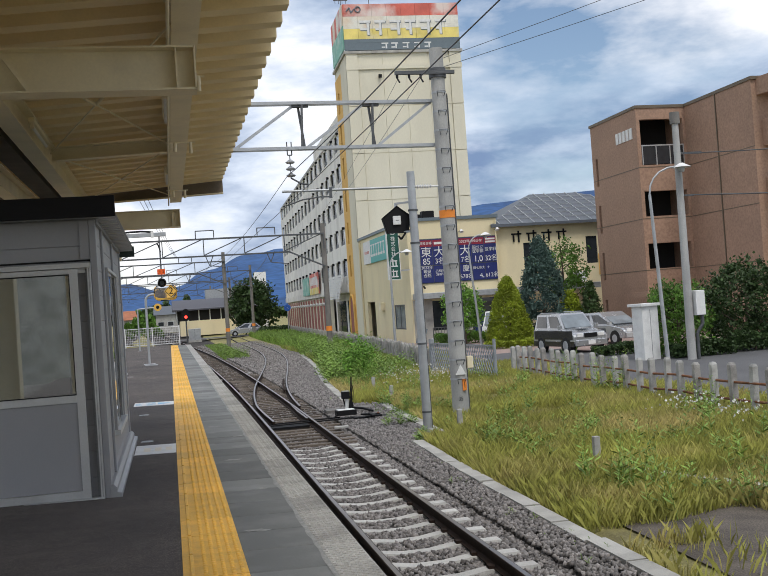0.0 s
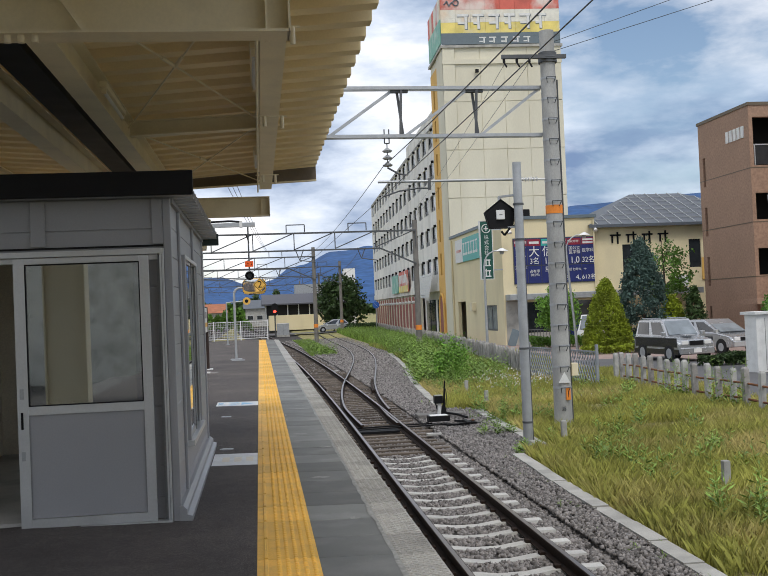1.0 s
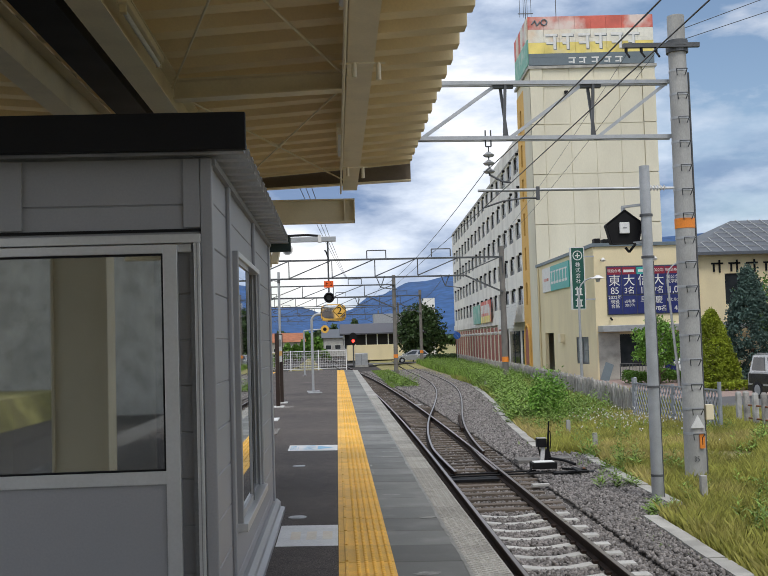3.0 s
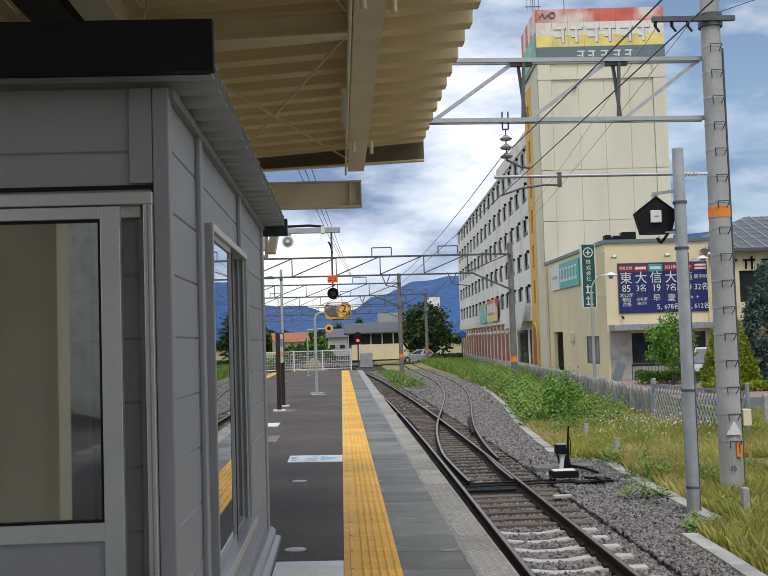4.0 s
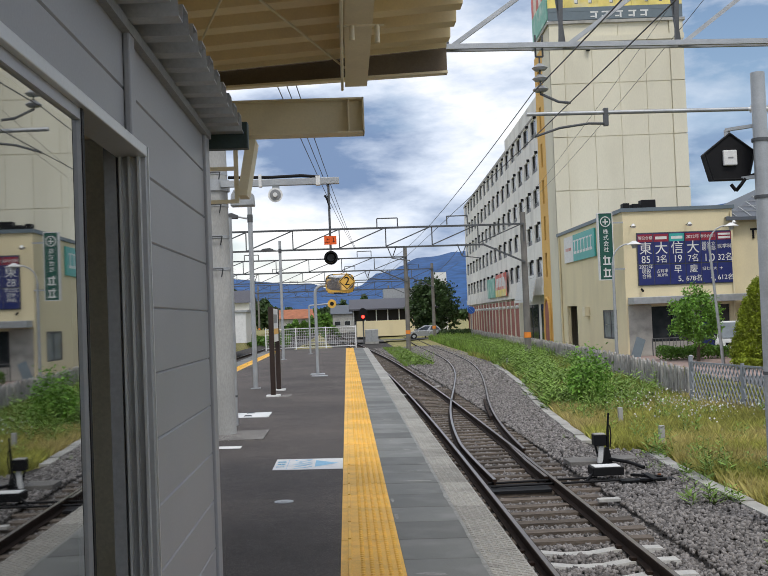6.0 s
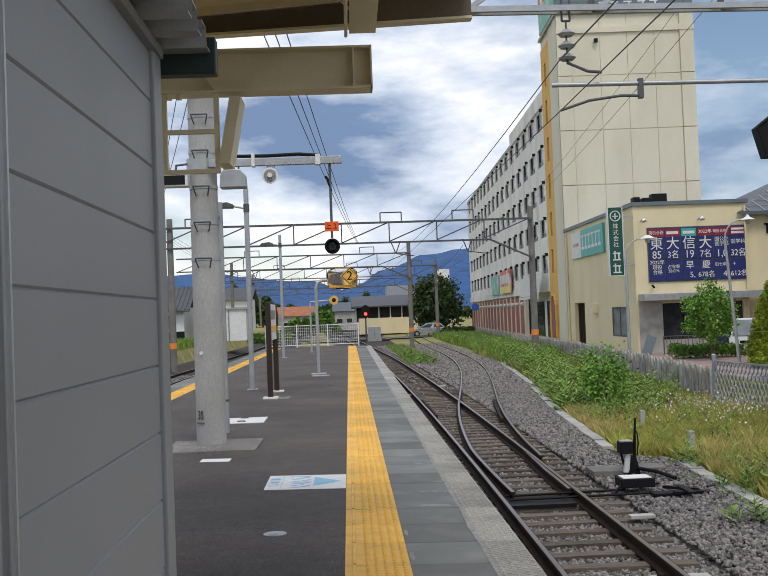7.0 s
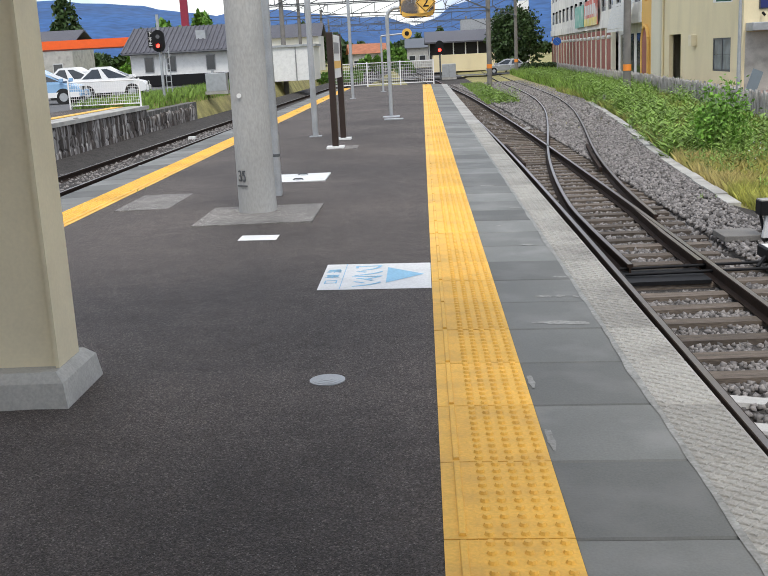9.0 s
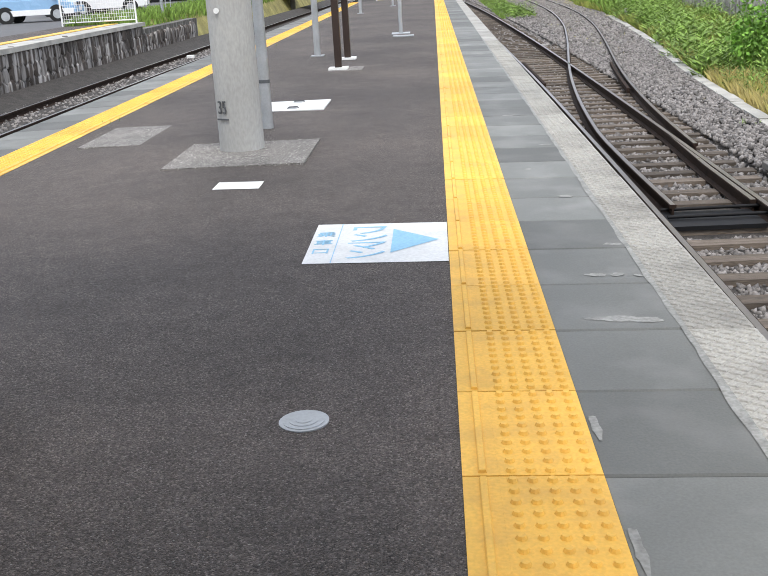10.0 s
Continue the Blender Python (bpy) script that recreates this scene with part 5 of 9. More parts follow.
# orange stair column and ivory tower
oc = holed_wall(M(), 3.4, L0, 0, 22.2, -0.05, 0.3, [(4.9, 5.7, 5.2 + 2.78 * k, 7.0 + 2.78 * k) for k in range(6)])
part("stair_wall", oc, ORANGE_WALL, blk, "orange stair column")
for k in range(6):
    part("stair_window", M().box(4.9, 5.7, 0.12, 0.2, 5.2 + 2.78 * k, 7.0 + 2.78 * k), BROWN_FASCIA, blk, "dark brown stair window")
part("arched_door", M().prism([(4.3, 0.0), (6.3, 0.0), (6.3, 2.4)] + [(5.3 + math.cos(a), 2.4 + math.sin(a)) for a in [math.pi * k / 10 for k in range(11)]] + [(4.3, 2.4)], "y", -0.14, -0.06), RED_SHUTTER, blk, "arched brown doorway")
part("arch_trim", M().path([(4.1, -0.12, 0)] + [(5.3 + 1.2 * math.cos(a), -0.12, 2.4 + 1.2 * math.sin(a)) for a in [math.pi * (10 - k) / 10 for k in range(11)]] + [(6.5, -0.12, 0)], 0.12, 6), ORANGE_WALL, blk)
part("tower_wall", M().box(0.0, L0, -0.0, -0.0 + 0.3, 22.2, 22.9).box(0.02, 3.4, -0.06, 0.3, 0, 22.9), WALL_IVORY, blk)
# tower front, facing the station: local x = 0
for lo, hi in ((0, 7.2), (7.26, 11.0), (11.06, 14.8), (14.86, 18.6), (18.66, 22.9)):
    for a, b in ((-0.06, 0.9), (0.94, 2.9), (2.94, 4.8), (4.84, 6.7), (6.74, 8.45), (8.5, 9.45)):
        d = -0.10 if (a < 0 or b > 9.4) else 0.0
        part("wall_panel", M().box(d, 0.25, a, b, lo, hi), WALL_IVORY, blk)
part("tower_core", M().box(0.05, 6.9, 0.32, 9.4, 0, 22.85), WALL_IVORY, blk)
part("tower_top_band", M().box(-0.14, 0.02, -0.1, 9.5, 21.6, 22.0), WALL_IVORY, blk)
part("top_coping", M().box(-0.2, 7.1, -0.2, 9.6, 22.9, 23.1), CONC, blk)
part("wall_lamp", M().box(-0.3, -0.1, 2.5, 2.75, 20.9, 21.15), BLACK, blk)
# roof sign
rs = thing("roof_sign", "faded red, yellow and grey rooftop billboard on a steel frame", "billboard", (15.25, 79.2, GZ), rz=90 - 1.9)
part("frame", M().box(0.1, 0.3, 0.2, 9.2, 23.1, 23.9).box(5.8, 6.0, 0.2, 9.2, 23.1, 23.9), STEEL_DARK, rs, "dark supporting frame")
for (z0, z1, mt) in ((25.9, 26.9, SIGN_RED), (25.2, 25.9, SIGN_PALE), (24.9, 25.2, SIGN_PALE), (24.05, 24.9, SIGN_YELLOW)):
    for k in range(8):
        a = -0.1 + 9.55 * k / 8
        part("panel", M().box(-0.16, -0.06, a + 0.008, a + 9.55 / 8 - 0.008, z0, z1 - 0.008), mt, rs)
part("lower_panel", M().box(-0.18, -0.06, -0.1, 9.45, 23.75, 24.04) .box(-0.17, -0.06, -0.1, 9.45, 22.95 + 0.2, 23.75), SIGN_GREY, rs, "slate grey panel with pale marks")
for k in range(6):
    part("side_panel", M().box(0.0 + 1.1 * k, 1.08 + 1.1 * k, -0.16, -0.06, 23.3, 25.2), SIGN_GREEN, rs, "faded green side panel")
    part("side_panel", M().box(0.0 + 1.1 * k, 1.08 + 1.1 * k, -0.16, -0.06, 25.2, 26.9), SIGN_RED if k % 2 else SIGN_PALE, rs, "faded side panel")
# plain strokes in place of the brand
for i, c in enumerate((1.5, 2.75, 4.0, 5.25, 6.5, 7.75)):
    yc = c + 0.15
    for sh, mt, dx in ((0.05, SIGN_GREY, -0.175), (0.0, WHITE_PAINT, -0.20)):
        part("mark", M().box(dx, dx + 0.02, yc - 0.45 + sh, yc + 0.45 + sh, 25.35 - sh, 25.55 - sh).box(dx, dx + 0.02, yc + (-0.1 if i % 2 else 0.15) + sh, yc + (0.1 if i % 2 else 0.35) + sh, 24.35 - sh, 25.34 - sh).box(dx, dx + 0.02, yc - 0.4 + sh, yc + (-0.11 if i % 2 else 0.14) + sh, 24.75 - sh, 24.92 - sh), mt, rs, "plain pale stroke")
for yc in (3.2, 4.0, 4.95, 5.9, 6.75):
    part("mark", M().box(-0.19, -0.17, yc - 0.28, yc + 0.28, 23.62, 23.72).box(-0.19, -0.17, yc + 0.05, yc + 0.17, 23.25, 23.61).box(-0.19, -0.17, yc - 0.28, yc + 0.02, 23.3, 23.4), WHITE_PAINT, rs, "plain pale stroke")
part("logo_ring", M().path([(-0.2, 1.15 + 0.22 * math.cos(a), 26.45 + 0.22 * math.sin(a)) for a in [2 * math.pi * k / 12 for k in range(13)]], 0.05).path([(-0.2, 0.2, 26.3), (-0.2, 0.45, 26.6), (-0.2, 0.6, 26.2), (-0.2, 0.85, 26.5)], 0.05), SIGN_GREY, rs)
MIRROR[0] = False
ant = thing("roof_antenna", "thin rooftop television antennas", "antenna", (15.6, 82, 22))
part("mast", M().cyl((0, 0, 0), (0, 0, 7.2), 0.03, n=6).cyl((2.2, -1, 0), (2.2, -1, 6.9), 0.03, n=6), STEEL_DARK, ant)
for k in range(4):
    part("element", M().cyl((-0.45 + 0.3 * k, 0, 4.8 + 0.0 * k), (-0.45 + 0.3 * k, 0, 6.4 + 0.1 * (k % 2)), 0.02, n=5), STEEL_DARK, ant)
part("boom", M().cyl((-0.6, 0, 5.1), (0.6, 0, 5.1), 0.04, n=6), STEEL_DARK, ant)

# cream annex with the blue billboard; local axes are the world's
AX0, AX1, AY0, AY1 = 15.15, 21.15, 62.35, 79.0
an = thing("annex_building", "cream two-storey office annex with a flat roof", "building", (0, 0, 0))
aw = M()
holes_w = [(64.3, 67.4, -0.15, 1.5), (74.0, 76.9, GZ, 1.85)]
holed = holed_wall(M(), AY0 + 0.25, AY1, GZ, 6.75, 0, 0.25, holes_w)
holed.v = [(AX0 + p[1], p[0], p[2]) for p in holed.v]
holed.f = [tuple(reversed(f)) for f in holed.f]
part("west_wall", holed, WALL_CREAM, an)
part("front_wall", holed_wall(M(), AX0, AX1, GZ, 6.75, AY0, AY0 + 0.25, [(16.5, 18.7, -0.3, 1.6), (19.1, 20.8, GZ, 1.6)]), WALL_CREAM, an)
part("roof", M().box(AX0 - 0.12, AX1 + 0.1, AY0 - 0.12, AY1, 6.75, 6.95), SIGN_GREY, an, "dark roof edge trim")
part("inner_floor", M().box(AX0 + 0.25, AX1, AY0 + 0.25, AY1, 2.3, 2.5), CONC, an)
# Near-black block paints the shade inside the annex.
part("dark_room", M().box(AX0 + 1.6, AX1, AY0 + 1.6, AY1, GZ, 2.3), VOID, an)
part("window_frame", M().box(AX0 + 0.02, AX0 + 0.1, 64.3, 64.42, -0.15, 1.5).box(AX0 + 0.02, AX0 + 0.1, 67.28, 67.4, -0.15, 1.5).box(AX0 + 0.02, AX0 + 0.1, 65.75, 65.87, -0.15, 1.5).box(AX0 + 0.02, AX0 + 0.1, 64.42, 67.28, 1.4, 1.5).box(AX0 + 0.02, AX0 + 0.1, 64.42, 67.28, -0.15, -0.05), STEEL_DARK, an)
for k in range(3):
    for j in range(2):
        part("window_pane", M().box(AX0 + 0.05, AX0 + 0.07, 64.42 + 0.96 * k, 65.36 + 0.96 * k, -0.05 + 0.73 * j, 0.67 + 0.73 * j), PALE_GLASS, an)
part("doorway_back", M().box(AX0 + 0.7, AX0 + 0.8, 73.9, 77.0, GZ, 1.9), WALL_CREAM, an)
part("side_door", M().box(AX0 + 0.6, AX0 + 0.68, 74.9, 75.9, GZ, 1.2), BROWN_FASCIA, an, "brown side door")
part("door_pane", M().box(AX0 + 0.59, AX0 + 0.6, 75.05, 75.75, -0.2, 1.05), PALE_GLASS, an)
part("wall_unit", M().box(AX0 - 0.3, AX0, 70.6, 71.3, 1.15, 1.75), CREAM, an, "small cream vent box", bevel=0.02)
part("drain_pipe", M().cyl((AX0 - 0.08, 78.3, GZ), (AX0 - 0.08, 78.3, 6.6), 0.07, n=8), WALL_CREAM, an)
part("drain_pipe", M().cyl((AX1 - 0.1, AY0 - 0.08, GZ), (AX1 - 0.1, AY0 - 0.08, 6.6), 0.06, n=8), WALL_CREAM, an)
part("front_canopy", M().box(AX0 + 0.1, AX1 + 6.5, AY0 - 1.1, AY0, 1.75, 2.12), STEEL, an, "grey entrance canopy", bevel=0.02)
part("tiled_wall", M().box(AX0 + 0.1, 16.5, AY0 - 0.03, AY0, GZ, 1.7).box(18.7, 19.1, AY0 - 0.03, AY0, GZ, 1.7).box(16.5, 18.7, AY0 - 0.03, AY0, GZ, -0.3), CONC, an)
for a, b in ((16.5, 17.57), (17.63, 18.7)):
    part("window_pane", M().box(a, b, AY0 + 0.1, AY0 + 0.13, -0.3, 1.6), DARK_GLASS, an)
part("entrance_glass", M().box(19.1, 20.8, AY0 + 0.15, AY0 + 0.18, GZ, 1.6), DARK_GLASS, an)
part("blue_poster", M().box(19.2, 19.9, AY0 + 0.12, AY0 + 0.14, -0.9, 0.9), BLUE_SIGN, an)
for a, b, h_ in ((15.4, 15.75, 0.35), (15.9, 16.3, 0.3), (16.4, 17.2, 0.5)):
    part("roof_unit", M().box(a, b, AY0 + 0.6, AY0 + 1.2, 6.95, 6.95 + h_), BLACK, an, "dark rooftop unit", bevel=0.03)
part("bollard_rail", M().path([(16.2, 61.4, GZ), (16.2, 61.4, -0.1), (18.6, 61.4, -0.1), (18.6, 61.4, GZ)], 0.03), STEEL_DARK, an)
for k in range(12):
    part("baluster", M().cyl((16.35 + 0.19 * k, 61.4, GZ), (16.35 + 0.19 * k, 61.4, -0.1), 0.015, n=5), STEEL_DARK, an)

for lx in (15.55, 18.6, 21.0):
    lmp = part("sign_lamp", M().path([(lx, AY0, 5.95), (lx, AY0 - 0.55, 6.02)], 0.025, 6), STEEL_DARK, an, "bracketed sign lamp")
    part("lamp_head", M().cyl((lx, AY0 - 0.55, 6.04), (lx, AY0 - 0.62, 5.88), 0.06, 0.14, n=12), WHITE_PAINT, lmp)
part("security_camera", M().cyl((16.0, AY0 - 0.1, 2.55), (16.0, AY0 - 0.35, 2.45), 0.06, n=10), BLACK, an, "small dark wall floodlight")
part("leaning_board", M().beam((15.2, 61.2, GZ), (15.6, 61.4, -0.05), 0.5, 0.05, up=(0, 1, 0)), SIGN_GREY, an, "dark board leaning on the fence")
bb = thing("billboard", "navy and dark red wall billboard with white lettering", "billboard", (15.87, AY0 - 0.02, 2.76))
W_, H_ = 5.18, 2.80
cw = W_ / 6
for r, (z0, z1) in enumerate(((1.12, H_), (0.0, 1.10))):
    for c in range(6):
        part("panel", M().box(c * cw + 0.02, (c + 1) * cw - 0.02, -0.08, 0, z0 + 0.02, z1 - 0.02), BLUE_SIGN, bb)
part("frame", M().box(-0.03, W_ + 0.03, -0.05, 0.0, -0.03, H_ + 0.03), STEEL_DARK, bb)
for c in range(6):
    part("heading", M().box(c * cw + 0.03, (c + 1) * cw - 0.03, -0.09, -0.081, 2.32, 2.74), TEAL_SIGN if c == 2 else RED_SIGN, bb)


def letters(parent, s, x, z, size, y=-0.095, mt=WHITE_PAINT, sq=1.0):
    return text("lettering", s, size, mt, parent, pose(x, y, z, 90, 0, 0), 0.006, squeeze=sq)


letters(bb, "現役合格", 0.43, 2.53, 0.20)
for c in (1, 2):
    part("heading_bar", M().box(c * cw + 0.12, (c + 1) * cw - 0.12, -0.096, -0.09, 2.45, 2.6), WHITE_PAINT, bb)
letters(bb, "2022年", 3 * cw + 0.43, 2.53, 0.24)
letters(bb, "現役合格！", 4 * cw + 0.43, 2.53, 0.18)
part("heading_bar", M().box(5 * cw + 0.1, 6 * cw - 0.1, -0.096, -0.09, 2.57, 2.68), WHITE_PAINT, bb)
part("heading_bar", M().box(5 * cw + 0.1, 6 * cw - 0.1, -0.096, -0.09, 2.38, 2.5), WHITE_PAINT, bb)
for c, s in enumerate(("東", "大", "信", "大")):
    letters(bb, s, c * cw + 0.43, 1.93, 0.72)
letters(bb, "国公立\n医学部", 4 * cw + 0.43, 1.98, 0.25)
letters(bb, "医学科", 5 * cw + 0.43, 1.95, 0.26)
for c, s in enumerate(("85", "3名", "19", "7名", "1,0", "32名")):
    letters(bb, s, c * cw + 0.43, 1.36, 0.56 if "名" not in s else 0.46, sq=0.9)
letters(bb, "2022年\n現役\n合格", 0.43, 0.72, 0.26)
letters(bb, "占有率\n38.0％", cw + 0.43, 0.62, 0.22)
letters(bb, "早", 2 * cw + 0.43, 0.78, 0.46)
letters(bb, "慶", 3 * cw + 0.43, 0.78, 0.46)
letters(bb, "5,", 2 * cw + 0.55, 0.28, 0.42)
letters(bb, "678名", 3 * cw + 0.43, 0.28, 0.36)
letters(bb, "旧七帝大", 4 * cw + 0.43, 0.78, 0.20)
letters(bb, "4,", 4 * cw + 0.6, 0.28, 0.42)
letters(bb, "612名", 5 * cw + 0.43, 0.28, 0.36)
letters(bb, "＋", 5 * cw + 0.2, 0.78, 0.24)

gs = thing("wall_sign", "white and teal wall sign with unreadable pale marks", "sign", (AX0 - 0.12, 68.2, 4.75))
part("white_panel", M().box(-0.02, 0.1, 5.6, 8.3, 0, 1.7), WHITE_PAINT, gs)
part("teal_panel", M().box(-0.02, 0.1, 0, 5.6, 0, 1.7), TEAL_SIGN, gs)
bars_m = [(0.5 + 0.85 * k, 1.15 + 0.85 * k) for k in range(6)]
for a, b in bars_m:
    part("mark", M().box(-0.03, -0.02, a, b, 0.45, 0.62).box(-0.03, -0.02, a + 0.25, b - 0.25, 0.62, 1.25).box(-0.03, -0.02, a, b, 1.25, 1.35), WHITE_PAINT, gs)
part("mark", M().box(-0.03, -0.02, 6.2, 7.8, 0.75, 0.95), SIGN_RED, gs)
vs = thing("blade_sign", "tall dark green blade sign with white lettering, bracketed to the wall", "sign", (14.15, 62.3, 3.15))
part("box", M().box(-0.36, 0.36, -0.15, 0.15, 0, 3.55), GREEN_SIGN, vs, bevel=0.03)
part("rim", M().box(-0.40, -0.36, -0.17, 0.17, -0.03, 3.58).box(0.36, 0.40, -0.17, 0.17, -0.03, 3.58).box(-0.36, 0.36, -0.17, 0.17, -0.04, 0.0).box(-0.36, 0.36, -0.17, 0.17, 3.55, 3.59), WHITE_PAINT, vs)
for k, ch in enumerate("株式会社"):
    text("lettering", ch, 0.30, WHITE_PAINT, vs, pose(0, -0.155, 2.55 - 0.32 * k, 90, 0, 0), 0.004)
part("emblem", M().path([(0.26 * math.cos(a), -0.16, 3.1 + 0.26 * math.sin(a)) for a in [2 * math.pi * k / 16 for k in range(17)]], 0.03).box(-0.14, 0.14, -0.17, -0.15, 3.06, 3.12).box(-0.03, 0.03, -0.17, -0.15, 2.95, 3.26), WHITE_PAINT, vs, "round white emblem")
for zc in (1.02, 0.36):
    part("mark", M().box(-0.2, 0.2, -0.17, -0.15, zc + 0.1, zc + 0.17).box(-0.12, -0.05, -0.17, -0.15, zc - 0.2, zc + 0.26).box(0.08, 0.15, -0.17, -0.15, zc - 0.2, zc + 0.1).box(-0.2, 0.22, -0.17, -0.15, zc - 0.24, zc - 0.17), WHITE_PAINT, vs, "plain white stroke in place of the name")
part("bracket", M().box(0.4, 1.0, -0.04, 0.04, 0.5, 0.58).box(0.4, 1.0, -0.04, 0.04, 3.0, 3.08), STEEL, vs)

ps = thing("road_sign", "round blue road sign on a slim post", "sign", (12.9, 112.0, -1.0))
part("post", M().cyl((0, 0, 0), (0, 0, 3.3), 0.04, n=8), STEEL, ps)
part("disc", M().cyl((0, -0.05, 3.0), (0, -0.02, 3.0), 0.38, n=24), mat("blue_road_sign", (0.03, 0.12, 0.45), 0.4, var=0.05), ps, "blue disc")
part("bar", M().beam((-0.2, -0.06, 3.2), (0.2, -0.06, 2.8), 0.01, 0.08, up=(0, 1, 0)), WHITE_PAINT, ps, "pale slanting bar")

# hip-roofed wing
hw = thing("hip_roofed_building", "cream two-storey building with a blue-grey hipped metal roof", "building")
HX0, HX1, HY0, HY1 = 21.2, 34.0, 62.6, 74.0
part("wall", holed_wall(M(), HX0, HX1, GZ, 6.3, HY0, HY0 + 0.25, [(23.0, 24.6, 3.2, 5.0), (27.4, 28.2, 3.4, 5.2)]), WALL_CREAM, hw)
part("wall", M().box(HX0 + 0.02, HX0 + 0.25, HY0 + 0.25, HY1, GZ, 6.3).box(HX1 - 0.25, HX1, HY0 + 0.25, HY1, GZ, 6.3), WALL_CREAM, hw)
for a, b, z0, z1 in ((23.0, 24.6, 3.2, 5.0), (27.4, 28.2, 3.4, 5.2)):
    part("window", M().box(a, b, HY0 + 0.1, HY0 + 0.14, z0, z1), DARK_GLASS, hw)
rf = M()
e_ = 0.5
zc_, zr = 6.25, 8.75
rf.add([(HX0 - e_, HY0 - e_, zc_), (HX1 + e_, HY0 - e_, zc_), (HX1 + e_, HY1 + e_, zc_), (HX0 - e_, HY1 + e_, zc_), (HX0 + 4.6, 68.3, zr), (HX1 - 4.6, 68.3, zr)],
       [(0, 1, 5, 4), (1, 2, 5), (2, 3, 4, 5), (3, 0, 4), (3, 2, 1, 0)])
rf.box(HX0 - e_, HX1 + e_, HY0 - e_ - 0.06, HY0 - e_, 6.08, 6.26)
part("roof", rf, METAL_ROOF, hw)
for k in range(17):
    x = HX0 - e_ + 0.6 + k * 0.8
    top_t = min(1.0, (x - (HX0 - e_)) / 5.1, ((HX1 + e_) - x) / 5.1)
    if top_t > 0.05:
        part("roof_seam", M().beam((x, HY0 - e_, zc_ + 0.03), (x, HY0 - e_ + (68.3 - HY0 + e_) * top_t, zc_ + 0.03 + (zr - zc_) * top_t), 0.06, 0.05), STEEL, hw)
for k in range(1, 7):
    t_ = k / 7
    part("snow_guard", M().beam((HX0 - e_ + 5.1 * t_, HY0 - e_ + (68.3 - HY0 + e_) * t_, zc_ + (zr - zc_) * t_ + 0.05), (HX1 + e_ - 5.1 * t_, HY0 - e_ + (68.3 - HY0 + e_) * t_, zc_ + (zr - zc_) * t_ + 0.05), 0.04, 0.04), STEEL, hw)
for k in range(4):
    x = 22.2 + 1.05 * k
    part("wall_mark", M().box(x, x + 0.7, HY0 - 0.08, HY0 - 0.01, 5.55, 5.65).box(x + 0.1, x + 0.2, HY0 - 0.08, HY0 - 0.01, 5.1, 5.55).box(x + 0.45, x + 0.55, HY0 - 0.08, HY0 - 0.01, 5.05, 5.8), BLACK, hw, "plain dark stroke in place of the name")
part("ac_unit", M().box(26.2, 27.1, HY0 - 0.4, HY0 - 0.02, 2.2, 2.9), WHITE_PAINT, hw, "white air conditioner", bevel=0.02)
part("ac_fan", M().cyl((26.5, HY0 - 0.41, 2.55), (26.5, HY0 - 0.40, 2.55), 0.24, n=16), ALU_DARK, hw)
part("yellow_panel", M().box(28.2, 29.4, HY0 - 0.06, HY0 - 0.01, 2.6, 4.0), ORANGE_WALL, hw)

# brown tiled apartment house
br = thing("brown_apartment_house", "four-storey brown tiled apartment house with recessed balconies", "building", (0, 0, 0))
BX, BY, BT = 25.0, 49.4, 11.1
ops = [(BX + 0.2, BX + 2.7, 8.05, 10.5), (BX + 0.2, BX + 2.7, 5.3, 6.65), (BX + 0.2, BX + 2.7, 2.5, 3.85), (BX + 0.2, BX + 2.7, -0.8, 0.7)]
part("front_wall", holed_wall(M(), BX, BX + 2.85, GZ, BT, BY, BY + 0.3, ops), BROWN_TILE, br)
ww = holed_wall(M(), BY + 0.3, 55.3, GZ, BT, 0, 0.3, [(54.55, 54.85, 2.1 + 2.75 * k, 3.7 + 2.75 * k) for k in range(-1, 3)])
ww.v = [(BX + p[1], p[0], p[2]) for p in ww.v]
ww.f = [tuple(reversed(f)) for f in ww.f]
part("west_wall", ww, BROWN_TILE, br)
# Interior shade is painted near-black on these inner walls.
part("core", M().box(BX + 0.5, 44, BY + 2.2, 55.3, GZ, BT - 0.2).box(BX + 0.31, BX + 0.5, 54.3, 55.1, GZ, BT - 0.2), VOID, br, "inner walls painted near-black for shade")
part("wing_wall", M().box(BX + 2.85, BX + 3.15, 43.0, BY + 2.2, GZ, BT), BROWN_TILE, br)
part("wing_front", M().box(BX + 3.15, 44, 43.0, 43.3, GZ, BT), BROWN_TILE, br)
part("wing_core", M().box(BX + 3.15, 44, 43.3, BY + 2.3, GZ, BT - 0.1), BROWN_TILE, br)
part("roof_coping", M().box(BX - 0.05, BX + 2.9, BY - 0.05, 55.4, BT, BT + 0.16).box(BX + 2.8, 44.1, 42.9, BY - 0.05, BT, BT + 0.16), BROWN_FASCIA, br)
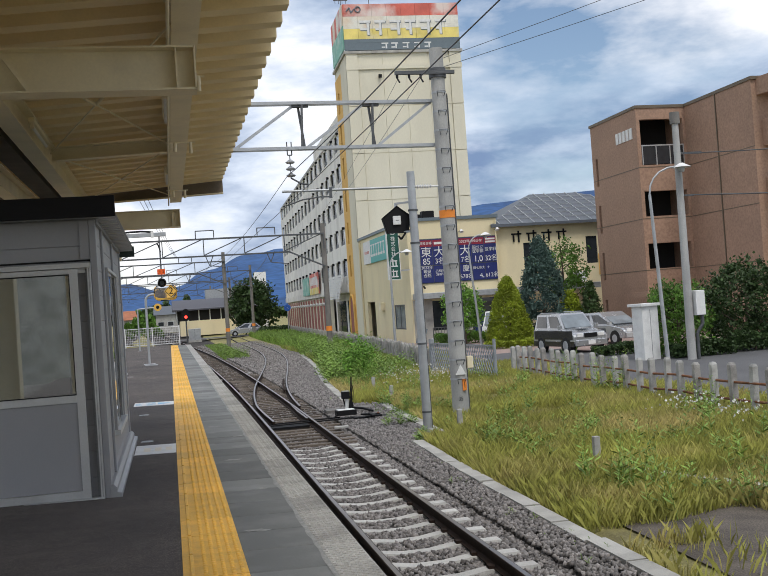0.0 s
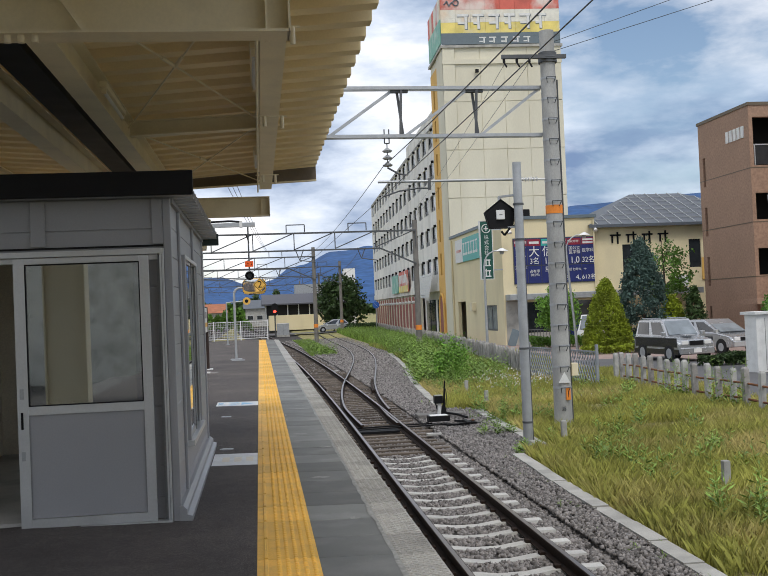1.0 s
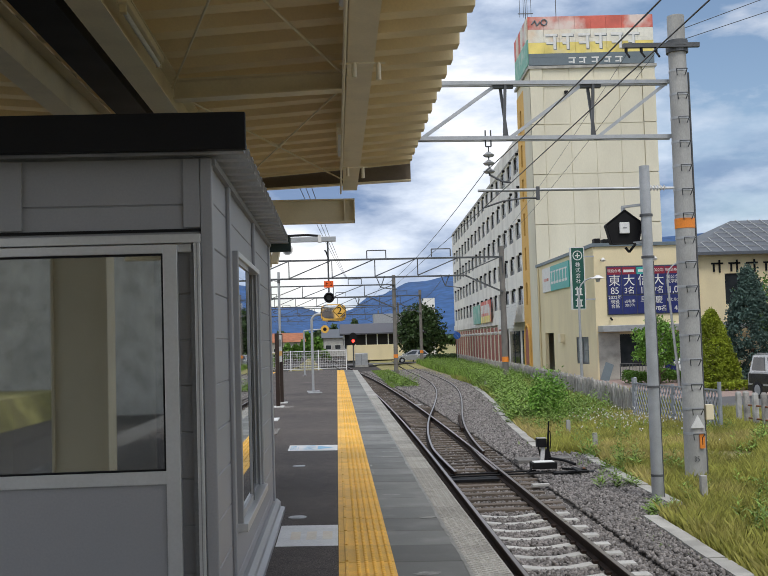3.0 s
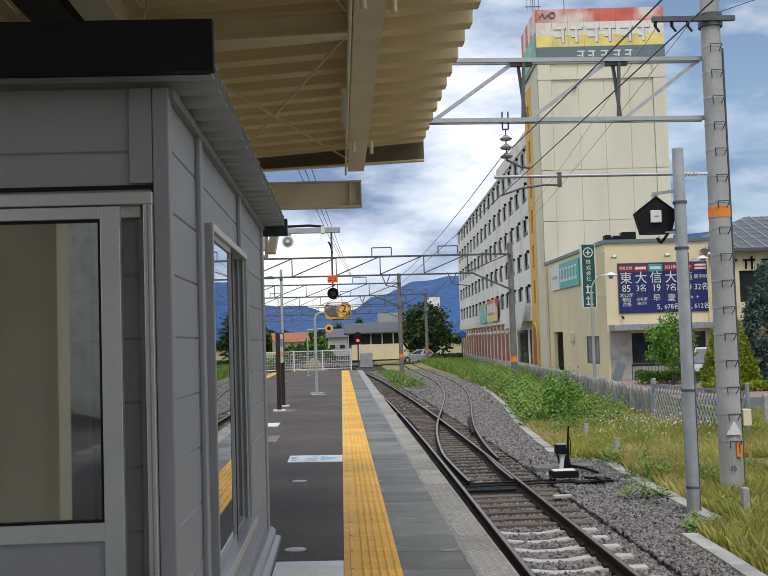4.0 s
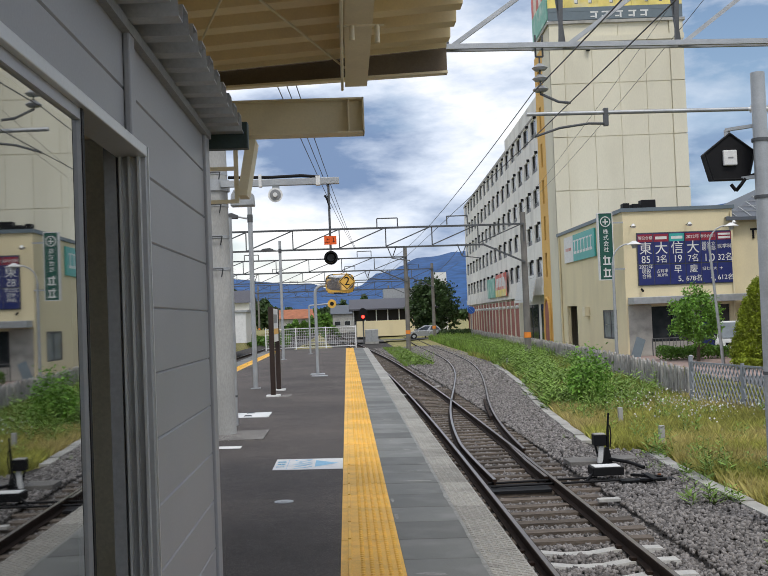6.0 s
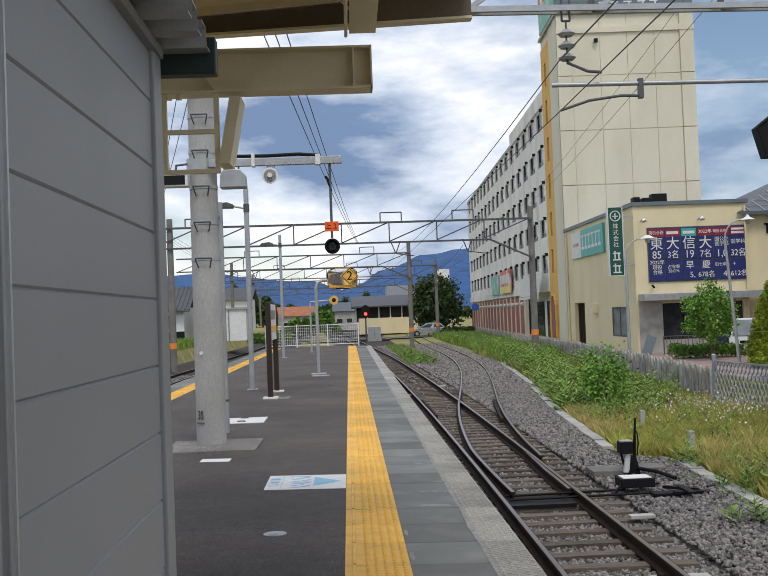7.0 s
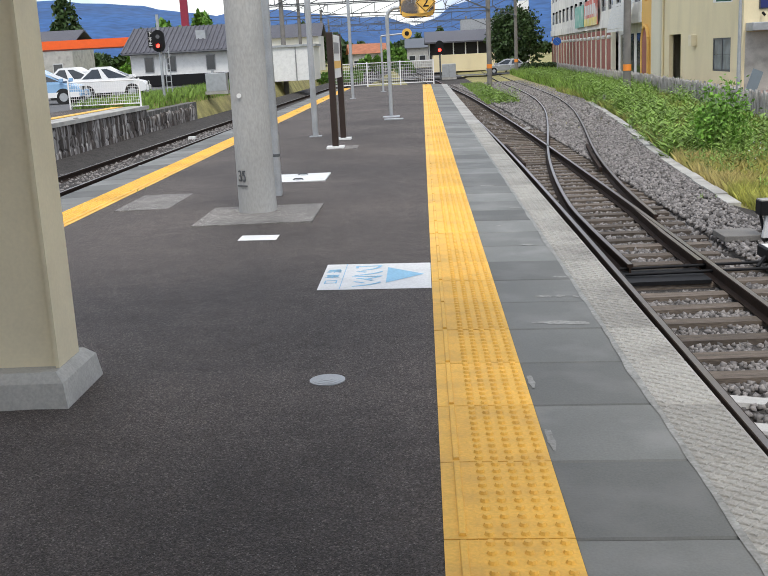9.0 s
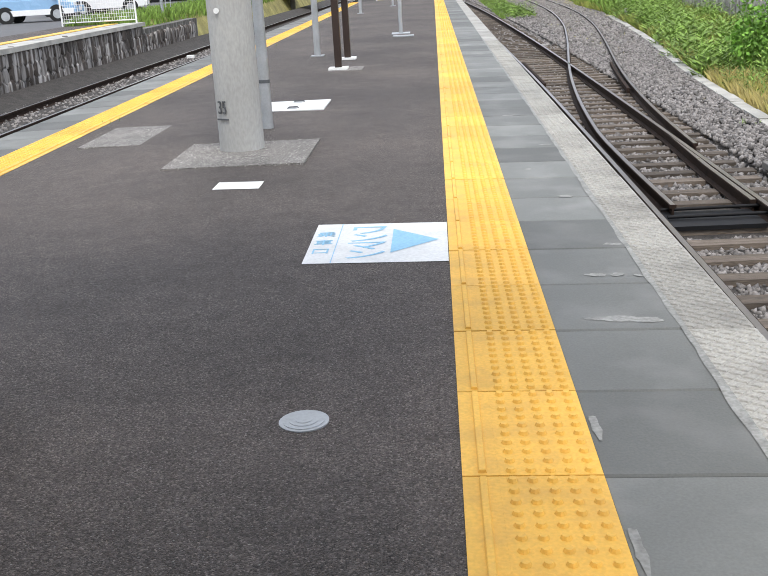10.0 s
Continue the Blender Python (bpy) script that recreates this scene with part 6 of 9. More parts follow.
for k in range(4):
    z = 7.95 - 2.75 * k
    part("floor_joint", M().box(BX - 0.012, BX, BY - 0.012, 55.3, z - 0.04, z + 0.0).box(BX, BX + 2.85, BY - 0.012, BY, z - 0.04, z).box(BX + 2.838, BX + 2.85, 42.99, BY - 0.012, z - 0.04, z), BROWN_FASCIA, br, "dark joint line")
    zb = 7.8 - 2.75 * k
    part("balcony_floor", M().box(BX + 0.3, BX + 2.85, BY + 0.3, BY + 2.2, zb - 0.05, zb + 0.15), CONC, br)
    bal = M()
    pts = [(BX + 3.3, 43.0)] + [(BX + 4.3 - 1.0 * math.cos(a), 42.4 - 0.9 * math.sin(a)) for a in [math.pi / 2 * j / 6 for j in range(7)]] + [(44, 41.5), (44, 43.0)]
    bal.prism(pts, "z", zb + 0.1, zb + 1.35)
    part("balcony", bal, BROWN_TILE, br, "rounded tiled balcony")
    part("balcony_window", M().box(BX + 3.9, BX + 5.7, 42.93, 43.0, zb + 1.3, zb + 2.6), PALE_GLASS, br)
    part("window_frame", M().box(BX + 3.8, BX + 3.9, 42.9, 43.0, zb + 0.3, zb + 2.7).box(BX + 3.9, BX + 5.8, 42.9, 43.0, zb + 2.6, zb + 2.7), ALU, br)
part("top_curve", M().prism([(BX + 3.1, 43.0)] + [(BX + 4.3 - 1.1 * math.cos(a), 42.4 - 0.9 * math.sin(a)) for a in [math.pi / 2 * j / 6 for j in range(7)]] + [(44, 41.5), (44, 43.0)], "z", BT - 0.75, BT + 0.1), BROWN_TILE, br)
rl = M()
for k in range(4):
    rl.box(BX + 0.25 + 0.8 * k, BX + 0.3 + 0.8 * k, BY + 0.02, BY + 0.08, 8.05, 9.1)
rl.box(BX + 0.2, BX + 2.7, BY + 0.02, BY + 0.08, 9.07, 9.13)
part("balcony_rail", rl, ALU, br)
for k in range(3):
    part("rail_panel", M().box(BX + 0.31 + 0.8 * k, BX + 1.04 + 0.8 * k, BY + 0.04, BY + 0.06, 8.1, 9.05), DARK_GLASS, br)
for k in range(5):
    part("wall_mark", M().box(BX - 0.05, BX, 51.6 - 0.42 * k, 51.9 - 0.42 * k, 9.55, 10.15), WHITE_PAINT, br, "plain pale stroke in place of the name")
part("drip_edge", M().box(BX + 2.8, BX + 2.87, 46.2, 46.26, GZ, BT), BROWN_FASCIA, br)
part("entrance_slab", M().box(BX - 1.0, BX + 2.85, 47.5, BY, 1.05, 1.3), BROWN_TILE, br)
# ---- platform furniture ----
def post(name, label, category, x, y, h, r, material=STEEL, group=""):
    p = thing(name, label, category, (x, y, pz(x)), group=group)
    part("pole", M().cyl((0, 0, 0), (0, 0, h), r, n=14), material, p)
    part("base_plate", M().box(-0.11, 0.11, -0.11, 0.11, 0, 0.015), STEEL, p)
    return p


for x, y, h in ((-2.06, 31.95, 4.35), (-2.5, 49.4, 4.8)):
    l_ = post("platform_lamp", "grey steel platform lamp post with a flat dark head", "lamp post", x, y, h, 0.055, group="platform lamp posts")
    part("arm", M().cyl((0, 0, h - 0.42), (-0.3, -0.05, h - 0.36), 0.022, n=8), STEEL, l_)
    part("head", M().prism([(-0.78, -0.04), (-0.28, -0.05), (-0.26, 0.02), (-0.4, 0.08), (-0.7, 0.05)], "y", -0.15, 0.05), STEEL_DARK, l_, at=pose(0, 0, h - 0.36), bevel=0.01)
    part("collar", M().cyl((0, 0, h - 0.5), (0, 0, h - 0.32), 0.065, n=12), STEEL_DARK, l_)

ns = thing("station_sign", "white station name board between dark brown posts", "sign", (-1.46, 30.15, pz(-1.46)))
for yy in (-0.85, 0.85):
    part("post", M().box(-0.05, 0.05, yy - 0.06, yy + 0.06, 0, 1.83), BROWN_POST, ns, bevel=0.004)
    part("foot", M().box(-0.14, 0.14, yy - 0.14, yy + 0.14, 0.0, 0.03), WHITE_PAINT, ns)
part("board", M().box(-0.02, 0.03, -0.79, 0.79, 1.1, 1.8), WHITE_PAINT, ns, bevel=0.004)
part("stripe", M().box(0.03, 0.034, -0.79, 0.79, 1.26, 1.38), ORANGE_WALL, ns, "orange stripe")
part("name_bar", M().box(0.03, 0.034, -0.5, 0.5, 1.5, 1.68), ALU_DARK, ns)
solid("floor_patch", M().box(-1.8, -1.1, 29.0, 29.6, pz(-1.8) - 0.02, pz(-1.45) + 0.003), PATCH, "rough patch under the sign post", "patch", kind="structure")

mr = thing("platform_mirror", "convex platform mirror with black and yellow rim on bent post", "mirror", (-0.78, 37.3, pz(-0.78)))
part("post", M().path([(0, 0, 0), (0, 0, 2.3)] + [(0.22 - 0.22 * math.cos(a), 0, 2.3 + 0.22 * math.sin(a)) for a in [math.pi / 2 * k / 5 for k in range(6)]] + [(0.75, 0, 2.52)], 0.045, 10), STEEL, mr)
part("base", M().box(-0.2, 0.2, -0.3, 0.2, 0, 0.02), STEEL, mr)
part("base", M().box(-0.14, 0.3, -1.15, -0.85, 0.0, 0.02), STEEL, mr)
cx = M()
rings = []
for j in range(7):
    s_ = j / 6
    rings.append([(0.72 + 0.40 * s_ * math.copysign(abs(math.cos(a)) ** 0.5, math.cos(a)), -0.14 + 0.06 * s_ * s_ - 0.075 * s_ * math.copysign(abs(math.sin(a)) ** 0.5, math.sin(a)), 2.55 + 0.27 * s_ * math.copysign(abs(math.sin(a)) ** 0.5, math.sin(a))) for a in [2 * math.pi * k / 28 for k in range(28)]])
cx.loft(list(reversed(rings[1:])), caps=True)
MIRROR_FACE = mat("mirror_face", (0.85, 0.86, 0.86), 0.13, metal=1.0, var=0.02, grain=0.01, bump=0)
part("mirror_face", cx, MIRROR_FACE, mr)
rim = rings[-1]
for k in range(28):
    part("rim_segment", M().cyl(rim[k], rim[(k + 1) % 28], 0.016, n=6), YELLOW if (k // 2) % 2 else BLACK, mr)
part("back", M().box(0.36, 1.08, -0.06, 0.0, 2.31, 2.79), YELLOW, mr)
sp_ = thing("stop_marker", "yellow diamond stop marker with a black numeral", "sign", (0.14, 37.1, 2.62))
part("plate", M().prism([(0, -0.24), (0.24, 0), (0, 0.24), (-0.24, 0)], "y", -0.01, 0.01), YELLOW, sp_)
part("edge", M().path([(0, -0.012, -0.21), (0.21, -0.012, 0), (0, -0.012, 0.21), (-0.21, -0.012, 0), (0, -0.012, -0.21)], 0.008, 5), BLACK, sp_)
text("numeral", "2", 0.34, BLACK, sp_, pose(0, -0.014, 0, 90, 0, 0), 0.002)
part("bracket", M().box(-0.25, 0.0, 0.01, 0.03, -0.02, 0.02), STEEL, sp_)
sp2 = post("stop_marker", "small yellow round marker on a bent steel post", "sign", -1.6, 54.5, 2.2, 0.04)
part("arm", M().cyl((0, 0, 2.2), (0.9, 0, 2.25), 0.035, n=8), STEEL, sp2)
part("disc", M().cyl((1.05, -0.04, 2.25), (1.05, 0.0, 2.25), 0.2, n=18), YELLOW, sp2)
part("dot", M().cyl((1.05, -0.05, 2.25), (1.05, -0.04, 2.25), 0.09, n=14), BLACK, sp2)

# painted marks on the asphalt
mk = thing("floor_marking", "white painted queue panel with a light blue arrow", "marking", (0, 0, 0))


def flat(m, x0, x1, y0, y1, lift):
    return m.add([(x0, y0, pz(x0) + lift), (x1, y0, pz(x1) + lift), (x1, y1, pz(x1) + lift), (x0, y1, pz(x0) + lift)], [(0, 1, 2, 3)])


part("panel", flat(M(), -0.735, -0.004, 19.0, 19.8, 0.003), WHITE_PAINT, mk)
part("arrow", M().add([(-0.30, 19.17, pz(-0.3) + 0.005), (-0.05, 19.42, pz(-0.05) + 0.005), (-0.30, 19.66, pz(-0.3) + 0.005)], [(0, 1, 2)]), LIGHT_BLUE, mk, "light blue arrow head")
for k, ch in enumerate("ワンマン"):
    text("painted_letter", ch, 0.2, LIGHT_BLUE, mk, pose(-0.435, 19.64 - 0.165 * k, pz(-0.435) + 0.0045, 0, 0, 0), 0.0008, squeeze=1.25)
for k, ch in enumerate("乗車口"):
    text("painted_letter", ch, 0.11, LIGHT_BLUE, mk, pose(-0.665, 19.56 - 0.17 * k, pz(-0.665) + 0.0045, 0, 0, 0), 0.0008)
part("divider", flat(M(), -0.595, -0.59, 19.0, 19.8, 0.005), LIGHT_BLUE, mk)
for x0, x1, y0, y1, lab in ((-0.49, -0.004, 12.0, 12.9, "white painted queue panel, scuffed"), (-1.575, -1.257, 20.86, 21.10, "small cream painted patch")):
    m_ = thing("floor_marking", lab, "marking")
    part("panel", flat(M(), x0, x1, y0, y1, 0.003), WHITE_PAINT, m_)
    if y1 - y0 > 0.5:
        for k in range(3):
            part("stroke", flat(M(), x0 + 0.1 + 0.13 * k, x0 + 0.18 + 0.13 * k, y0 + 0.25, y1 - 0.3, 0.005), SIGN_PALE, m_, "faint worn stroke")
hatch = thing("access_cover", "pale painted steel access cover with two lift handles", "cover", (-1.56, 25.2, pz(-1.56)))
part("plate", M().box(-0.34, 0.34, -0.40, 0.40, -0.02, 0.008), WHITE_PAINT, hatch, bevel=0.003)
for hy in (-0.26, 0.26):
    part("lift_handle", M().path([(-0.06, hy, 0.006), (-0.045, hy + 0.03, 0.02), (0.045, hy + 0.03, 0.02), (0.06, hy, 0.006)], 0.008, 6), STEEL_DARK, hatch)
    part("handle_recess", M().cyl((0, hy, 0.0), (0, hy, 0.0095), 0.05, n=14), STEEL, hatch)
for cx_, cy_ in ((-0.50, 17.17), (-0.37, 13.33)):
    mh = thing("manhole_cover", "small round grey iron cover set in the asphalt", "manhole", (cx_, cy_, pz(cx_)), group="round covers in the asphalt")
    part("rim", M().cyl((0, 0, -0.02), (0, 0, 0.004), 0.082, n=28), STEEL, mh)
    for k, r in enumerate((0.068, 0.048, 0.028)):
        part("ring", M().cyl((0, 0, 0.0), (0, 0, 0.006 + 0.0015 * k), r, n=24), STEEL, mh)

# white end fence of the platform
def mesh_fence(name, label, a, b, h, z, cells):
    f_ = thing(name, label, "fence", (a[0], a[1], z), rz=math.degrees(math.atan2(b[1] - a[1], b[0] - a[0])))
    ln = math.hypot(b[0] - a[0], b[1] - a[1])
    n = max(1, round(ln / 1.9))
    for k in range(n + 1):
        part("post", M().cyl((ln * k / n, 0, 0), (ln * k / n, 0, h), 0.032, n=8), WHITE_STEEL, f_)
    for zz in (0.12, h - 0.06):
        part("rail", M().cyl((0, 0, zz), (ln, 0, zz), 0.022, n=6), WHITE_STEEL, f_)
    m = M()
    c = int(ln / cells)
    for k in range(c):
        m.box(ln * k / c, ln * k / c + 0.009, -0.005, 0.005, 0.12, h - 0.06)
    for k in range(1, 7):
        zz = 0.12 + (h - 0.18) * k / 7
        m.box(0, ln, -0.004, 0.004, zz - 0.005, zz + 0.005)
    w_ = part("wire_mesh", m, WHITE_STEEL, f_, "welded white mesh")
    tagged(w_, kind="stuff")
    return f_


mesh_fence("platform_fence", "white welded mesh fence across the platform end", (-4.3, 63.2), (0.55, 63.2), 1.2, 0.0, 0.10)
mesh_fence("platform_fence", "white welded mesh fence on the far platform", (-12.6, 49.0), (-10.05, 49.0), 1.0, 0.13, 0.08)

# ---- far platform and left side ----
fp_ = thing("far_platform", "old far platform with a dark stained retaining wall", "platform", kind="structure")
part("retaining_wall", M().box(-12.6, -9.93, -10, 49.2, -1.3, 0.02), CONC_DARK, fp_, "dark stained stone wall")
part("coping", M().box(-10.6, -9.82, -10, 49.2, 0.02, 0.14), CONC, fp_, "concrete edge coping")
part("deck", M().box(-12.6, -10.6, -10, 49.2, 0.02, 0.135), ASPHALT, fp_)
for k in range(30):
    part("tactile_tile", M().box(-11.1, -10.7, 49.0 - 0.6 * k - 0.598, 49.0 - 0.6 * k, 0.1, 0.15), YELLOW, fp_)
part("end_wall", M().box(-10.4, -9.95, 49.2, 57.5, -1.3, -0.1), CONC_DARK, fp_, "low crumbling stone wall")
sms = []
for k in range(4):
    a_ = 0.25 + 0.02 * k
    pts = [(a_ * math.cos(t_ + 0.3 * k) * (1 + 0.12 * math.sin(3 * t_ + k)), a_ * 0.92 * math.sin(t_ + 0.3 * k)) for t_ in [2 * math.pi * j / 6 for j in range(6)]]
    m = M()
    m.loft([[(-0.08, u, v) for u, v in pts], [(0.05, u, v) for u, v in pts], [(0.085, u * 0.72, v * 0.72) for u, v in pts]], smooth=False)
    me = m.mesh("stone")
    me.materials.append(STONE_WALL)
    sms.append(me)
for k in range(64):
    for r_ in range(3):
        yy = 27.5 + 0.46 * k + (0.23 if r_ % 2 else 0)
        if r_ < 2 or yy < 49:
            part("stone", sms[(k * 3 + r_ * 5) % 4], None, fp_, at=pose(-9.95 + rng.uniform(-0.02, 0.02), yy, -0.82 + 0.34 * r_ + rng.uniform(-0.03, 0.03), rng.uniform(-20, 20), 0, 0))
sig = thing("departure_signal", "black colour-light signal showing red on a steel mast", "signal", (-10.7, 55.0, 0.05))
part("mast", M().cyl((0, 0, 0), (0, 0, 3.5), 0.06, n=10), STEEL, sig)
part("head", M().prism([(0.26 * math.cos(a), 2.45 + 0.24 * math.sin(a) + (0.2 if math.sin(a) > 0 else -0.2)) for a in [2 * math.pi * k / 20 for k in range(20)]], "y", -0.18, -0.08), BLACK, sig, "black oval backboard")
part("red_lens", M().cyl((0, -0.20, 2.25), (0, -0.185, 2.25), 0.085, n=16), RED_LAMP, sig, "lit red lens")
part("dark_lens", M().cyl((0, -0.20, 2.62), (0, -0.185, 2.62), 0.085, n=16), DARK_GLASS, sig)
part("visor", M().cyl((0, -0.34, 2.27), (0, -0.19, 2.27), 0.10, 0.11, n=14, caps=False), BLACK, sig)
part("name_plate", M().box(-0.42, -0.22, -0.14, -0.12, 2.2, 2.85), BLACK, sig, "black plate lettered in white")
for k, ch in enumerate("下本出"):
    text("plate_lettering", ch, 0.19, WHITE_PAINT, sig, pose(-0.32, -0.142, 2.74 - 0.2 * k, 90, 0, 0), 0.001)
part("ladder", M().box(0.14, 0.17, -0.02, 0.02, 0.4, 2.2).box(0.34, 0.37, -0.02, 0.02, 0.4, 2.2), STEEL, sig)
for k in range(7):
    part("rung", M().box(0.17, 0.34, -0.015, 0.015, 0.55 + 0.24 * k, 0.575 + 0.24 * k), STEEL, sig)
sg2 = thing("starting_signal", "distant black colour-light signal showing red", "signal", (1.87, 118, -1.2))
part("mast", M().cyl((0, 0, 0), (0, 0, 3.9), 0.08, n=8), STEEL_DARK, sg2)
part("head", M().prism([(0.42 * math.cos(a), 3.2 + 0.45 * math.sin(a) + (0.25 if math.sin(a) > 0 else -0.25)) for a in [2 * math.pi * k / 18 for k in range(18)]], "y", -0.25, -0.1), BLACK, sg2)
part("red_lens", M().cyl((0, -0.30, 2.95), (0, -0.26, 2.95), 0.16, n=14), RED_LAMP, sg2, "lit red lens")
bx = thing("relay_cabinet", "grey steel relay cabinet on a concrete base", "cabinet", (2.75, 118.5, -1.2))
part("body", M().box(-0.7, 0.7, -0.4, 0.4, 0.2, 1.55), STEEL, bx, bevel=0.03)
part("base", M().box(-0.75, 0.75, -0.45, 0.45, 0, 0.2), CONC, bx)
part("door_gap", M().box(-0.012, 0.012, -0.405, -0.4, 0.25, 1.5), STEEL_DARK, bx)
bx2 = thing("relay_cabinet", "pale grey relay cabinet on the grassy bank", "cabinet", (-9.95, 62.5, 0.05))
part("body", M().box(-0.5, 0.5, -0.3, 0.3, 0.15, 1.0), STEEL, bx2, bevel=0.02)
part("base", M().box(-0.55, 0.55, -0.35, 0.35, 0, 0.15), CONC, bx2)
part("vent", M().cyl((-0.2, 0, 1.0), (-0.2, 0, 1.15), 0.07, n=10), STEEL, bx2)

hs = thing("railway_office", "white-walled house with a dark tiled gable roof", "building", (-16.35, 85.5, 0.15))
part("wall", M().box(-4.2, 4.2, 0, 7, 0, 2.55), WHITE_PAINT, hs)
part("plinth", M().box(-4.22, 4.22, -0.04, 0, 0, 0.75), BLACK, hs, "black base band")
rf = M()
rf.prism([(-0.6, 2.35), (3.5, 4.15), (7.6, 2.35), (7.6, 2.2), (3.5, 4.0), (-0.6, 2.2)], "x", -4.7, 4.7)
part("roof", rf, TILE_ROOF, hs)
for k in range(30):
    part("tile_course", M().beam((-4.7 + 9.4 * k / 29, -0.6, 2.38), (-4.7 + 9.4 * k / 29, 3.5, 4.18), 0.09, 0.05), TILE_ROOF, hs)
for xx in (-3.2, -1.6, 1.2, 2.8):
    part("window_frame", M().box(xx - 0.05, xx + 0.6, -0.05, 0, 0.95, 2.0), ALU_DARK, hs)
    part("window_pane", M().box(xx, xx + 0.55, -0.06, -0.05, 1.0, 1.95), DARK_GLASS, hs)
part("skylight", M().box(0.3, 1.0, 1.2, 1.9, 3.1, 3.75), STEEL, hs)
part("gutter", M().cyl((-4.7, -0.62, 2.25), (4.7, -0.62, 2.25), 0.06, n=6), STEEL_DARK, hs)
sh = thing("trackside_hut", "plain white steel hut with a flat roof", "hut", (-9.5, 86, 0.05))
part("wall", M().box(-1.6, 1.9, 0, 4, 0, 2.35), WHITE_PAINT, sh)
part("roof", M().box(-1.75, 2.05, -0.15, 4.15, 2.35, 2.5), STEEL, sh)
part("down_pipe", M().cyl((0.6, -0.05, 0), (0.6, -0.05, 2.3), 0.04, n=6), ALU_DARK, sh)


def far_house(x, y, w, d, h, rz, wall_mat, roof_mat, label, rise=1.6):
    o = thing("house", label, "house", (x, y, -0.9), rz=rz, group="far houses")
    part("wall", M().box(-w / 2, w / 2, 0, d, 0, h), wall_mat, o)
    part("roof", M().prism([(-0.5, h - 0.1), (d / 2, h + rise), (d + 0.5, h - 0.1), (d / 2, h + rise - 0.2)], "x", -w / 2 - 0.4, w / 2 + 0.4), roof_mat, o)
    for k in range(3):
        xx = -w / 2 + w * (k + 0.5) / 3
        wn2 = part("window", M().box(xx - 0.6, xx + 0.6, -0.05, 0, h * 0.35, h * 0.6), ALU, o)
        part("pane", M().box(xx - 0.52, xx + 0.52, -0.07, -0.05, h * 0.37, h * 0.58), DARK_GLASS, wn2)
    return o


RED_ROOF = mat("terracotta_tile_roof", (0.38, 0.15, 0.08), 0.8, var=0.2, scale=1.5)
far_house(-9.0, 190, 6, 7, 3.0, 8, CONC, RED_ROOF, "distant house with a terracotta roof")
far_house(-16, 140, 7, 7, 5.2, 0, WALL_WHITE, TILE_ROOF, "distant two-storey house with a dark roof")
far_house(-22, 120, 9, 7, 3.8, 5, WALL_WHITE, METAL_ROOF, "distant house with a grey roof")
far_house(-46, 132, 11, 8, 5.6, 0, CONC, TILE_ROOF, "distant weathered two-storey house")
far_house(-33, 150, 9, 8, 4.6, 0, WALL_WHITE, TILE_ROOF, "distant white house with a dark tiled roof")
far_house(0.2, 200, 5.5, 6, 3.6, 0, CONC, METAL_ROOF, "distant small grey house behind the wires")
gas = thing("filling_station", "filling station canopy in orange and white", "canopy", (-27.5, 98, 0.1))
part("canopy", M().box(-6, 4, 0, 6, 3.2, 3.9), ORANGE_SIGN, gas, "orange fascia")
part("white_band", M().box(-8.5, -6, 0, 6, 3.2, 3.9), WHITE_PAINT, gas)
for xx in (-5, 3):
    part("column", M().cyl((xx, 2, 0), (xx, 2, 3.2), 0.2, n=8), WHITE_PAINT, gas)
part("price_tower", M().box(7.9, 8.5, 0, 0.3, 0, 7.0), RED_SIGN, gas, "dark red sign tower")
wh = thing("warehouse", "long grey-roofed warehouse with a beige base wall", "building", (6.0, 150, -1.0))
part("base_wall", M().box(-4.5, 6.5, 0, 12, 0, 2.2), WALL_CREAM, wh)
# Solid near-black block paints the shade of the open storey.
part("upper_wall", M().box(-5, 8, 0.5, 12, 2.2, 4.0), VOID, wh, "near-black block painting the shade of an open upper storey")
part("roof", M().prism([(-0.6, 3.9), (7, 5.4), (13, 3.9), (13, 3.7), (7, 5.2), (-0.6, 3.7)], "x", -5.5, 8.6), TILE_ROOF, wh)
for k in range(9):
    part("upper_post", M().box(-5 + 1.6 * k, -4.85 + 1.6 * k, 0.42, 0.5, 2.2, 4.0), WHITE_PAINT, wh)
part("second_roof", M().box(0, 9, 14, 20, 5.4, 7.0), STEEL, wh)
stk = thing("white_tower", "small pale roof tower far behind the trees", "tower", (15.5, 172, -1))
part("body", M().box(-1.0, 1.0, 0, 2, 0, 9.6), WHITE_PAINT, stk)

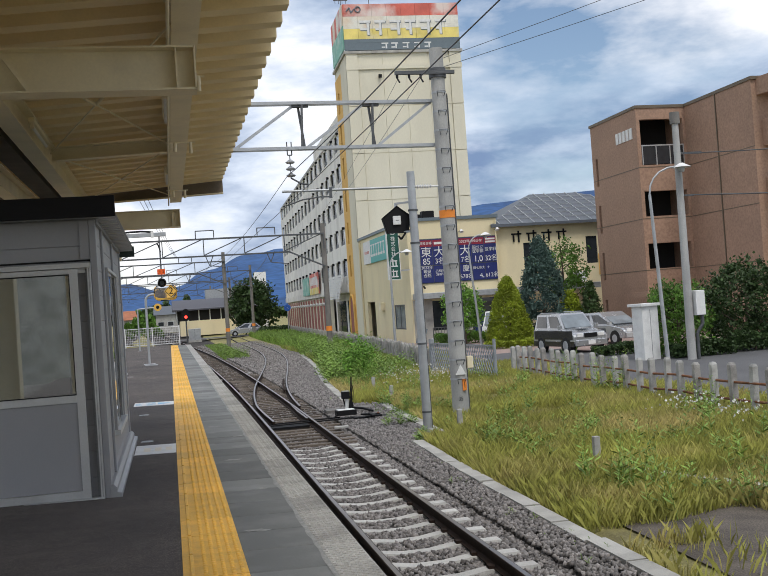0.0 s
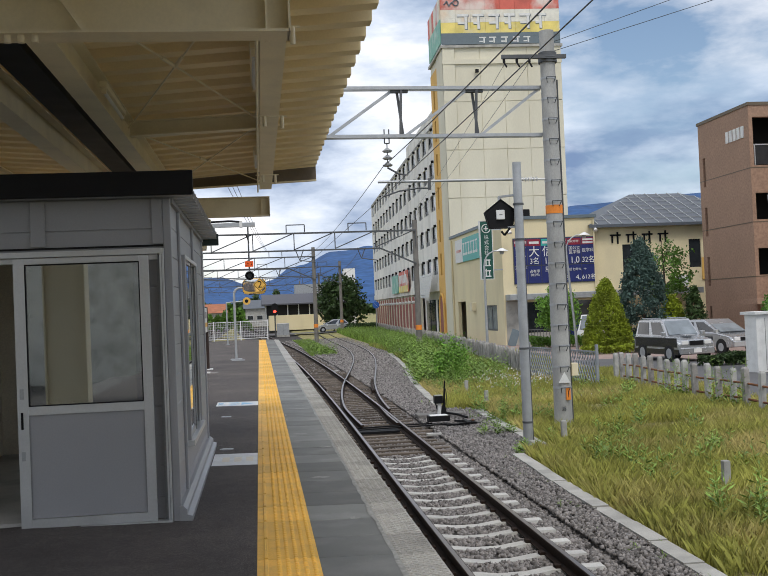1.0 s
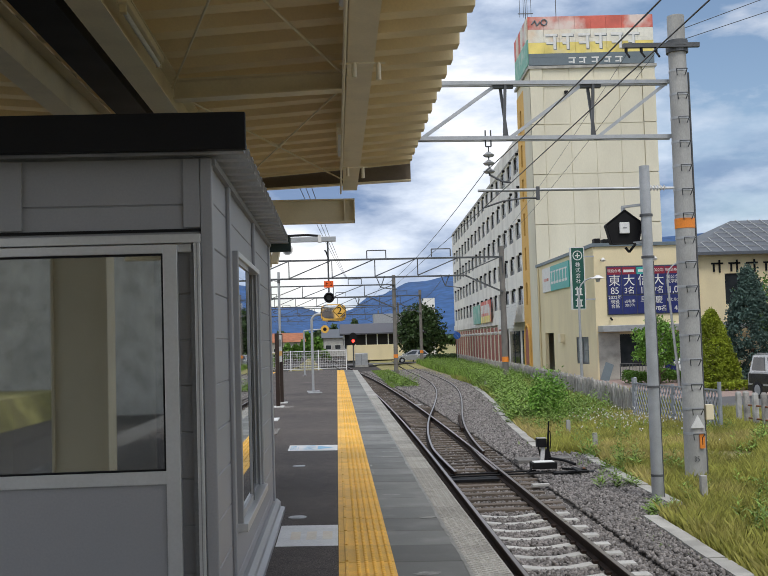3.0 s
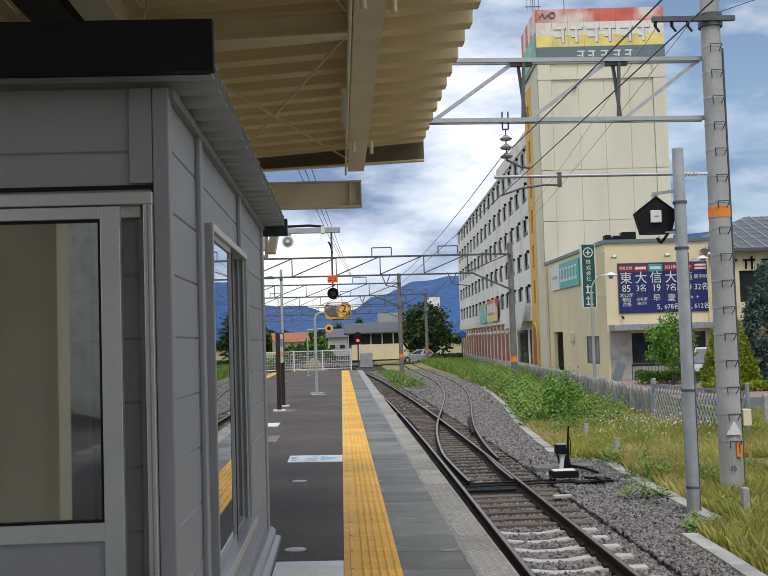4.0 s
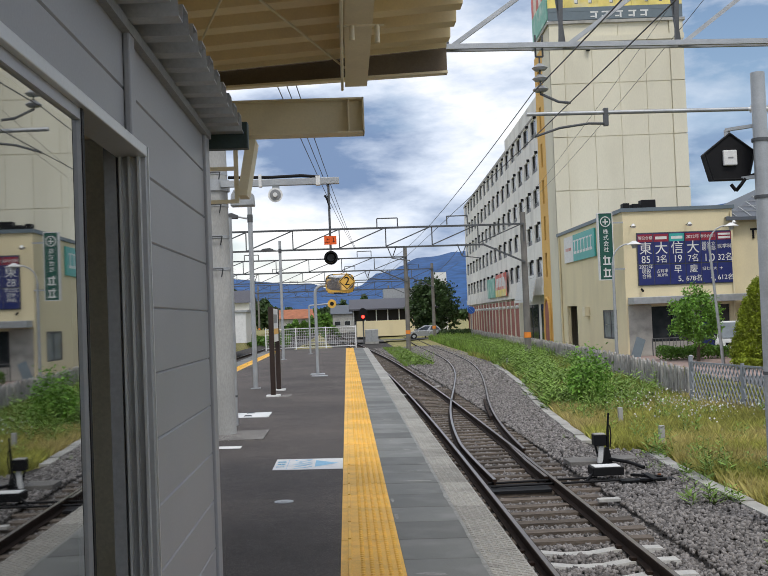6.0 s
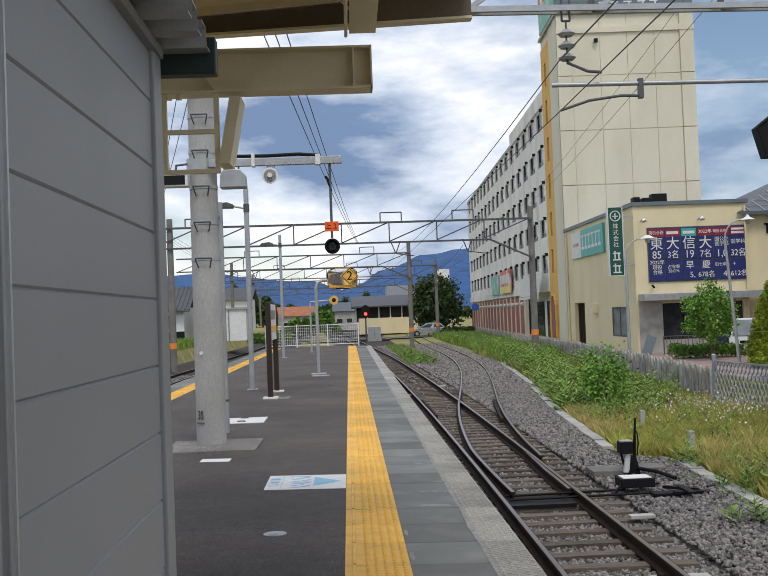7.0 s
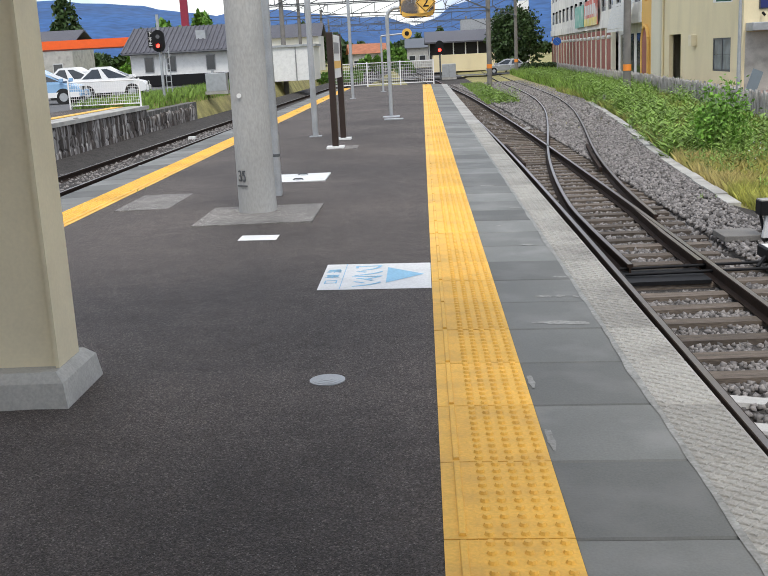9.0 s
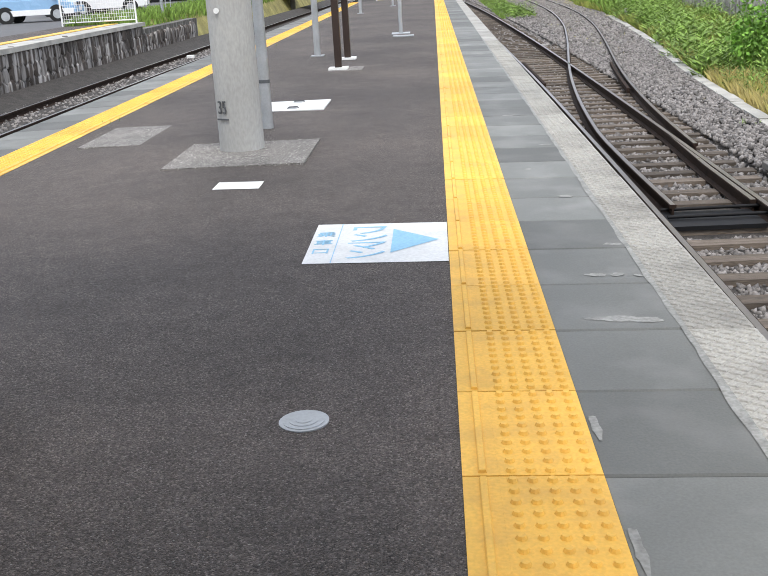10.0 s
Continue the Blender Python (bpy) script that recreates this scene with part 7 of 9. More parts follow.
# ---- fences on the right ----
RFENCE = [(10.62, 9), (10.62, 20), (10.6, 25), (11.0, 31.8)]
pf = thing("post_fence", "pale concrete post fence with two rusty rails", "fence")
pm = []
for wdt, tilt in ((0.062, 0.0), (0.058, 0.03), (0.064, -0.025)):
    m = M()
    m.loft([[(-wdt, -wdt, -0.2), (wdt, -wdt, -0.2), (wdt, wdt, -0.2), (-wdt, wdt, -0.2)], [(-wdt + tilt, -wdt, 0.98), (wdt + tilt, -wdt, 0.98), (wdt + tilt, wdt, 0.98), (-wdt + tilt, wdt, 0.98)],
            [(-wdt * 0.6 + tilt, -wdt * 0.6, 1.03), (wdt * 0.6 + tilt, -wdt * 0.6, 1.03), (wdt * 0.6 + tilt, wdt * 0.6, 1.03), (-wdt * 0.6 + tilt, wdt * 0.6, 1.03)]], smooth=False)
    me = m.mesh("post")
    me.materials.append(FENCE_PALE if tilt >= 0 else FENCE_OLD)
    pm.append(me)
y = 9.08
k = 0
while y < 31.4:
    part("post", pm[(k * 7 + k // 3) % 3], None, pf, at=pose(curve_at(RFENCE, y) + rng.uniform(-0.02, 0.02), y, -1.06 + rng.uniform(-0.05, 0.03), 0, 0, rng.uniform(-6, 6)))
    y += 0.66 + rng.uniform(-0.03, 0.03)
    k += 1
for zz in (-0.38, -0.72):
    part("rail", M().path([(curve_at(RFENCE, yy), yy, zz + 0.02 * math.sin(yy * 2)) for yy in np.arange(9, 31.8, 1.2)], 0.026, 6), RUST, pf, "rusty rail")

LF = [(9.70, 29.4), (9.02, 34.6)]
lf = thing("lattice_fence", "grey steel lattice gate panels between round posts", "fence", (9.70, 29.4, -1.05), rz=math.degrees(math.atan2(5.2, -0.68)))
ln = math.hypot(5.2, 0.68)
for xx, hh in ((0, 1.35), (ln * 0.5, 1.2), (ln, 1.3)):
    part("post", M().cyl((xx, 0, -0.1), (xx, 0, hh), 0.05, n=10), GATE_GREY, lf)
for zz in (0.08, 1.14):
    part("rail", M().box(0, ln, -0.02, 0.02, zz - 0.02, zz + 0.02), GATE_GREY, lf)
for sgn in (1, -1):
    for k in range(-4, 30):
        x0 = ln * k / 30
        a = (x0, 0.012 * sgn, 0.1 if sgn > 0 else 1.12)
        b = (x0 + 0.62, 0.012 * sgn, 1.12 if sgn > 0 else 0.1)
        t0 = max(0.0, (0 - a[0]) / 0.62)
        t1 = min(1.0, (ln - a[0]) / 0.62)
        if t1 > t0:
            va, vb = Vector(a), Vector(b)
            part("lattice_bar", M().beam(va.lerp(vb, t0), va.lerp(vb, t1), 0.006, 0.03, up=(0, 1, 0.001)), GATE_GREY, lf)

PFENCE = [(9.3, 36.0), (10.25, 47), (10.8, 55), (11.7, 71), (12.9, 100), (14.6, 128)]
kf = thing("picket_fence", "weathered grey picket fence of old concrete stakes along the line", "fence")
kms = []
for wv, hv in ((0.065, 0.86), (0.07, 0.92), (0.06, 0.82)):
    m = M().prism([(-wv, -0.15), (wv, -0.15), (wv, hv), (wv * 0.5, hv + 0.06), (-wv * 0.5, hv + 0.06), (-wv, hv)], "x", -0.03, 0.03)
    me = m.mesh("picket")
    me.materials.append(FENCE_OLD)
    kms.append(me)
y, k = 35.6, 0
while y < 126 and k < 330:
    part("picket", kms[k % 3], None, kf, at=pose(curve_at(PFENCE, y), y, -1.06 + rng.uniform(-0.03, 0.03), rng.uniform(-3, 3), rng.uniform(-2, 2), -5))
    y += 0.2 if y < 75 else 0.36
    k += 1
for zz in (-0.82, -0.45):
    part("rail", M().path([(curve_at(PFENCE, yy) + 0.05, yy, zz) for yy in np.arange(36, 127, 3.0)], 0.03, 5), FENCE_OLD, kf)
gp = thing("gate_post", "stout grey steel gate post", "post", (9.35, 35.5, -1.1))
part("shaft", M().cyl((0, 0, 0), (0, 0, 1.3), 0.055, n=12), STEEL, gp)
part("cap", M().cyl((0, 0, 1.3), (0, 0, 1.33), 0.06, 0.03, n=12), STEEL, gp)

# ---- kerb, stubs and hand points lever ----
kb = thing("trackside_kerb", "pale concrete cable trough lids edging the ballast", "kerb", kind="structure")
y = 2.0
while y < 61:
    if not (18.1 < y < 19.15 or 26.4 < y < 28.2):
        x, x2 = curve_at(KERB, y), curve_at(KERB, y + 0.95)
        part("lid", M().beam((x, y, -1.15), (x2, y + 0.97, -1.15), 0.22, 0.1), CONC, kb, at=pose(rng.uniform(-0.015, 0.015), 0, rng.uniform(-0.012, 0.008)))
    y += 1.0
kb2 = thing("trackside_kerb", "low concrete kerb crossing the dirt", "kerb", kind="structure")
for k in range(7):
    a, b = Vector((6.3, 13.6, -1.09)), Vector((8.2, 8.2, -1.03))
    part("lid", M().beam(a.lerp(b, k / 7 + 0.005), a.lerp(b, (k + 1) / 7), 0.16, 0.14), CONC, kb2)
for x, y in ((5.75, 19.9), (6.35, 14.4), (6.2, 31.2), (5.95, 27.4), (7.9, 58)):
    stub = thing("marker_stub", "short square concrete marker stub in the grass", "marker", (x, y, -1.18))
    part("stub", M().box(-0.05, 0.05, -0.05, 0.05, 0, 0.5), FENCE_PALE, stub, bevel=0.01)
lv = thing("points_lever", "black hand points lever with a small lamp box", "points lever", (4.526, 26.053, -1.16))
part("base_slab", M().box(-0.62, -0.10, 0.05, 0.62, -0.02, 0.06), OLD_POLE, lv, "mossy concrete base", bevel=0.01)
part("base_slab", M().box(0.16, 0.62, 0.25, 0.75, -0.02, 0.05), OLD_POLE, lv, "mossy concrete base", bevel=0.01)
part("stand", M().prism([(-0.15, 0.03), (-0.06, 0.03), (-0.03, 0.36), (-0.11, 0.38)], "y", -0.04, 0.04), WHITE_PAINT, lv, "pale lever stand", bevel=0.008)
part("lamp_box", M().box(-0.21, 0.0, -0.1, 0.12, 0.34, 0.53), BLACK, lv, bevel=0.012)
part("lamp_lid", M().box(-0.20, -0.01, -0.09, 0.11, 0.53, 0.545), CONC, lv)
part("rear_link", M().beam((-0.17, 0.03, 0.34), (-0.10, 0.03, 0.02), 0.035, 0.03), BLACK, lv)
part("lever", M().cyl((0.03, 0.0, 0.02), (0.05, -0.02, 0.62), 0.032, 0.024, n=8).cyl((0.05, -0.02, 0.62), (0.07, -0.03, 0.90), 0.021, 0.017, n=8), BLACK, lv)
part("catch", M().path([(0.08, -0.02, 0.30), (0.10, -0.03, 0.50), (0.09, -0.03, 0.66), (0.06, -0.03, 0.70)], 0.012, 6), BLACK, lv)
part("quadrant", M().prism([(-0.10, -0.02), (0.12, -0.02), (0.09, 0.12), (0.05, 0.30), (0.0, 0.30), (-0.05, 0.10)], "y", -0.05, 0.05), BLACK, lv)
part("pull_arm", M().path([(0.05, -0.02, 0.10), (0.30, -0.35, 0.08), (0.45, -0.75, 0.04)], 0.03, 8), BLACK, lv)
wb = thing("points_machine_box", "low black steel points machine box with a worn white top", "points box", (4.166, 24.591, -1.15))
part("box", M().box(-0.26, 0.24, -0.16, 0.20, 0.06, 0.19), BLACK, wb, bevel=0.012)
part("lid", M().box(-0.22, 0.20, -0.13, 0.17, 0.19, 0.20), WHITE_PAINT, wb, "scuffed white lid", bevel=0.004)
part("foot", M().beam((-0.25, -0.1, 0.1), (-0.38, -0.2, 0.0), 0.03, 0.03), BLACK, wb)
part("tie_plate", M().box(0.10, 0.95, -0.52, -0.30, 0.0, 0.03), BLACK, wb)
part("crank_arm", M().beam((0.35, -0.15, 0.06), (0.75, -0.48, 0.06), 0.07, 0.04), BLACK, wb)
part("bolt", M().cyl((0.72, -0.42, 0.03), (0.72, -0.42, 0.10), 0.03, n=8), RUST, wb)
rods_ = thing("points_rodding", "dark steel rodding from the lever to the blades", "rodding", (0, 0, -1.13))
for yy in (24.3, 24.62):
    part("rod", M().cyl((2.25, yy, -0.03), (4.0 + (0.9 if yy < 24.5 else 0), yy - 0.05, 0.0), 0.018, n=8), BLACK, rods_)
part("crank", M().box(4.55, 4.95, 24.0, 24.1, 0.0, 0.04).box(4.68, 4.78, 23.8, 24.4, 0.04, 0.07), BLACK, rods_)
part("slide_plate", M().box(2.24, 3.16, 24.0, 24.62, -0.1, -0.055), BLACK, rods_)

# ---- street furniture, vehicles ----
def street_lamp(x, y, h, lean, reach, label, z=-1.02):
    s = thing("street_lamp", label, "street lamp", (x, y, z))
    top = Vector((lean, 0, h))
    part("pole", M().cyl((0, 0, -0.1), top * 0.86, 0.075, 0.05, n=10), STEEL, s)
    arc = [top * 0.86] + [top * 0.86 + Vector((reach * t_ * t_, 0, (h * 0.14) * math.sin(t_ * math.pi / 2))) for t_ in (0.2, 0.4, 0.6, 0.8, 1.0)]
    part("arm", M().path(arc, 0.032, 8), STEEL, s)
    e_ = arc[-1]
    part("shade", M().cyl(e_ + Vector((0.1, 0, -0.05)), e_ + Vector((0.1, 0, 0.1)), 0.32, 0.06, n=16), WHITE_PAINT, s)
    part("bulb", M().cyl(e_ + Vector((0.1, 0, -0.2)), e_ + Vector((0.1, 0, -0.05)), 0.08, 0.12, n=12), STEEL, s)
    return s


street_lamp(16.3, 31.0, 6.6, -0.28, 1.15, "leaning grey steel street lamp with a flat shade")
street_lamp(16.2, 51.4, 6.0, -0.45, 0.9, "slim grey street lamp leaning by the shrubs")
street_lamp(10.95, 49.0, 5.2, 0.0, 0.8, "slim grey street lamp behind the picket fence")
up = concrete_pole("utility_pole", "grey concrete utility pole with a white meter box", (17.4, 31.4, -1.02), 8.1, 0.15, 0.11, rungs=(99, 99))
part("meter_box", M().box(0.16, 0.5, -0.25, 0.1, 1.5, 2.35), WHITE_PAINT, up, "white meter box", bevel=0.02)
part("conduit", M().path([(0.2, -0.1, 0), (0.2, -0.1, 0.9), (0.4, -0.15, 1.2), (0.4, -0.15, 1.5)], 0.06), STEEL_DARK, up)
part("transformer_cap", M().cyl((0, 0, 8.1), (0, 0, 8.5), 0.17, n=12), OLD_POLE, up)
part("bracket", M().box(-0.1, 0.9, -0.04, 0.04, 7.05, 7.12), STEEL_DARK, up)
part("bracket", M().box(-0.1, 0.5, -0.04, 0.04, 5.6, 5.66), STEEL_DARK, up)
wire("power_line", "black service cable from the utility pole", [(18.2, 31.4, 6.06), (33, 24, 6.3)], 0.02, sag=0.3)
wire("power_line", "black service cable with a splice", [(17.8, 31.4, 4.62), (33, 24, 4.5)], 0.024, sag=0.3)
hut = thing("storage_hut", "narrow white steel hut with a thin flat roof", "hut", (16.55, 33.1, -1.04), rz=14)
part("body", M().box(-0.36, 0.36, -0.35, 0.2, 0, 1.92), WHITE_PAINT, hut, bevel=0.01)
part("roof", M().box(-0.46, 0.46, -0.45, 0.3, 1.92, 2.02), WHITE_PAINT, hut, bevel=0.01)
part("door_gap", M().box(-0.01, 0.01, -0.356, -0.35, 0.08, 1.8), ALU_DARK, hut)


def car(name, label, loc, rz, L, W, H, hood, body_mat, low_mat, style):
    """A vehicle whose front points along local +x."""
    c = thing(name, label, "car", loc, rz=rz)
    hw = W / 2
    z0, zb = 0.28, H * (0.60 if style != "truck" else 0.5)
    # lower body
    if style == "truck":
        low = [(-L / 2, 0.45), (-L / 2, 0.75), (0.35 * L - 0.9, 0.75), (0.35 * L - 0.9, zb), (L / 2 - 0.05, zb), (L / 2, zb * 0.8), (L / 2, 0.3), (L / 2 - 0.1, 0.25), (-L / 2 + 0.1, 0.4)]
    else:
        low = [(-L / 2, z0 + 0.12), (-L / 2, zb - 0.05), (-L / 2 + 0.05, zb), (L / 2 - hood, zb), (L / 2 - 0.15, zb - 0.14), (L / 2, zb - 0.28), (L / 2, z0 + 0.1), (L / 2 - 0.08, z0), (-L / 2 + 0.08, z0)]
    m = M()
    rings = []
    for f_, inset in ((-1.0, 0.07), (-0.93, 0.0), (0.93, 0.0), (1.0, 0.07)):
        rings.append([(x * (1 - inset * 0.3), f_ * hw, zb * 0.5 + (z - zb * 0.5) * (1 - inset)) for x, z in low])
    m.loft(rings, smooth=False)
    part("body", m, body_mat, c, bevel=0.03)
    if low_mat is not body_mat:
        part("sill_band", M().box(-L / 2 + 0.02, L / 2 - 0.02, -hw - 0.015, hw + 0.015, z0, z0 + 0.22), low_mat, c)
    if style == "truck":
        cab = [(0.35 * L - 0.88, zb), (0.35 * L - 0.80, H), (L / 2 - 0.55, H), (L / 2 - 0.08, zb)]
    elif style == "suv":
        cab = [(-L / 2 + 0.05, zb), (-L / 2 + 0.15, H - 0.04), (-L / 2 + 0.3, H), (L / 2 - hood - 0.55, H), (L / 2 - hood, zb)]
    else:
        cab = [(-L / 2 + 0.35, zb), (-L / 2 + 0.95, H - 0.03), (-L / 2 + 1.3, H), (L / 2 - hood - 0.95, H), (L / 2 - hood + 0.1, zb)]
    m = M()
    m.loft([[(x, s * (hw - 0.06 - (0.13 if z > zb else 0)), z) for x, z in cab] for s in (-1, 1)], smooth=False)
    part("cabin", m, body_mat if style != "suv" else CAR_SILVER, c, bevel=0.03)
    # glass panels a little proud of the cabin
    xa, xb = cab[0][0], cab[-1][0]
    for s in (-1, 1):
        g_ = M()
        n_ = 2 if style != "truck" else 1
        for k in range(n_):
            u0, u1 = (k + 0.06) / n_, (k + 0.94) / n_
            lo_a, lo_b = xa + (xb - xa) * u0 + 0.08, xa + (xb - xa) * u1 - 0.08
            ta, tb = cab[1][0], cab[-2][0]
            hi_a, hi_b = ta + (tb - ta) * u0 + 0.04, ta + (tb - ta) * u1 - 0.04
            zl, zh = zb + 0.06, H - 0.11
            yl = lambda z: s * (hw - 0.055 - 0.13 * (z - zb) / (H - zb))
            q = [(lo_a, yl(zl), zl), (lo_b, yl(zl), zl), (hi_b, yl(zh), zh), (hi_a, yl(zh), zh)]
            part("side_window", M().add(q + [(p[0], p[1] + s * 0.01, p[2]) for p in q], [(0, 1, 2, 3), (7, 6, 5, 4), (0, 4, 5, 1), (1, 5, 6, 2), (2, 6, 7, 3), (3, 7, 4, 0)]), DARK_GLASS, c)
    fx0, fx1 = cab[-1][0], cab[-2][0]
    ws = [(fx0 - 0.02 + 0.02, -hw + 0.16, zb + 0.05), (fx0, hw - 0.16, zb + 0.05), (fx1 + 0.05, hw - 0.25, H - 0.08), (fx1 + 0.05, -hw + 0.25, H - 0.08)]
    part("windscreen", M().add(ws + [(p[0] + 0.02, p[1], p[2] + 0.012) for p in ws], [(0, 1, 2, 3), (7, 6, 5, 4), (0, 4, 5, 1), (1, 5, 6, 2), (2, 6, 7, 3), (3, 7, 4, 0)]), PALE_GLASS, c)
    for sx, sy in ((1, -1), (1, 1), (-1, -1), (-1, 1)):
        r = 0.33 if style == "suv" else 0.29
        wx = sx * (L / 2 - 0.7)
        wh_ = part("wheel", M().cyl((wx, sy * (hw - 0.18), r), (wx, sy * (hw + 0.02), r), r, n=20), TYRE, c)
        part("rim", M().cyl((wx, sy * (hw + 0.0), r), (wx, sy * (hw + 0.03), r), r * 0.62, n=16), STEEL, wh_)
        part("wheel_arch", M().cyl((wx, sy * (hw - 0.02), r + 0.02), (wx, sy * (hw + 0.008), r + 0.02), r * 1.22, n=20), low_mat if style == "suv" else TYRE, c)
    for s in (-1, 1):
        part("headlight", M().box(L / 2 - 0.06, L / 2 + 0.015, s * (hw - 0.3) - 0.15, s * (hw - 0.3) + 0.15, zb - 0.33, zb - 0.17), WHITE_PAINT, c, "clear headlight", bevel=0.02)
        part("mirror", M().box(cab[-1][0] - 0.1, cab[-1][0] + 0.06, s * (hw + 0.08) - 0.08, s * (hw + 0.08) + 0.08, zb + 0.02, zb + 0.18), body_mat, c, bevel=0.02)
    part("grille", M().box(L / 2 - 0.02, L / 2 + 0.012, -hw + 0.5, hw - 0.5, zb - 0.36, zb - 0.18), BLACK, c)
    part("bumper", M().box(L / 2 - 0.1, L / 2 + 0.07, -hw + 0.05, hw - 0.05, z0 + 0.02, z0 + 0.28), body_mat if style != "suv" else CAR_SILVER, c, bevel=0.03)
    part("number_plate", M().box(L / 2 + 0.07, L / 2 + 0.08, -0.17, 0.17, z0 + 0.08, z0 + 0.24), WHITE_PAINT, c)
    if style == "suv":
        for s in (-1, 1):
            part("roof_rail", M().cyl((-L / 2 + 0.4, s * (hw - 0.22), H + 0.04), (L / 2 - hood - 0.7, s * (hw - 0.22), H + 0.04), 0.02, n=6), STEEL, c)
        for s in (-1, 1):
            part("side_panel", M().box(-L / 2 + 0.12, L / 2 - 0.12, s * (hw + 0.004) - 0.008, s * (hw + 0.004) + 0.008, 0.58, zb - 0.06), CAR_BLACK, c, "black side panel")
        part("hood_scoop", M().box(L / 2 - hood + 0.15, L / 2 - hood + 0.5, -0.25, 0.25, zb, zb + 0.06), CAR_SILVER, c, bevel=0.02)
    if style == "truck":
        for s in (-1, 1):
            part("bed_side", M().box(-L / 2, 0.35 * L - 0.95, s * (hw - 0.03) - 0.02, s * (hw - 0.03) + 0.02, 0.75, 1.05), body_mat, c)
    return c


car("off_road_car", "two-tone silver and black off-road car parked on the forecourt", (17.0, 41.2, -1.02), -82, 3.5, 1.62, 1.68, 0.95, CAR_SILVER, CAR_BLACK, "suv")
car("estate_car", "silver estate car parked beside the hedge", (20.7, 45.2, -1.02), -76, 4.3, 1.7, 1.5, 1.0, CAR_SILVER, CAR_SILVER, "sedan")
car("small_truck", "white small truck parked in front of the office", (19.8, 59.2, -1.02), -120, 3.3, 1.45, 1.75, 0.3, CAR_WHITE, CAR_WHITE, "truck")
car("hatchback", "white hatchback parked beyond the far platform", (-15.0, 62, 0.11), 10, 3.5, 1.55, 1.5, 0.8, CAR_WHITE, CAR_WHITE, "suv2")
car("hatchback", "white hatchback parked at the station forecourt", (-17.2, 64, 0.11), 0, 3.5, 1.55, 1.55, 0.8, CAR_WHITE, CAR_WHITE, "suv2")
car("hatchback", "pale blue hatchback parked at the station forecourt", (-16.5, 57, 0.11), 5, 3.5, 1.55, 1.5, 0.8, mat("pale_blue_car_paint", (0.25, 0.42, 0.62), 0.25, var=0.02, bump=0), CAR_WHITE, "suv2")
car("estate_car", "silver car waiting at the far road", (9.2, 125.4, -1.0), 180, 4.3, 1.7, 1.5, 1.0, CAR_SILVER, CAR_SILVER, "sedan")
# ---- trees and shrubs ----
nrng = np.random.default_rng(11)


def leaf_mesh(name, centres, size, material, up=0.3, slim=0.55):
    """Small folded leaves, one quad each, turned at random round their centres."""
    n = len(centres)
    d = nrng.normal(size=(n, 3))
    d[:, 2] += up
    d /= np.linalg.norm(d, axis=1)[:, None]
    r = nrng.normal(size=(n, 3))
    s = np.cross(d, r)
    s /= np.linalg.norm(s, axis=1)[:, None]
    sz = size * nrng.uniform(0.6, 1.35, n)[:, None]
    c = np.asarray(centres)
    v = np.stack([c - d * sz, c + s * sz * slim, c + d * sz, c - s * sz * slim], 1).reshape(-1, 3)
    f = np.arange(4 * n).reshape(n, 4)
    return fast_mesh(name, v, f, material)


def clumped(n, clumps, spread, shape):
    """Points gathered round clump centres drawn from shape(k)."""
    cc = shape(clumps)
    idx = nrng.integers(0, clumps, n)
    return cc[idx] + nrng.normal(size=(n, 3)) * spread


def cone_shape(h, r, z0=0.15, power=0.8):
    def f(k):
        u = nrng.uniform(0, 1, k) ** 1.4
        rad = r * (1 - u) ** power * nrng.uniform(0.75, 1.0, k) * (0.75 + 0.25 * np.minimum(1, u * 8))
        a = nrng.uniform(0, 2 * np.pi, k)
        return np.stack([rad * np.cos(a), rad * np.sin(a), z0 + u * (h - z0)], 1)
    return f


def dome_shape(rx, rz, zc, lumps=5, fill=0.45):
    ph = nrng.uniform(0, 6.28, 4)

    def f(k):
        d = nrng.normal(size=(k, 3))
        d /= np.linalg.norm(d, axis=1)[:, None]
        a = np.arctan2(d[:, 1], d[:, 0])
        wob = 1 + 0.13 * np.sin(lumps * a + ph[0]) + 0.10 * np.sin(3 * d[:, 2] * 3 + ph[1] + 2 * a)
        rad = (1 - fill * nrng.uniform(0, 1, k) ** 2) * wob
        p = d * rad[:, None]
        return np.stack([p[:, 0] * rx, p[:, 1] * rx, zc + p[:, 2] * rz], 1)
    return f


def limbs(m, h, r, n, spread, z_from):
    m.cyl((0, 0, -0.1), (0.05, 0, h * 0.55), r, r * 0.6, n=10)
    m.cyl((0.05, 0, h * 0.55), (0.0, 0.04, h * 0.92), r * 0.6, r * 0.15, n=8)
    for k in range(n):
        a = 2.4 * k
        z = z_from + (h * 0.75 - z_from) * k / n
        e = Vector((math.cos(a) * spread, math.sin(a) * spread, z + spread * 0.7))
        m.cyl((0.03, 0, z), e * 0.55 + Vector((0, 0, z * 0.45)), r * 0.4, r * 0.25, n=6)
        m.cyl(e * 0.55 + Vector((0, 0, z * 0.45)), e, r * 0.25, r * 0.08, n=5)
    return m


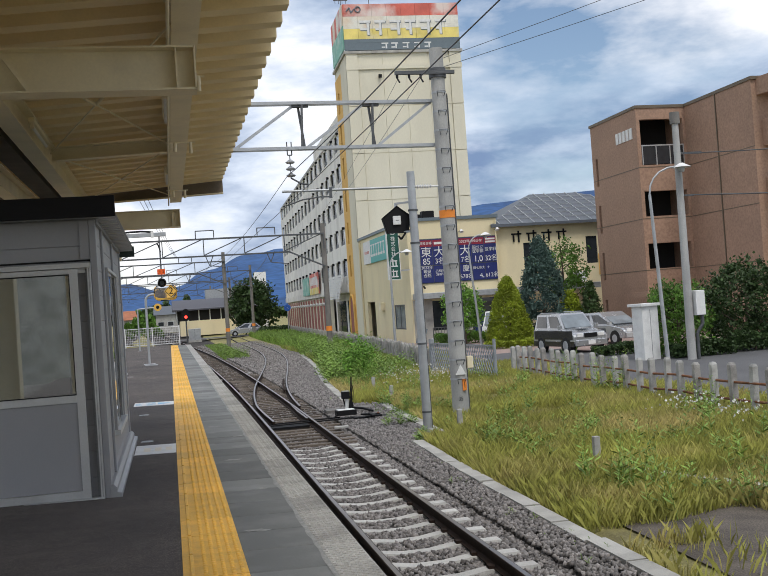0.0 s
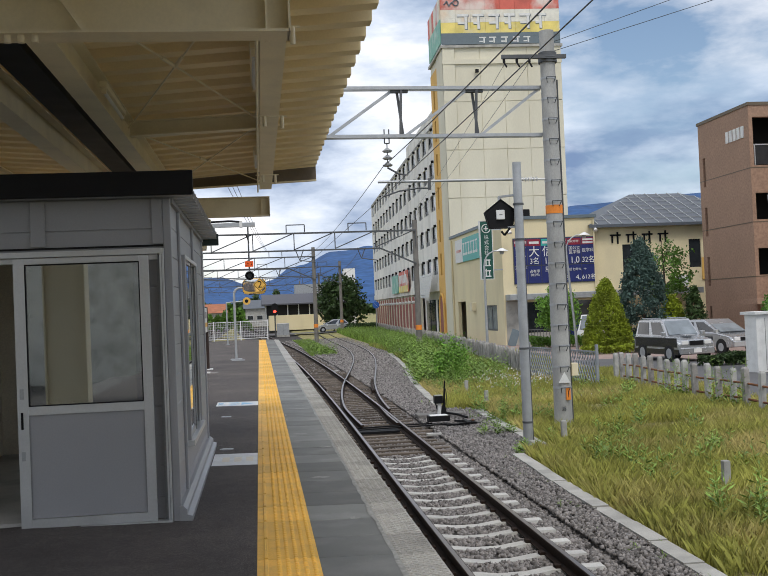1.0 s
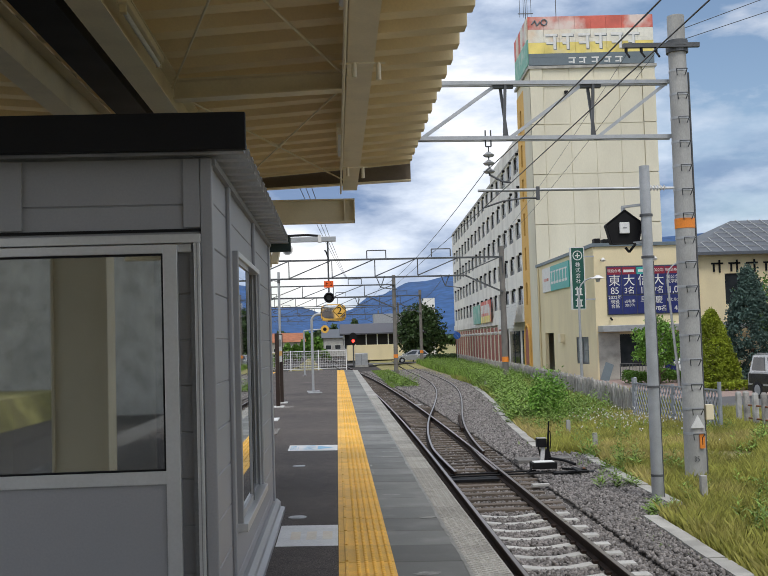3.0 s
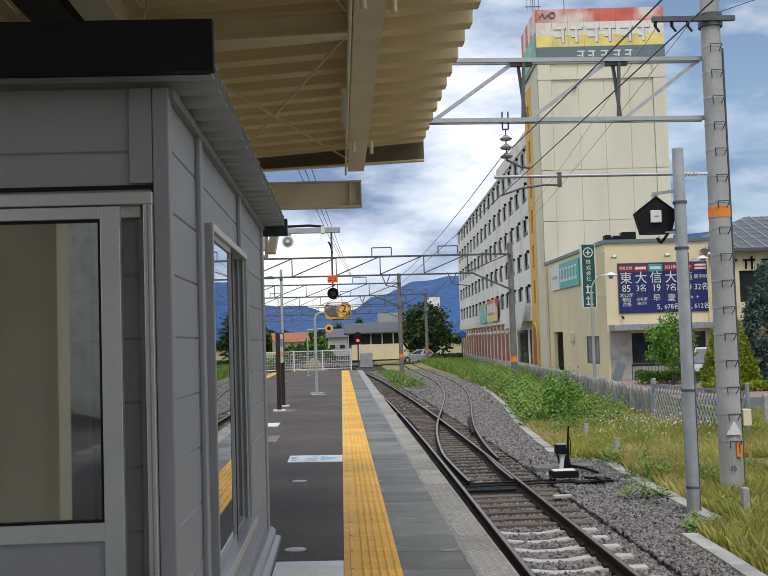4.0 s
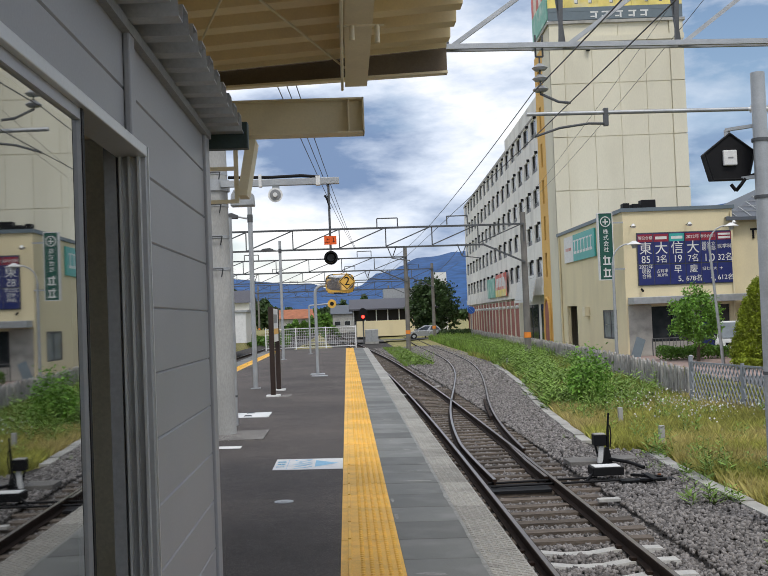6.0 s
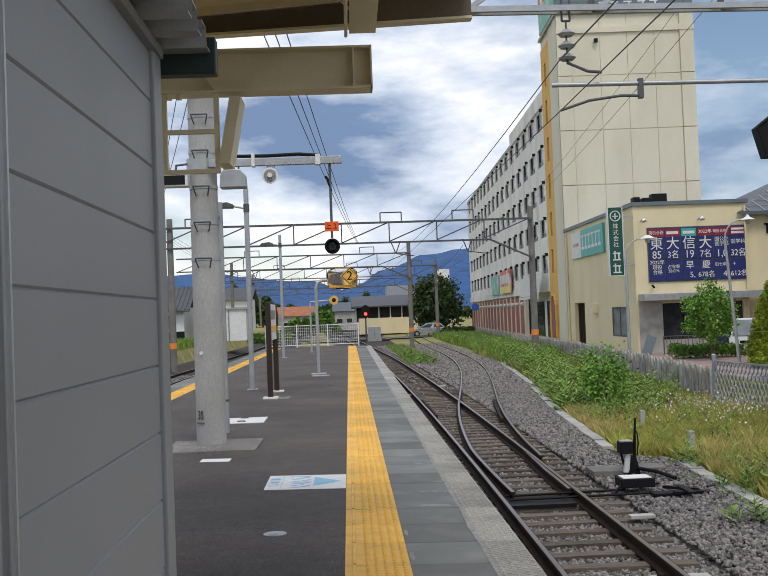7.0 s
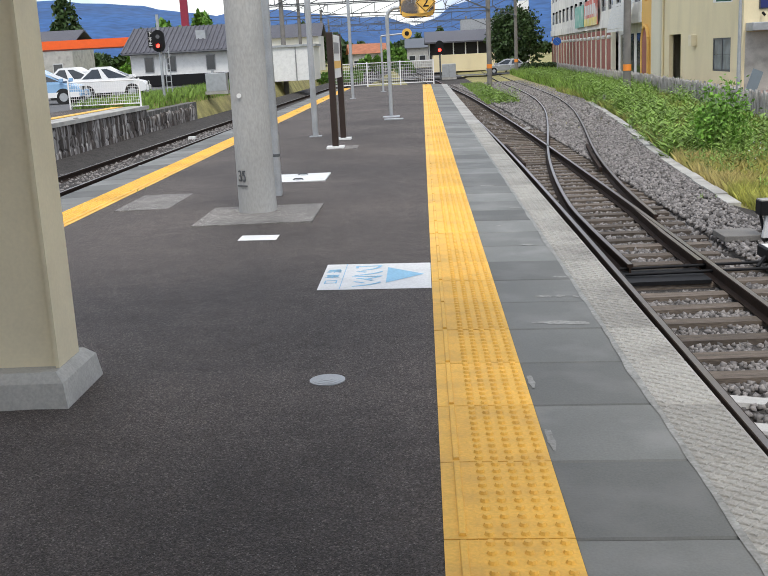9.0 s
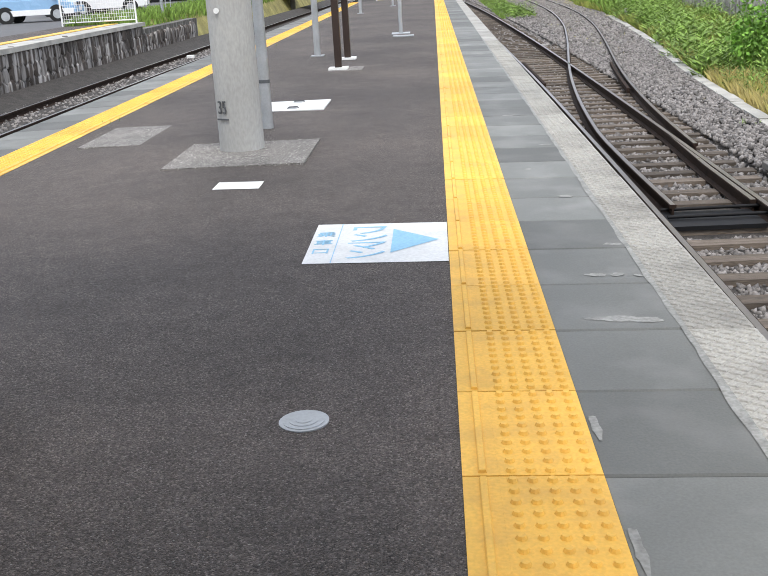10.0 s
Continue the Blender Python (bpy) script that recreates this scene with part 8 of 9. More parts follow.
def tree(name, label, loc, h, r, crown, n, clumps, size, spread, material, category="tree", trunk_r=0.09, nl=7, zf=0.5):
    t_ = thing(name, label, category, loc)
    part("trunk", limbs(M(), h, trunk_r, nl, r * 0.75, zf), BARK, t_)
    part("crown", leaf_mesh("crown", clumped(n, clumps, spread, crown), size, material), material, t_)
    return t_


G0 = -1.03
tree("golden_cypress", "cone-shaped golden cypress behind a low hedge", (17.45, 50.4, G0), 3.2, 1.1, cone_shape(3.6, 1.36, 0.1, 0.62), 34000, 2600, 0.05, 0.055, LEAF_GOLD)
tree("blue_spruce", "layered blue-green spruce beside the cypress", (20.5, 53.2, G0), 5.6, 1.7, cone_shape(5.6, 2.1, 0.3, 0.8), 22000, 420, 0.075, 0.13, LEAF_BLUE)
tree("golden_cypress", "small golden cypress behind the cars", (21.7, 52.2, G0), 2.5, 0.9, cone_shape(2.6, 0.95, 0.1, 0.5), 4500, 450, 0.08, 0.07, LEAF_GOLD)
tree("dark_cypress", "narrow dark green cypress", (22.2, 50.6, G0), 3.0, 0.7, cone_shape(3.0, 0.75, 0.1, 0.6), 4500, 400, 0.08, 0.07, LEAF_DARK)
tree("deciduous_tree", "airy broadleaf tree with bare twigs behind the spruce", (23.5, 57.5, G0), 6.4, 1.7, dome_shape(1.6, 1.7, 4.0), 2600, 130, 0.10, 0.16, LEAF_MID, nl=16, trunk_r=0.10)
tree("round_bush", "dense fresh green clipped bush", (18.1, 33.6, G0), 2.2, 1.0, dome_shape(1.1, 1.3, 1.35, fill=0.25), 7500, 600, 0.06, 0.08, LEAF_MID, category="bush")
tree("evergreen_oak", "large dark rounded evergreen", (21.4, 34.4, G0), 3.1, 1.6, dome_shape(1.75, 1.55, 1.65, fill=0.25), 11000, 800, 0.075, 0.10, LEAF_DARK)
tree("maple_tree", "bright green young maple beside the billboard", (16.3, 54.8, G0), 2.9, 1.1, dome_shape(1.1, 1.2, 2.1, lumps=7), 5500, 260, 0.07, 0.11, LEAF_FRESH)
tree("deciduous_tree", "broad dark tree at the end of the block", (10.7, 131, G0), 6.2, 2.7, dome_shape(2.9, 3.0, 3.8), 7000, 420, 0.22, 0.3, LEAF_DARK, trunk_r=0.2)


def hedge(label, x0, x1, y0, y1, h, n, material, z=G0, size=0.06):
    t_ = thing("hedge", label, "hedge", ((x0 + x1) / 2, (y0 + y1) / 2, z))
    hx, hy = (x1 - x0) / 2, (y1 - y0) / 2
    p = nrng.uniform(-1, 1, (n, 3))
    p[:, 2] = nrng.uniform(0, 1, n) ** 0.5
    p *= np.array([hx, hy, h])
    p[:, 2] *= 0.85 + 0.15 * np.sin(p[:, 0] * 3.1) * np.cos(p[:, 1] * 2.3)
    part("twigs", M().cyl((-hx * 0.5, 0, -0.05), (-hx * 0.4, 0, h * 0.7), 0.03, n=5).cyl((hx * 0.5, 0, -0.05), (hx * 0.4, 0, h * 0.7), 0.03, n=5), BARK, t_)
    part("foliage", leaf_mesh("foliage", p, size, material), material, t_)


hedge("low yellow-green hedge below the cypress", 15.4, 19.2, 47.6, 48.6, 0.45, 4500, LEAF_GOLD)
hedge("low dark hedge beside the white hut", 17.2, 19.6, 32.2, 32.9, 0.6, 4500, LEAF_DARK)
hedge("low green hedge in front of the office", 15.2, 18.4, 56.2, 57.8, 0.75, 5000, LEAF_MID)
hedge("low brownish hedge by the parked car", 16.2, 18.0, 36.4, 37.2, 0.5, 2500, LEAF_DARK)
hedge("dark hedge below the evergreen", 19.8, 24, 32.6, 33.6, 0.8, 5000, LEAF_DARK)
hedge("rough bushes along the far road", -14, -6, 112, 118, 1.2, 4000, LEAF_MID, size=0.15)
hedge("flower bed with dark shrubs", 10.6, 14.4, 122, 127, 1.0, 3000, LEAF_DARK, size=0.12)


def wood(label, x, y, z, rx, ry, h, n, size, material):
    u = nrng.uniform(-1, 1, n)
    v = nrng.uniform(-1, 1, n)
    top = np.sqrt(np.clip(1 - u * u, 0, 1)) * (0.78 + 0.22 * np.sin(u * 17) * np.sin(u * 7 + 1))
    p = np.stack([x + u * rx, y + v * ry * 0.3, z + h * top * nrng.uniform(0.0, 1, n) ** 0.35], 1)
    ob = part("wooded_hill", leaf_mesh("wooded_hill", p, size, material), material)
    return tagged(ob, label, "woods", kind="stuff")


wood("wooded green knoll behind the station office", -62, 300, -1, 20, 20, 17, 9000, 0.9, LEAF_MID)
wood("dark wooded hill beyond the houses", -36, 320, -1, 18, 20, 13, 8000, 0.9, LEAF_DARK)
wood("far belt of trees along the valley floor", -10, 420, -1, 70, 30, 8.5, 9000, 1.2, LEAF_DARK)
wood("far belt of trees behind the roofs", -62, 250, -1, 30, 20, 7, 6000, 0.9, LEAF_DARK)
wood("bamboo grove behind the filling station", -38.5, 165, -1, 6, 6, 9.5, 4000, 0.4, LEAF_FRESH)
wood("roadside trees behind the crossing", -7, 215, -1, 9, 8, 5, 3500, 0.5, LEAF_MID)
wood("dark trees among the far houses", -19, 205, -1, 13, 10, 7.0, 6000, 0.5, LEAF_DARK)
wood("green bushes behind the platform end", -5.5, 158, -1, 4.5, 5, 3.2, 3000, 0.3, LEAF_MID)
wood("dark trees behind the grey roof", 3.5, 240, -1, 9, 8, 8.0, 4000, 0.6, LEAF_DARK)
tree("pine_tree", "dark tall pine far behind the roofs", (-47, 150, -0.9), 13, 2.5, cone_shape(13, 2.6, 4, 0.8), 2500, 120, 0.35, 0.3, LEAF_DARK, trunk_r=0.2)

mtn = M()
ridge = [(-2600, 330), (-1500, 260), (-1000, 215), (-700, 165), (-520, 175), (-350, 160), (-240, 138), (-120, 130), (-20, 96), (60, 122), (110, 158), (180, 176), (260, 208), (380, 226), (480, 236), (700, 300), (1000, 330), (1500, 380), (2600, 420)]
rr_ = []
for x, z in ridge:
    rr_.append([(x * 0.75, 2300, -5), (x * 0.82, 2700, z * 0.35), (x * 0.93 + 20 * math.sin(x), 3200, z * 0.75), (x, 3600, z), (x * 1.1, 4000, z * 0.5)])
fine = []
for a, b in zip(rr_, rr_[1:]):
    for k in range(6):
        t_ = k / 6
        row = []
        for p, q in zip(a, b):
            v = Vector(p).lerp(Vector(q), t_)
            v.z += (noise.noise(Vector((v.x * 0.012, v.y * 0.004, 3))) * 9 + noise.noise(Vector((v.x * 0.05, 1, 7))) * 3) * (1 if v.z > 20 else 0)
            row.append(tuple(v))
        fine.append(row)
mtn.loft(fine, closed=False)
solid("mountains", mtn, FAR_HILL, "wooded mountains on the horizon, painted haze blue", "mountain", kind="structure")

# ---- grass and weeds ----
def blades(n, xy, hmin, hmax, width, lean, zf):
    x, y = xy
    h = nrng.uniform(hmin, hmax, n) * (0.55 + 0.45 * nrng.uniform(0, 1, n))
    a = nrng.uniform(0, 2 * np.pi, n)
    b = nrng.uniform(0, 2 * np.pi, n)
    lx, ly = np.cos(b) * h * lean * nrng.uniform(0, 1, n), np.sin(b) * h * lean * nrng.uniform(0, 1, n)
    z = zf(x, y)
    w = width * nrng.uniform(0.6, 1.3, n)
    dx, dy = np.cos(a) * w, np.sin(a) * w
    v = np.stack([np.stack([x - dx, y - dy, z - 0.02], 1), np.stack([x + dx, y + dy, z - 0.02], 1), np.stack([x + lx * 0.4 + dx * 0.7, y + ly * 0.4 + dy * 0.7, z + h * 0.6], 1), np.stack([x + lx, y + ly, z + h], 1)], 1)
    f = np.arange(4 * n).reshape(n, 4)
    return v.reshape(-1, 3), f


def gz(x, y):
    return np.where(x > 4.7, -1.19 + 0.14 * np.clip((x - 6.8) / 2.6, 0, 1), np.where(x > -4.6, -1.24, np.where(x > -9.95, -1.08, -1.10 + 1.18 * np.clip((-9.95 - x) / 0.65, 0, 1))))


kx = np.array([k[0] for k in KERB])
ky = np.array([k[1] for k in KERB])


def verge(n, y0, y1, edge, right):
    y = nrng.uniform(y0, y1, n)
    xl = np.interp(y, ky, kx) + 0.18
    xr = right(y)
    x = xl + (xr - xl) * nrng.uniform(0, 1, n) ** edge
    return x, y


vx, vy = verge(330000, 7.5, 36, 1.0, lambda y: np.where(y < 31.5, 12.2, 13.0))
patchy = np.array([noise.noise(Vector((a * 0.55, b * 0.45, 2.0))) for a, b in zip(vx, vy)])
edge_n = np.array([noise.noise(Vector((a * 1.6, b * 1.6, 5.0))) for a, b in zip(vx, vy)])
dirt = ((vx > 4.6) & (vy < 9.7 + 0.22 * (vx - 5) + 1.3 * edge_n) & (vx < 10))
keep = (~dirt | (nrng.uniform(0, 1, len(vx)) < 0.04)) & (patchy > -0.42)
vx, vy, patchy = vx[keep], vy[keep], patchy[keep]
v1, f1 = blades(len(vx), (vx, vy), 0.10, 0.38, 0.0034, 0.8, gz)
solid("grass", fast_mesh("grass", v1, f1, GRASS), GRASS, "rough yellow-green grass on the verge", "grass", kind="stuff")
vx, vy = verge(80000, 36, 75, 1.1, lambda y: np.interp(y, [36, 47, 55, 75], [11.5, 13.0, 13.2, 14.5]))
v1, f1 = blades(len(vx), (vx, vy), 0.12, 0.4, 0.010, 0.8, gz)
solid("grass", fast_mesh("grass", v1, f1, GRASS_MID), GRASS_MID, "green grass between the siding and the picket fence", "grass", kind="stuff")
n = 26000
y = nrng.uniform(62, 122, n)
sx = np.array([smooth_curve(BRANCH, b) for b in np.linspace(60, 124, 65)])
x = np.interp(y, np.linspace(60, 124, 65), sx) + 1.7 + nrng.uniform(0, 1, n) ** 1.2 * 5.5
v1, f1 = blades(n, (x, y), 0.25, 0.8, 0.03, 0.6, gz)
solid("grass", fast_mesh("grass", v1, f1, WEED), WEED, "tall green weeds along the siding", "grass", kind="stuff")
n = 16000
y = nrng.uniform(66, 100, n)
x = np.interp(y, [66, 100], [3.3, 3.2]) + nrng.uniform(0, 1, n) * 1.6
v1, f1 = blades(n, (x, y), 0.05, 0.25, 0.02, 0.6, gz)
solid("grass", fast_mesh("grass", v1, f1, WEED), WEED, "short grass between the tracks", "grass", kind="stuff")
n = 24000
y = nrng.uniform(49, 84, n)
x = nrng.uniform(-12.6, -10.45, n)
v1, f1 = blades(n, (x, y), 0.1, 0.5, 0.022, 0.6, gz)
solid("grass", fast_mesh("grass", v1, f1, WEED), WEED, "grass on the bank beyond the far track", "grass", kind="stuff")

lv_c, st = [], M()


def weed(x, y, h, stems, leaf_n, zb=None):
    z0 = float(gz(np.array([x]), np.array([y]))[0]) if zb is None else zb
    for s in range(stems):
        a = rng.uniform(0, 6.28)
        bx_, by_ = x + rng.uniform(-0.12, 0.12) * stems ** 0.5, y + rng.uniform(-0.12, 0.12) * stems ** 0.5
        hh = h * rng.uniform(0.6, 1.1)
        tx, ty = bx_ + math.cos(a) * hh * 0.18, by_ + math.sin(a) * hh * 0.18
        st.cyl((bx_, by_, z0 - 0.02), (tx, ty, z0 + hh), 0.006, 0.003, n=4, caps=False)
        for k in range(leaf_n):
            u = 0.15 + 0.85 * k / leaf_n
            b = k * 2.4 + s
            r = (0.15 if y > 36 else 0.09) * min(1.0, h / 0.35) * (1.15 - u * 0.7) * rng.uniform(0.7, 1.3)
            lv_c.append(((bx_ + (tx - bx_) * u + math.cos(b) * r, by_ + (ty - by_) * u + math.sin(b) * r, z0 + hh * u + 0.02), (math.cos(b), math.sin(b), 0.45), r))


for k in range(90):
    x = rng.uniform(5.0, 10.2)
    weed(max(x, curve_at(KERB, 20) + 0.3), rng.uniform(10.5, 34), rng.uniform(0.35, 0.75), rng.randint(2, 6), 16)
for x, y, h, s in ((5.6, 17.2, 0.75, 7), (5.9, 16.6, 0.7, 6), (6.0, 11.9, 0.9, 4), (7.6, 12.5, 0.75, 4), (10.3, 22.5, 1.2, 12), (10.2, 25.2, 1.1, 10), (9.9, 17.4, 0.8, 8), (8.9, 11.0, 1.0, 5), (4.95, 19.3, 0.3, 10), (5.0, 22.2, 0.35, 8), (5.7, 24.2, 0.4, 9), (6.3, 13.0, 0.7, 5)):
    weed(x, y, h, s, 20)
for k in range(330):
    y = rng.uniform(33, 105)
    weed((curve_at(KERB, y) if y < 62 else smooth_curve(BRANCH, y) + 2.0) + 0.2 + abs(rng.gauss(0, 1.3)), y, rng.uniform(0.45, 1.05), rng.randint(4, 8), 15)
for k in range(14):
    weed(rng.uniform(3.6, 4.6), rng.uniform(62, 78), rng.uniform(0.35, 0.9), 6, 12)
for k in range(36):
    y = rng.uniform(4, 34)
    weed(curve_at(KERB, y) - rng.uniform(0.1, 0.3), y, rng.uniform(0.08, 0.2), 3, 7)
for k in range(12):
    y = rng.uniform(15, 60)
    weed(rng.choice((-3.5, -3.49)) + rng.uniform(-0.02, 0.01), y, 0.05, 3, 4, zb=pz(-1.75) - 0.035)
lc = np.array([p[0] for p in lv_c])
ld = np.array([p[1] for p in lv_c])
lr = np.array([p[2] for p in lv_c])[:, None]
ld /= np.linalg.norm(ld, axis=1)[:, None]
sd = np.cross(ld, np.array([0, 0, 1.0]) + nrng.normal(size=ld.shape) * 0.3)
sd /= np.linalg.norm(sd, axis=1)[:, None]
wv_ = np.stack([lc - ld * lr, lc + sd * lr * 0.22, lc + ld * lr * 1.1, lc - sd * lr * 0.22], 1).reshape(-1, 3)
solid("weeds", fast_mesh("weeds", wv_, np.arange(len(wv_)).reshape(-1, 4), WEED), WEED, "tall leafy weeds among the grass", "weeds", kind="stuff")
solid("weed_stems", st, WEED, "thin green weed stems", "weeds", kind="stuff")
tree("trackside_shrub", "bushy young green shrub beside the kerb", (6.55, 35.6, -1.14), 1.2, 0.7, dome_shape(0.6, 0.72, 0.8, lumps=6, fill=0.85), 2600, 190, 0.05, 0.10, LEAF_FRESH, category="shrub", trunk_r=0.02, nl=12, zf=0.1)
n = 420
fx = np.concatenate([nrng.normal(8.3, 0.8, n), nrng.normal(9.9, 0.35, n // 2)])
fy = np.concatenate([nrng.normal(32.5, 2.0, n), nrng.normal(17.0, 1.0, n // 2)])
fz_ = gz(fx, fy) + nrng.uniform(0.2, 0.5, len(fx))
solid("wild_flowers", leaf_mesh("wild_flowers", np.stack([fx, fy, fz_], 1), 0.022, WHITE_PAINT, up=3, slim=1.0), WHITE_PAINT, "small white daisies in the grass", "flowers", kind="stuff")
dx0 = M()
dx0.add([(4.9, 2, -1.165), (10.2, 2, -1.02), (10.2, 12.0, -1.02), (7.4, 11.6, -1.13), (5.0, 10.9, -1.165)], [(0, 1, 2, 3, 4)])
solid("dirt_patch", dx0, DIRT, "bare brown dirt and gravel", "ground", kind="structure")

# ---- ballast stones ----
def stones(name, label, x, y, z, rmin, rmax):
    n = len(x)
    o = np.array([(1, 0, 0), (-1, 0, 0), (0, 1, 0), (0, -1, 0), (0, 0, 1), (0, 0, -1)], float)
    fc = np.array([(0, 2, 4), (2, 1, 4), (1, 3, 4), (3, 0, 4), (2, 0, 5), (1, 2, 5), (3, 1, 5), (0, 3, 5)])
    q = nrng.normal(size=(n, 4))
    q /= np.linalg.norm(q, axis=1)[:, None]
    w_, a, b, c = q.T
    R = np.stack([np.stack([1 - 2 * (b * b + c * c), 2 * (a * b - c * w_), 2 * (a * c + b * w_)], 1), np.stack([2 * (a * b + c * w_), 1 - 2 * (a * a + c * c), 2 * (b * c - a * w_)], 1), np.stack([2 * (a * c - b * w_), 2 * (b * c + a * w_), 1 - 2 * (a * a + b * b)], 1)], 1)
    s = nrng.uniform(rmin, rmax, n)[:, None, None] * nrng.uniform(0.6, 1.2, (n, 6, 1))
    v = np.einsum("nij,kj->nki", R, o) * s + np.stack([x, y, z], 1)[:, None, :]
    f = (np.arange(n) * 6)[:, None, None] + fc[None]
    return solid(name, fast_mesh(name, v.reshape(-1, 3), f.reshape(-1, 3), STONE), STONE, label, "ballast", kind="stuff")


SL = [(-3 + 0.61 * k) for k in range(39)]
mx_y = np.linspace(-10, 130, 141)
mx_x = np.array([smooth_curve(MAIN, b) for b in mx_y])
bx_x = np.array([smooth_curve(BRANCH, max(b, 22.0)) for b in mx_y])


def ballast(n, y0, y1, rmin, rmax, label):
    y = nrng.uniform(y0, y1, n)
    xr = np.where(y < 62, np.interp(y, ky, kx), np.interp(y, mx_y, bx_x) + 1.8) - 0.1
    x = 1.25 + (xr - 1.25) * nrng.uniform(0, 1, n)
    mid_ = np.interp(y, mx_y, mx_x)
    ph = np.abs((y - SL[0]) / 0.61 - np.round((y - SL[0]) / 0.61)) * 0.61
    on = (y < 20.5) & (np.abs(x - mid_) < 1.0) & (ph < 0.105)
    rl_ = (np.abs(np.abs(x - mid_) - 0.566) < 0.06)
    pts = (y > 23.8) & (y < 25.2) & (np.abs(x - mid_) < 0.5)
    k = ~(on | rl_ | pts)
    x, y = x[k], y[k]
    mid_ = mid_[k]
    xr = xr[k]
    z = np.where(x > mid_ + 1.2, -1.205 + 0.065 * np.clip((x - mid_ - 1.2) / np.maximum(xr - mid_ - 1.2, 0.3), 0, 1), np.where(y < 20.5, -1.268, -1.285)) + nrng.uniform(-0.012, 0.012, len(x))
    stones("ballast_stones", label, x, y, z, rmin, rmax)


ballast(46000, 4.5, 24, 0.024, 0.046, "grey brown crushed ballast stones beside the platform")
ballast(26000, 24, 46, 0.03, 0.055, "grey brown crushed ballast stones round the turnout")
ballast(24000, 46, 100, 0.04, 0.08, "distant grey ballast stones")
n = 7000
y = nrng.uniform(20, 60, n)
stones("ballast_stones", "dark ballast stones on the far track", -7.9 + nrng.uniform(-1.3, 2.2, n), y, np.full(n, -1.06), 0.03, 0.06)

# ---- sleepers ----
cs = M()
xs_s = (-1.0, -0.98, -0.72, -0.42, -0.15, 0.15, 0.42, 0.72, 0.98, 1.0)
zt_s = (-0.03, 0.0, 0.0, 0.0, -0.035, -0.035, 0.0, 0.0, 0.0, -0.03)
cs.loft([[(x, -0.12, -0.15), (x, -0.085, z), (x, 0.085, z), (x, 0.12, -0.15)] for x, z in zip(xs_s, zt_s)], smooth=False)
cs_me = cs.mesh("sleeper")
cs_me.materials.append(SLEEPER)
clip = M()
clip.box(-0.03, 0.03, -0.05, 0.05, 0.0, 0.035)
clip_me = clip.mesh("rail_clip")
clip_me.materials.append(RAIL_SIDE)
for y in SL:
    p = part("sleeper", cs_me, None, track, at=pose(smooth_curve(MAIN, y), y, RAIL_Z - 0.145 + rng.uniform(-0.006, 0.002), 0, 0, rng.uniform(-0.8, 0.8)))
    for s in (-0.651, -0.481, 0.481, 0.651):
        part("rail_clip", clip_me, None, p, at=pose(s, 0, 0))
ws_me = []
for k in range(3):
    m = M()
    e = [0.004 * k, -0.006, 0.003]
    m.loft([[(0, -0.1, -0.15), (0, -0.098, -0.004 - e[0]), (0, 0.1, 0.0), (0, 0.1, -0.15)], [(0.5, -0.103, -0.15), (0.5, -0.1, 0.0), (0.5, 0.099, -0.003), (0.5, 0.1, -0.15)], [(1, -0.1, -0.15), (1, -0.101, -0.002), (1, 0.1, -0.006 + e[0]), (1, 0.1, -0.15)]], smooth=False)
    me = m.mesh("wood_sleeper")
    me.materials.append(WOOD_SLEEPER)
    ws_me.append(me)
y, k = 20.75, 0
while y < 46:
    x0 = smooth_curve(MAIN, y) - 1.05 + rng.uniform(-0.05, 0.05)
    x1 = max(smooth_curve(MAIN, y) + 1.0, smooth_curve(BRANCH, y) + 1.0) + rng.uniform(-0.06, 0.1)
    if k in (6, 7):
        x1 = 5.35 - 0.1 * (k - 4)
    if not 23.9 < y < 24.1:
        part("wood_sleeper", ws_me[k % 3], None, track, at=pose(x0, y, RAIL_Z - 0.142 + rng.uniform(-0.012, 0.0), 0, 0, rng.uniform(-1.2, 1.2)) @ Matrix.Diagonal((x1 - x0, 1, 1, 1)))
    y += 0.56
    k += 1
while y < 108:
    for line, par in ((MAIN, track), (BRANCH, branch)):
        xm = smooth_curve(line, y)
        part("wood_sleeper", ws_me[k % 3], None, par, at=pose(xm - 1.0 + rng.uniform(-0.05, 0.05), y, RAIL_Z - 0.142, 0, 0, rng.uniform(-1.5, 1.5)) @ Matrix.Diagonal((2.0, 1, 1, 1)))
    y += 0.66
    k += 1
y = 20.0
while y < 75:
    part("wood_sleeper", ws_me[k % 3], None, left_track, at=pose(smooth_curve(LEFT, y) - 1.0, y, LEFT_RAIL_Z - 0.14, 0, 0, rng.uniform(-1, 1)) @ Matrix.Diagonal((2.0, 1, 1, 1)))
    y += 0.62
    k += 1
for x, y in ((3.75, 22.9), (1.98, 44.0), (3.4, 47.5), (5.1, 56)):
    mp = thing("track_marker", "small white marker plate between the rails", "marker", (x, y, -1.2))
    part("plate", M().box(-0.16, 0.16, -0.07, 0.07, 0, 0.045), SLEEPER, mp, bevel=0.006)
for x, y in ((-7.15, 38.2), (-8.1, 48.0), (-6.95, 42.3)):
    mp = thing("track_marker", "small white marker by the far track", "marker", (x, y, -1.05))
    part("plate", M().box(-0.12, 0.12, -0.1, 0.1, 0, 0.1), WHITE_PAINT, mp, bevel=0.006)

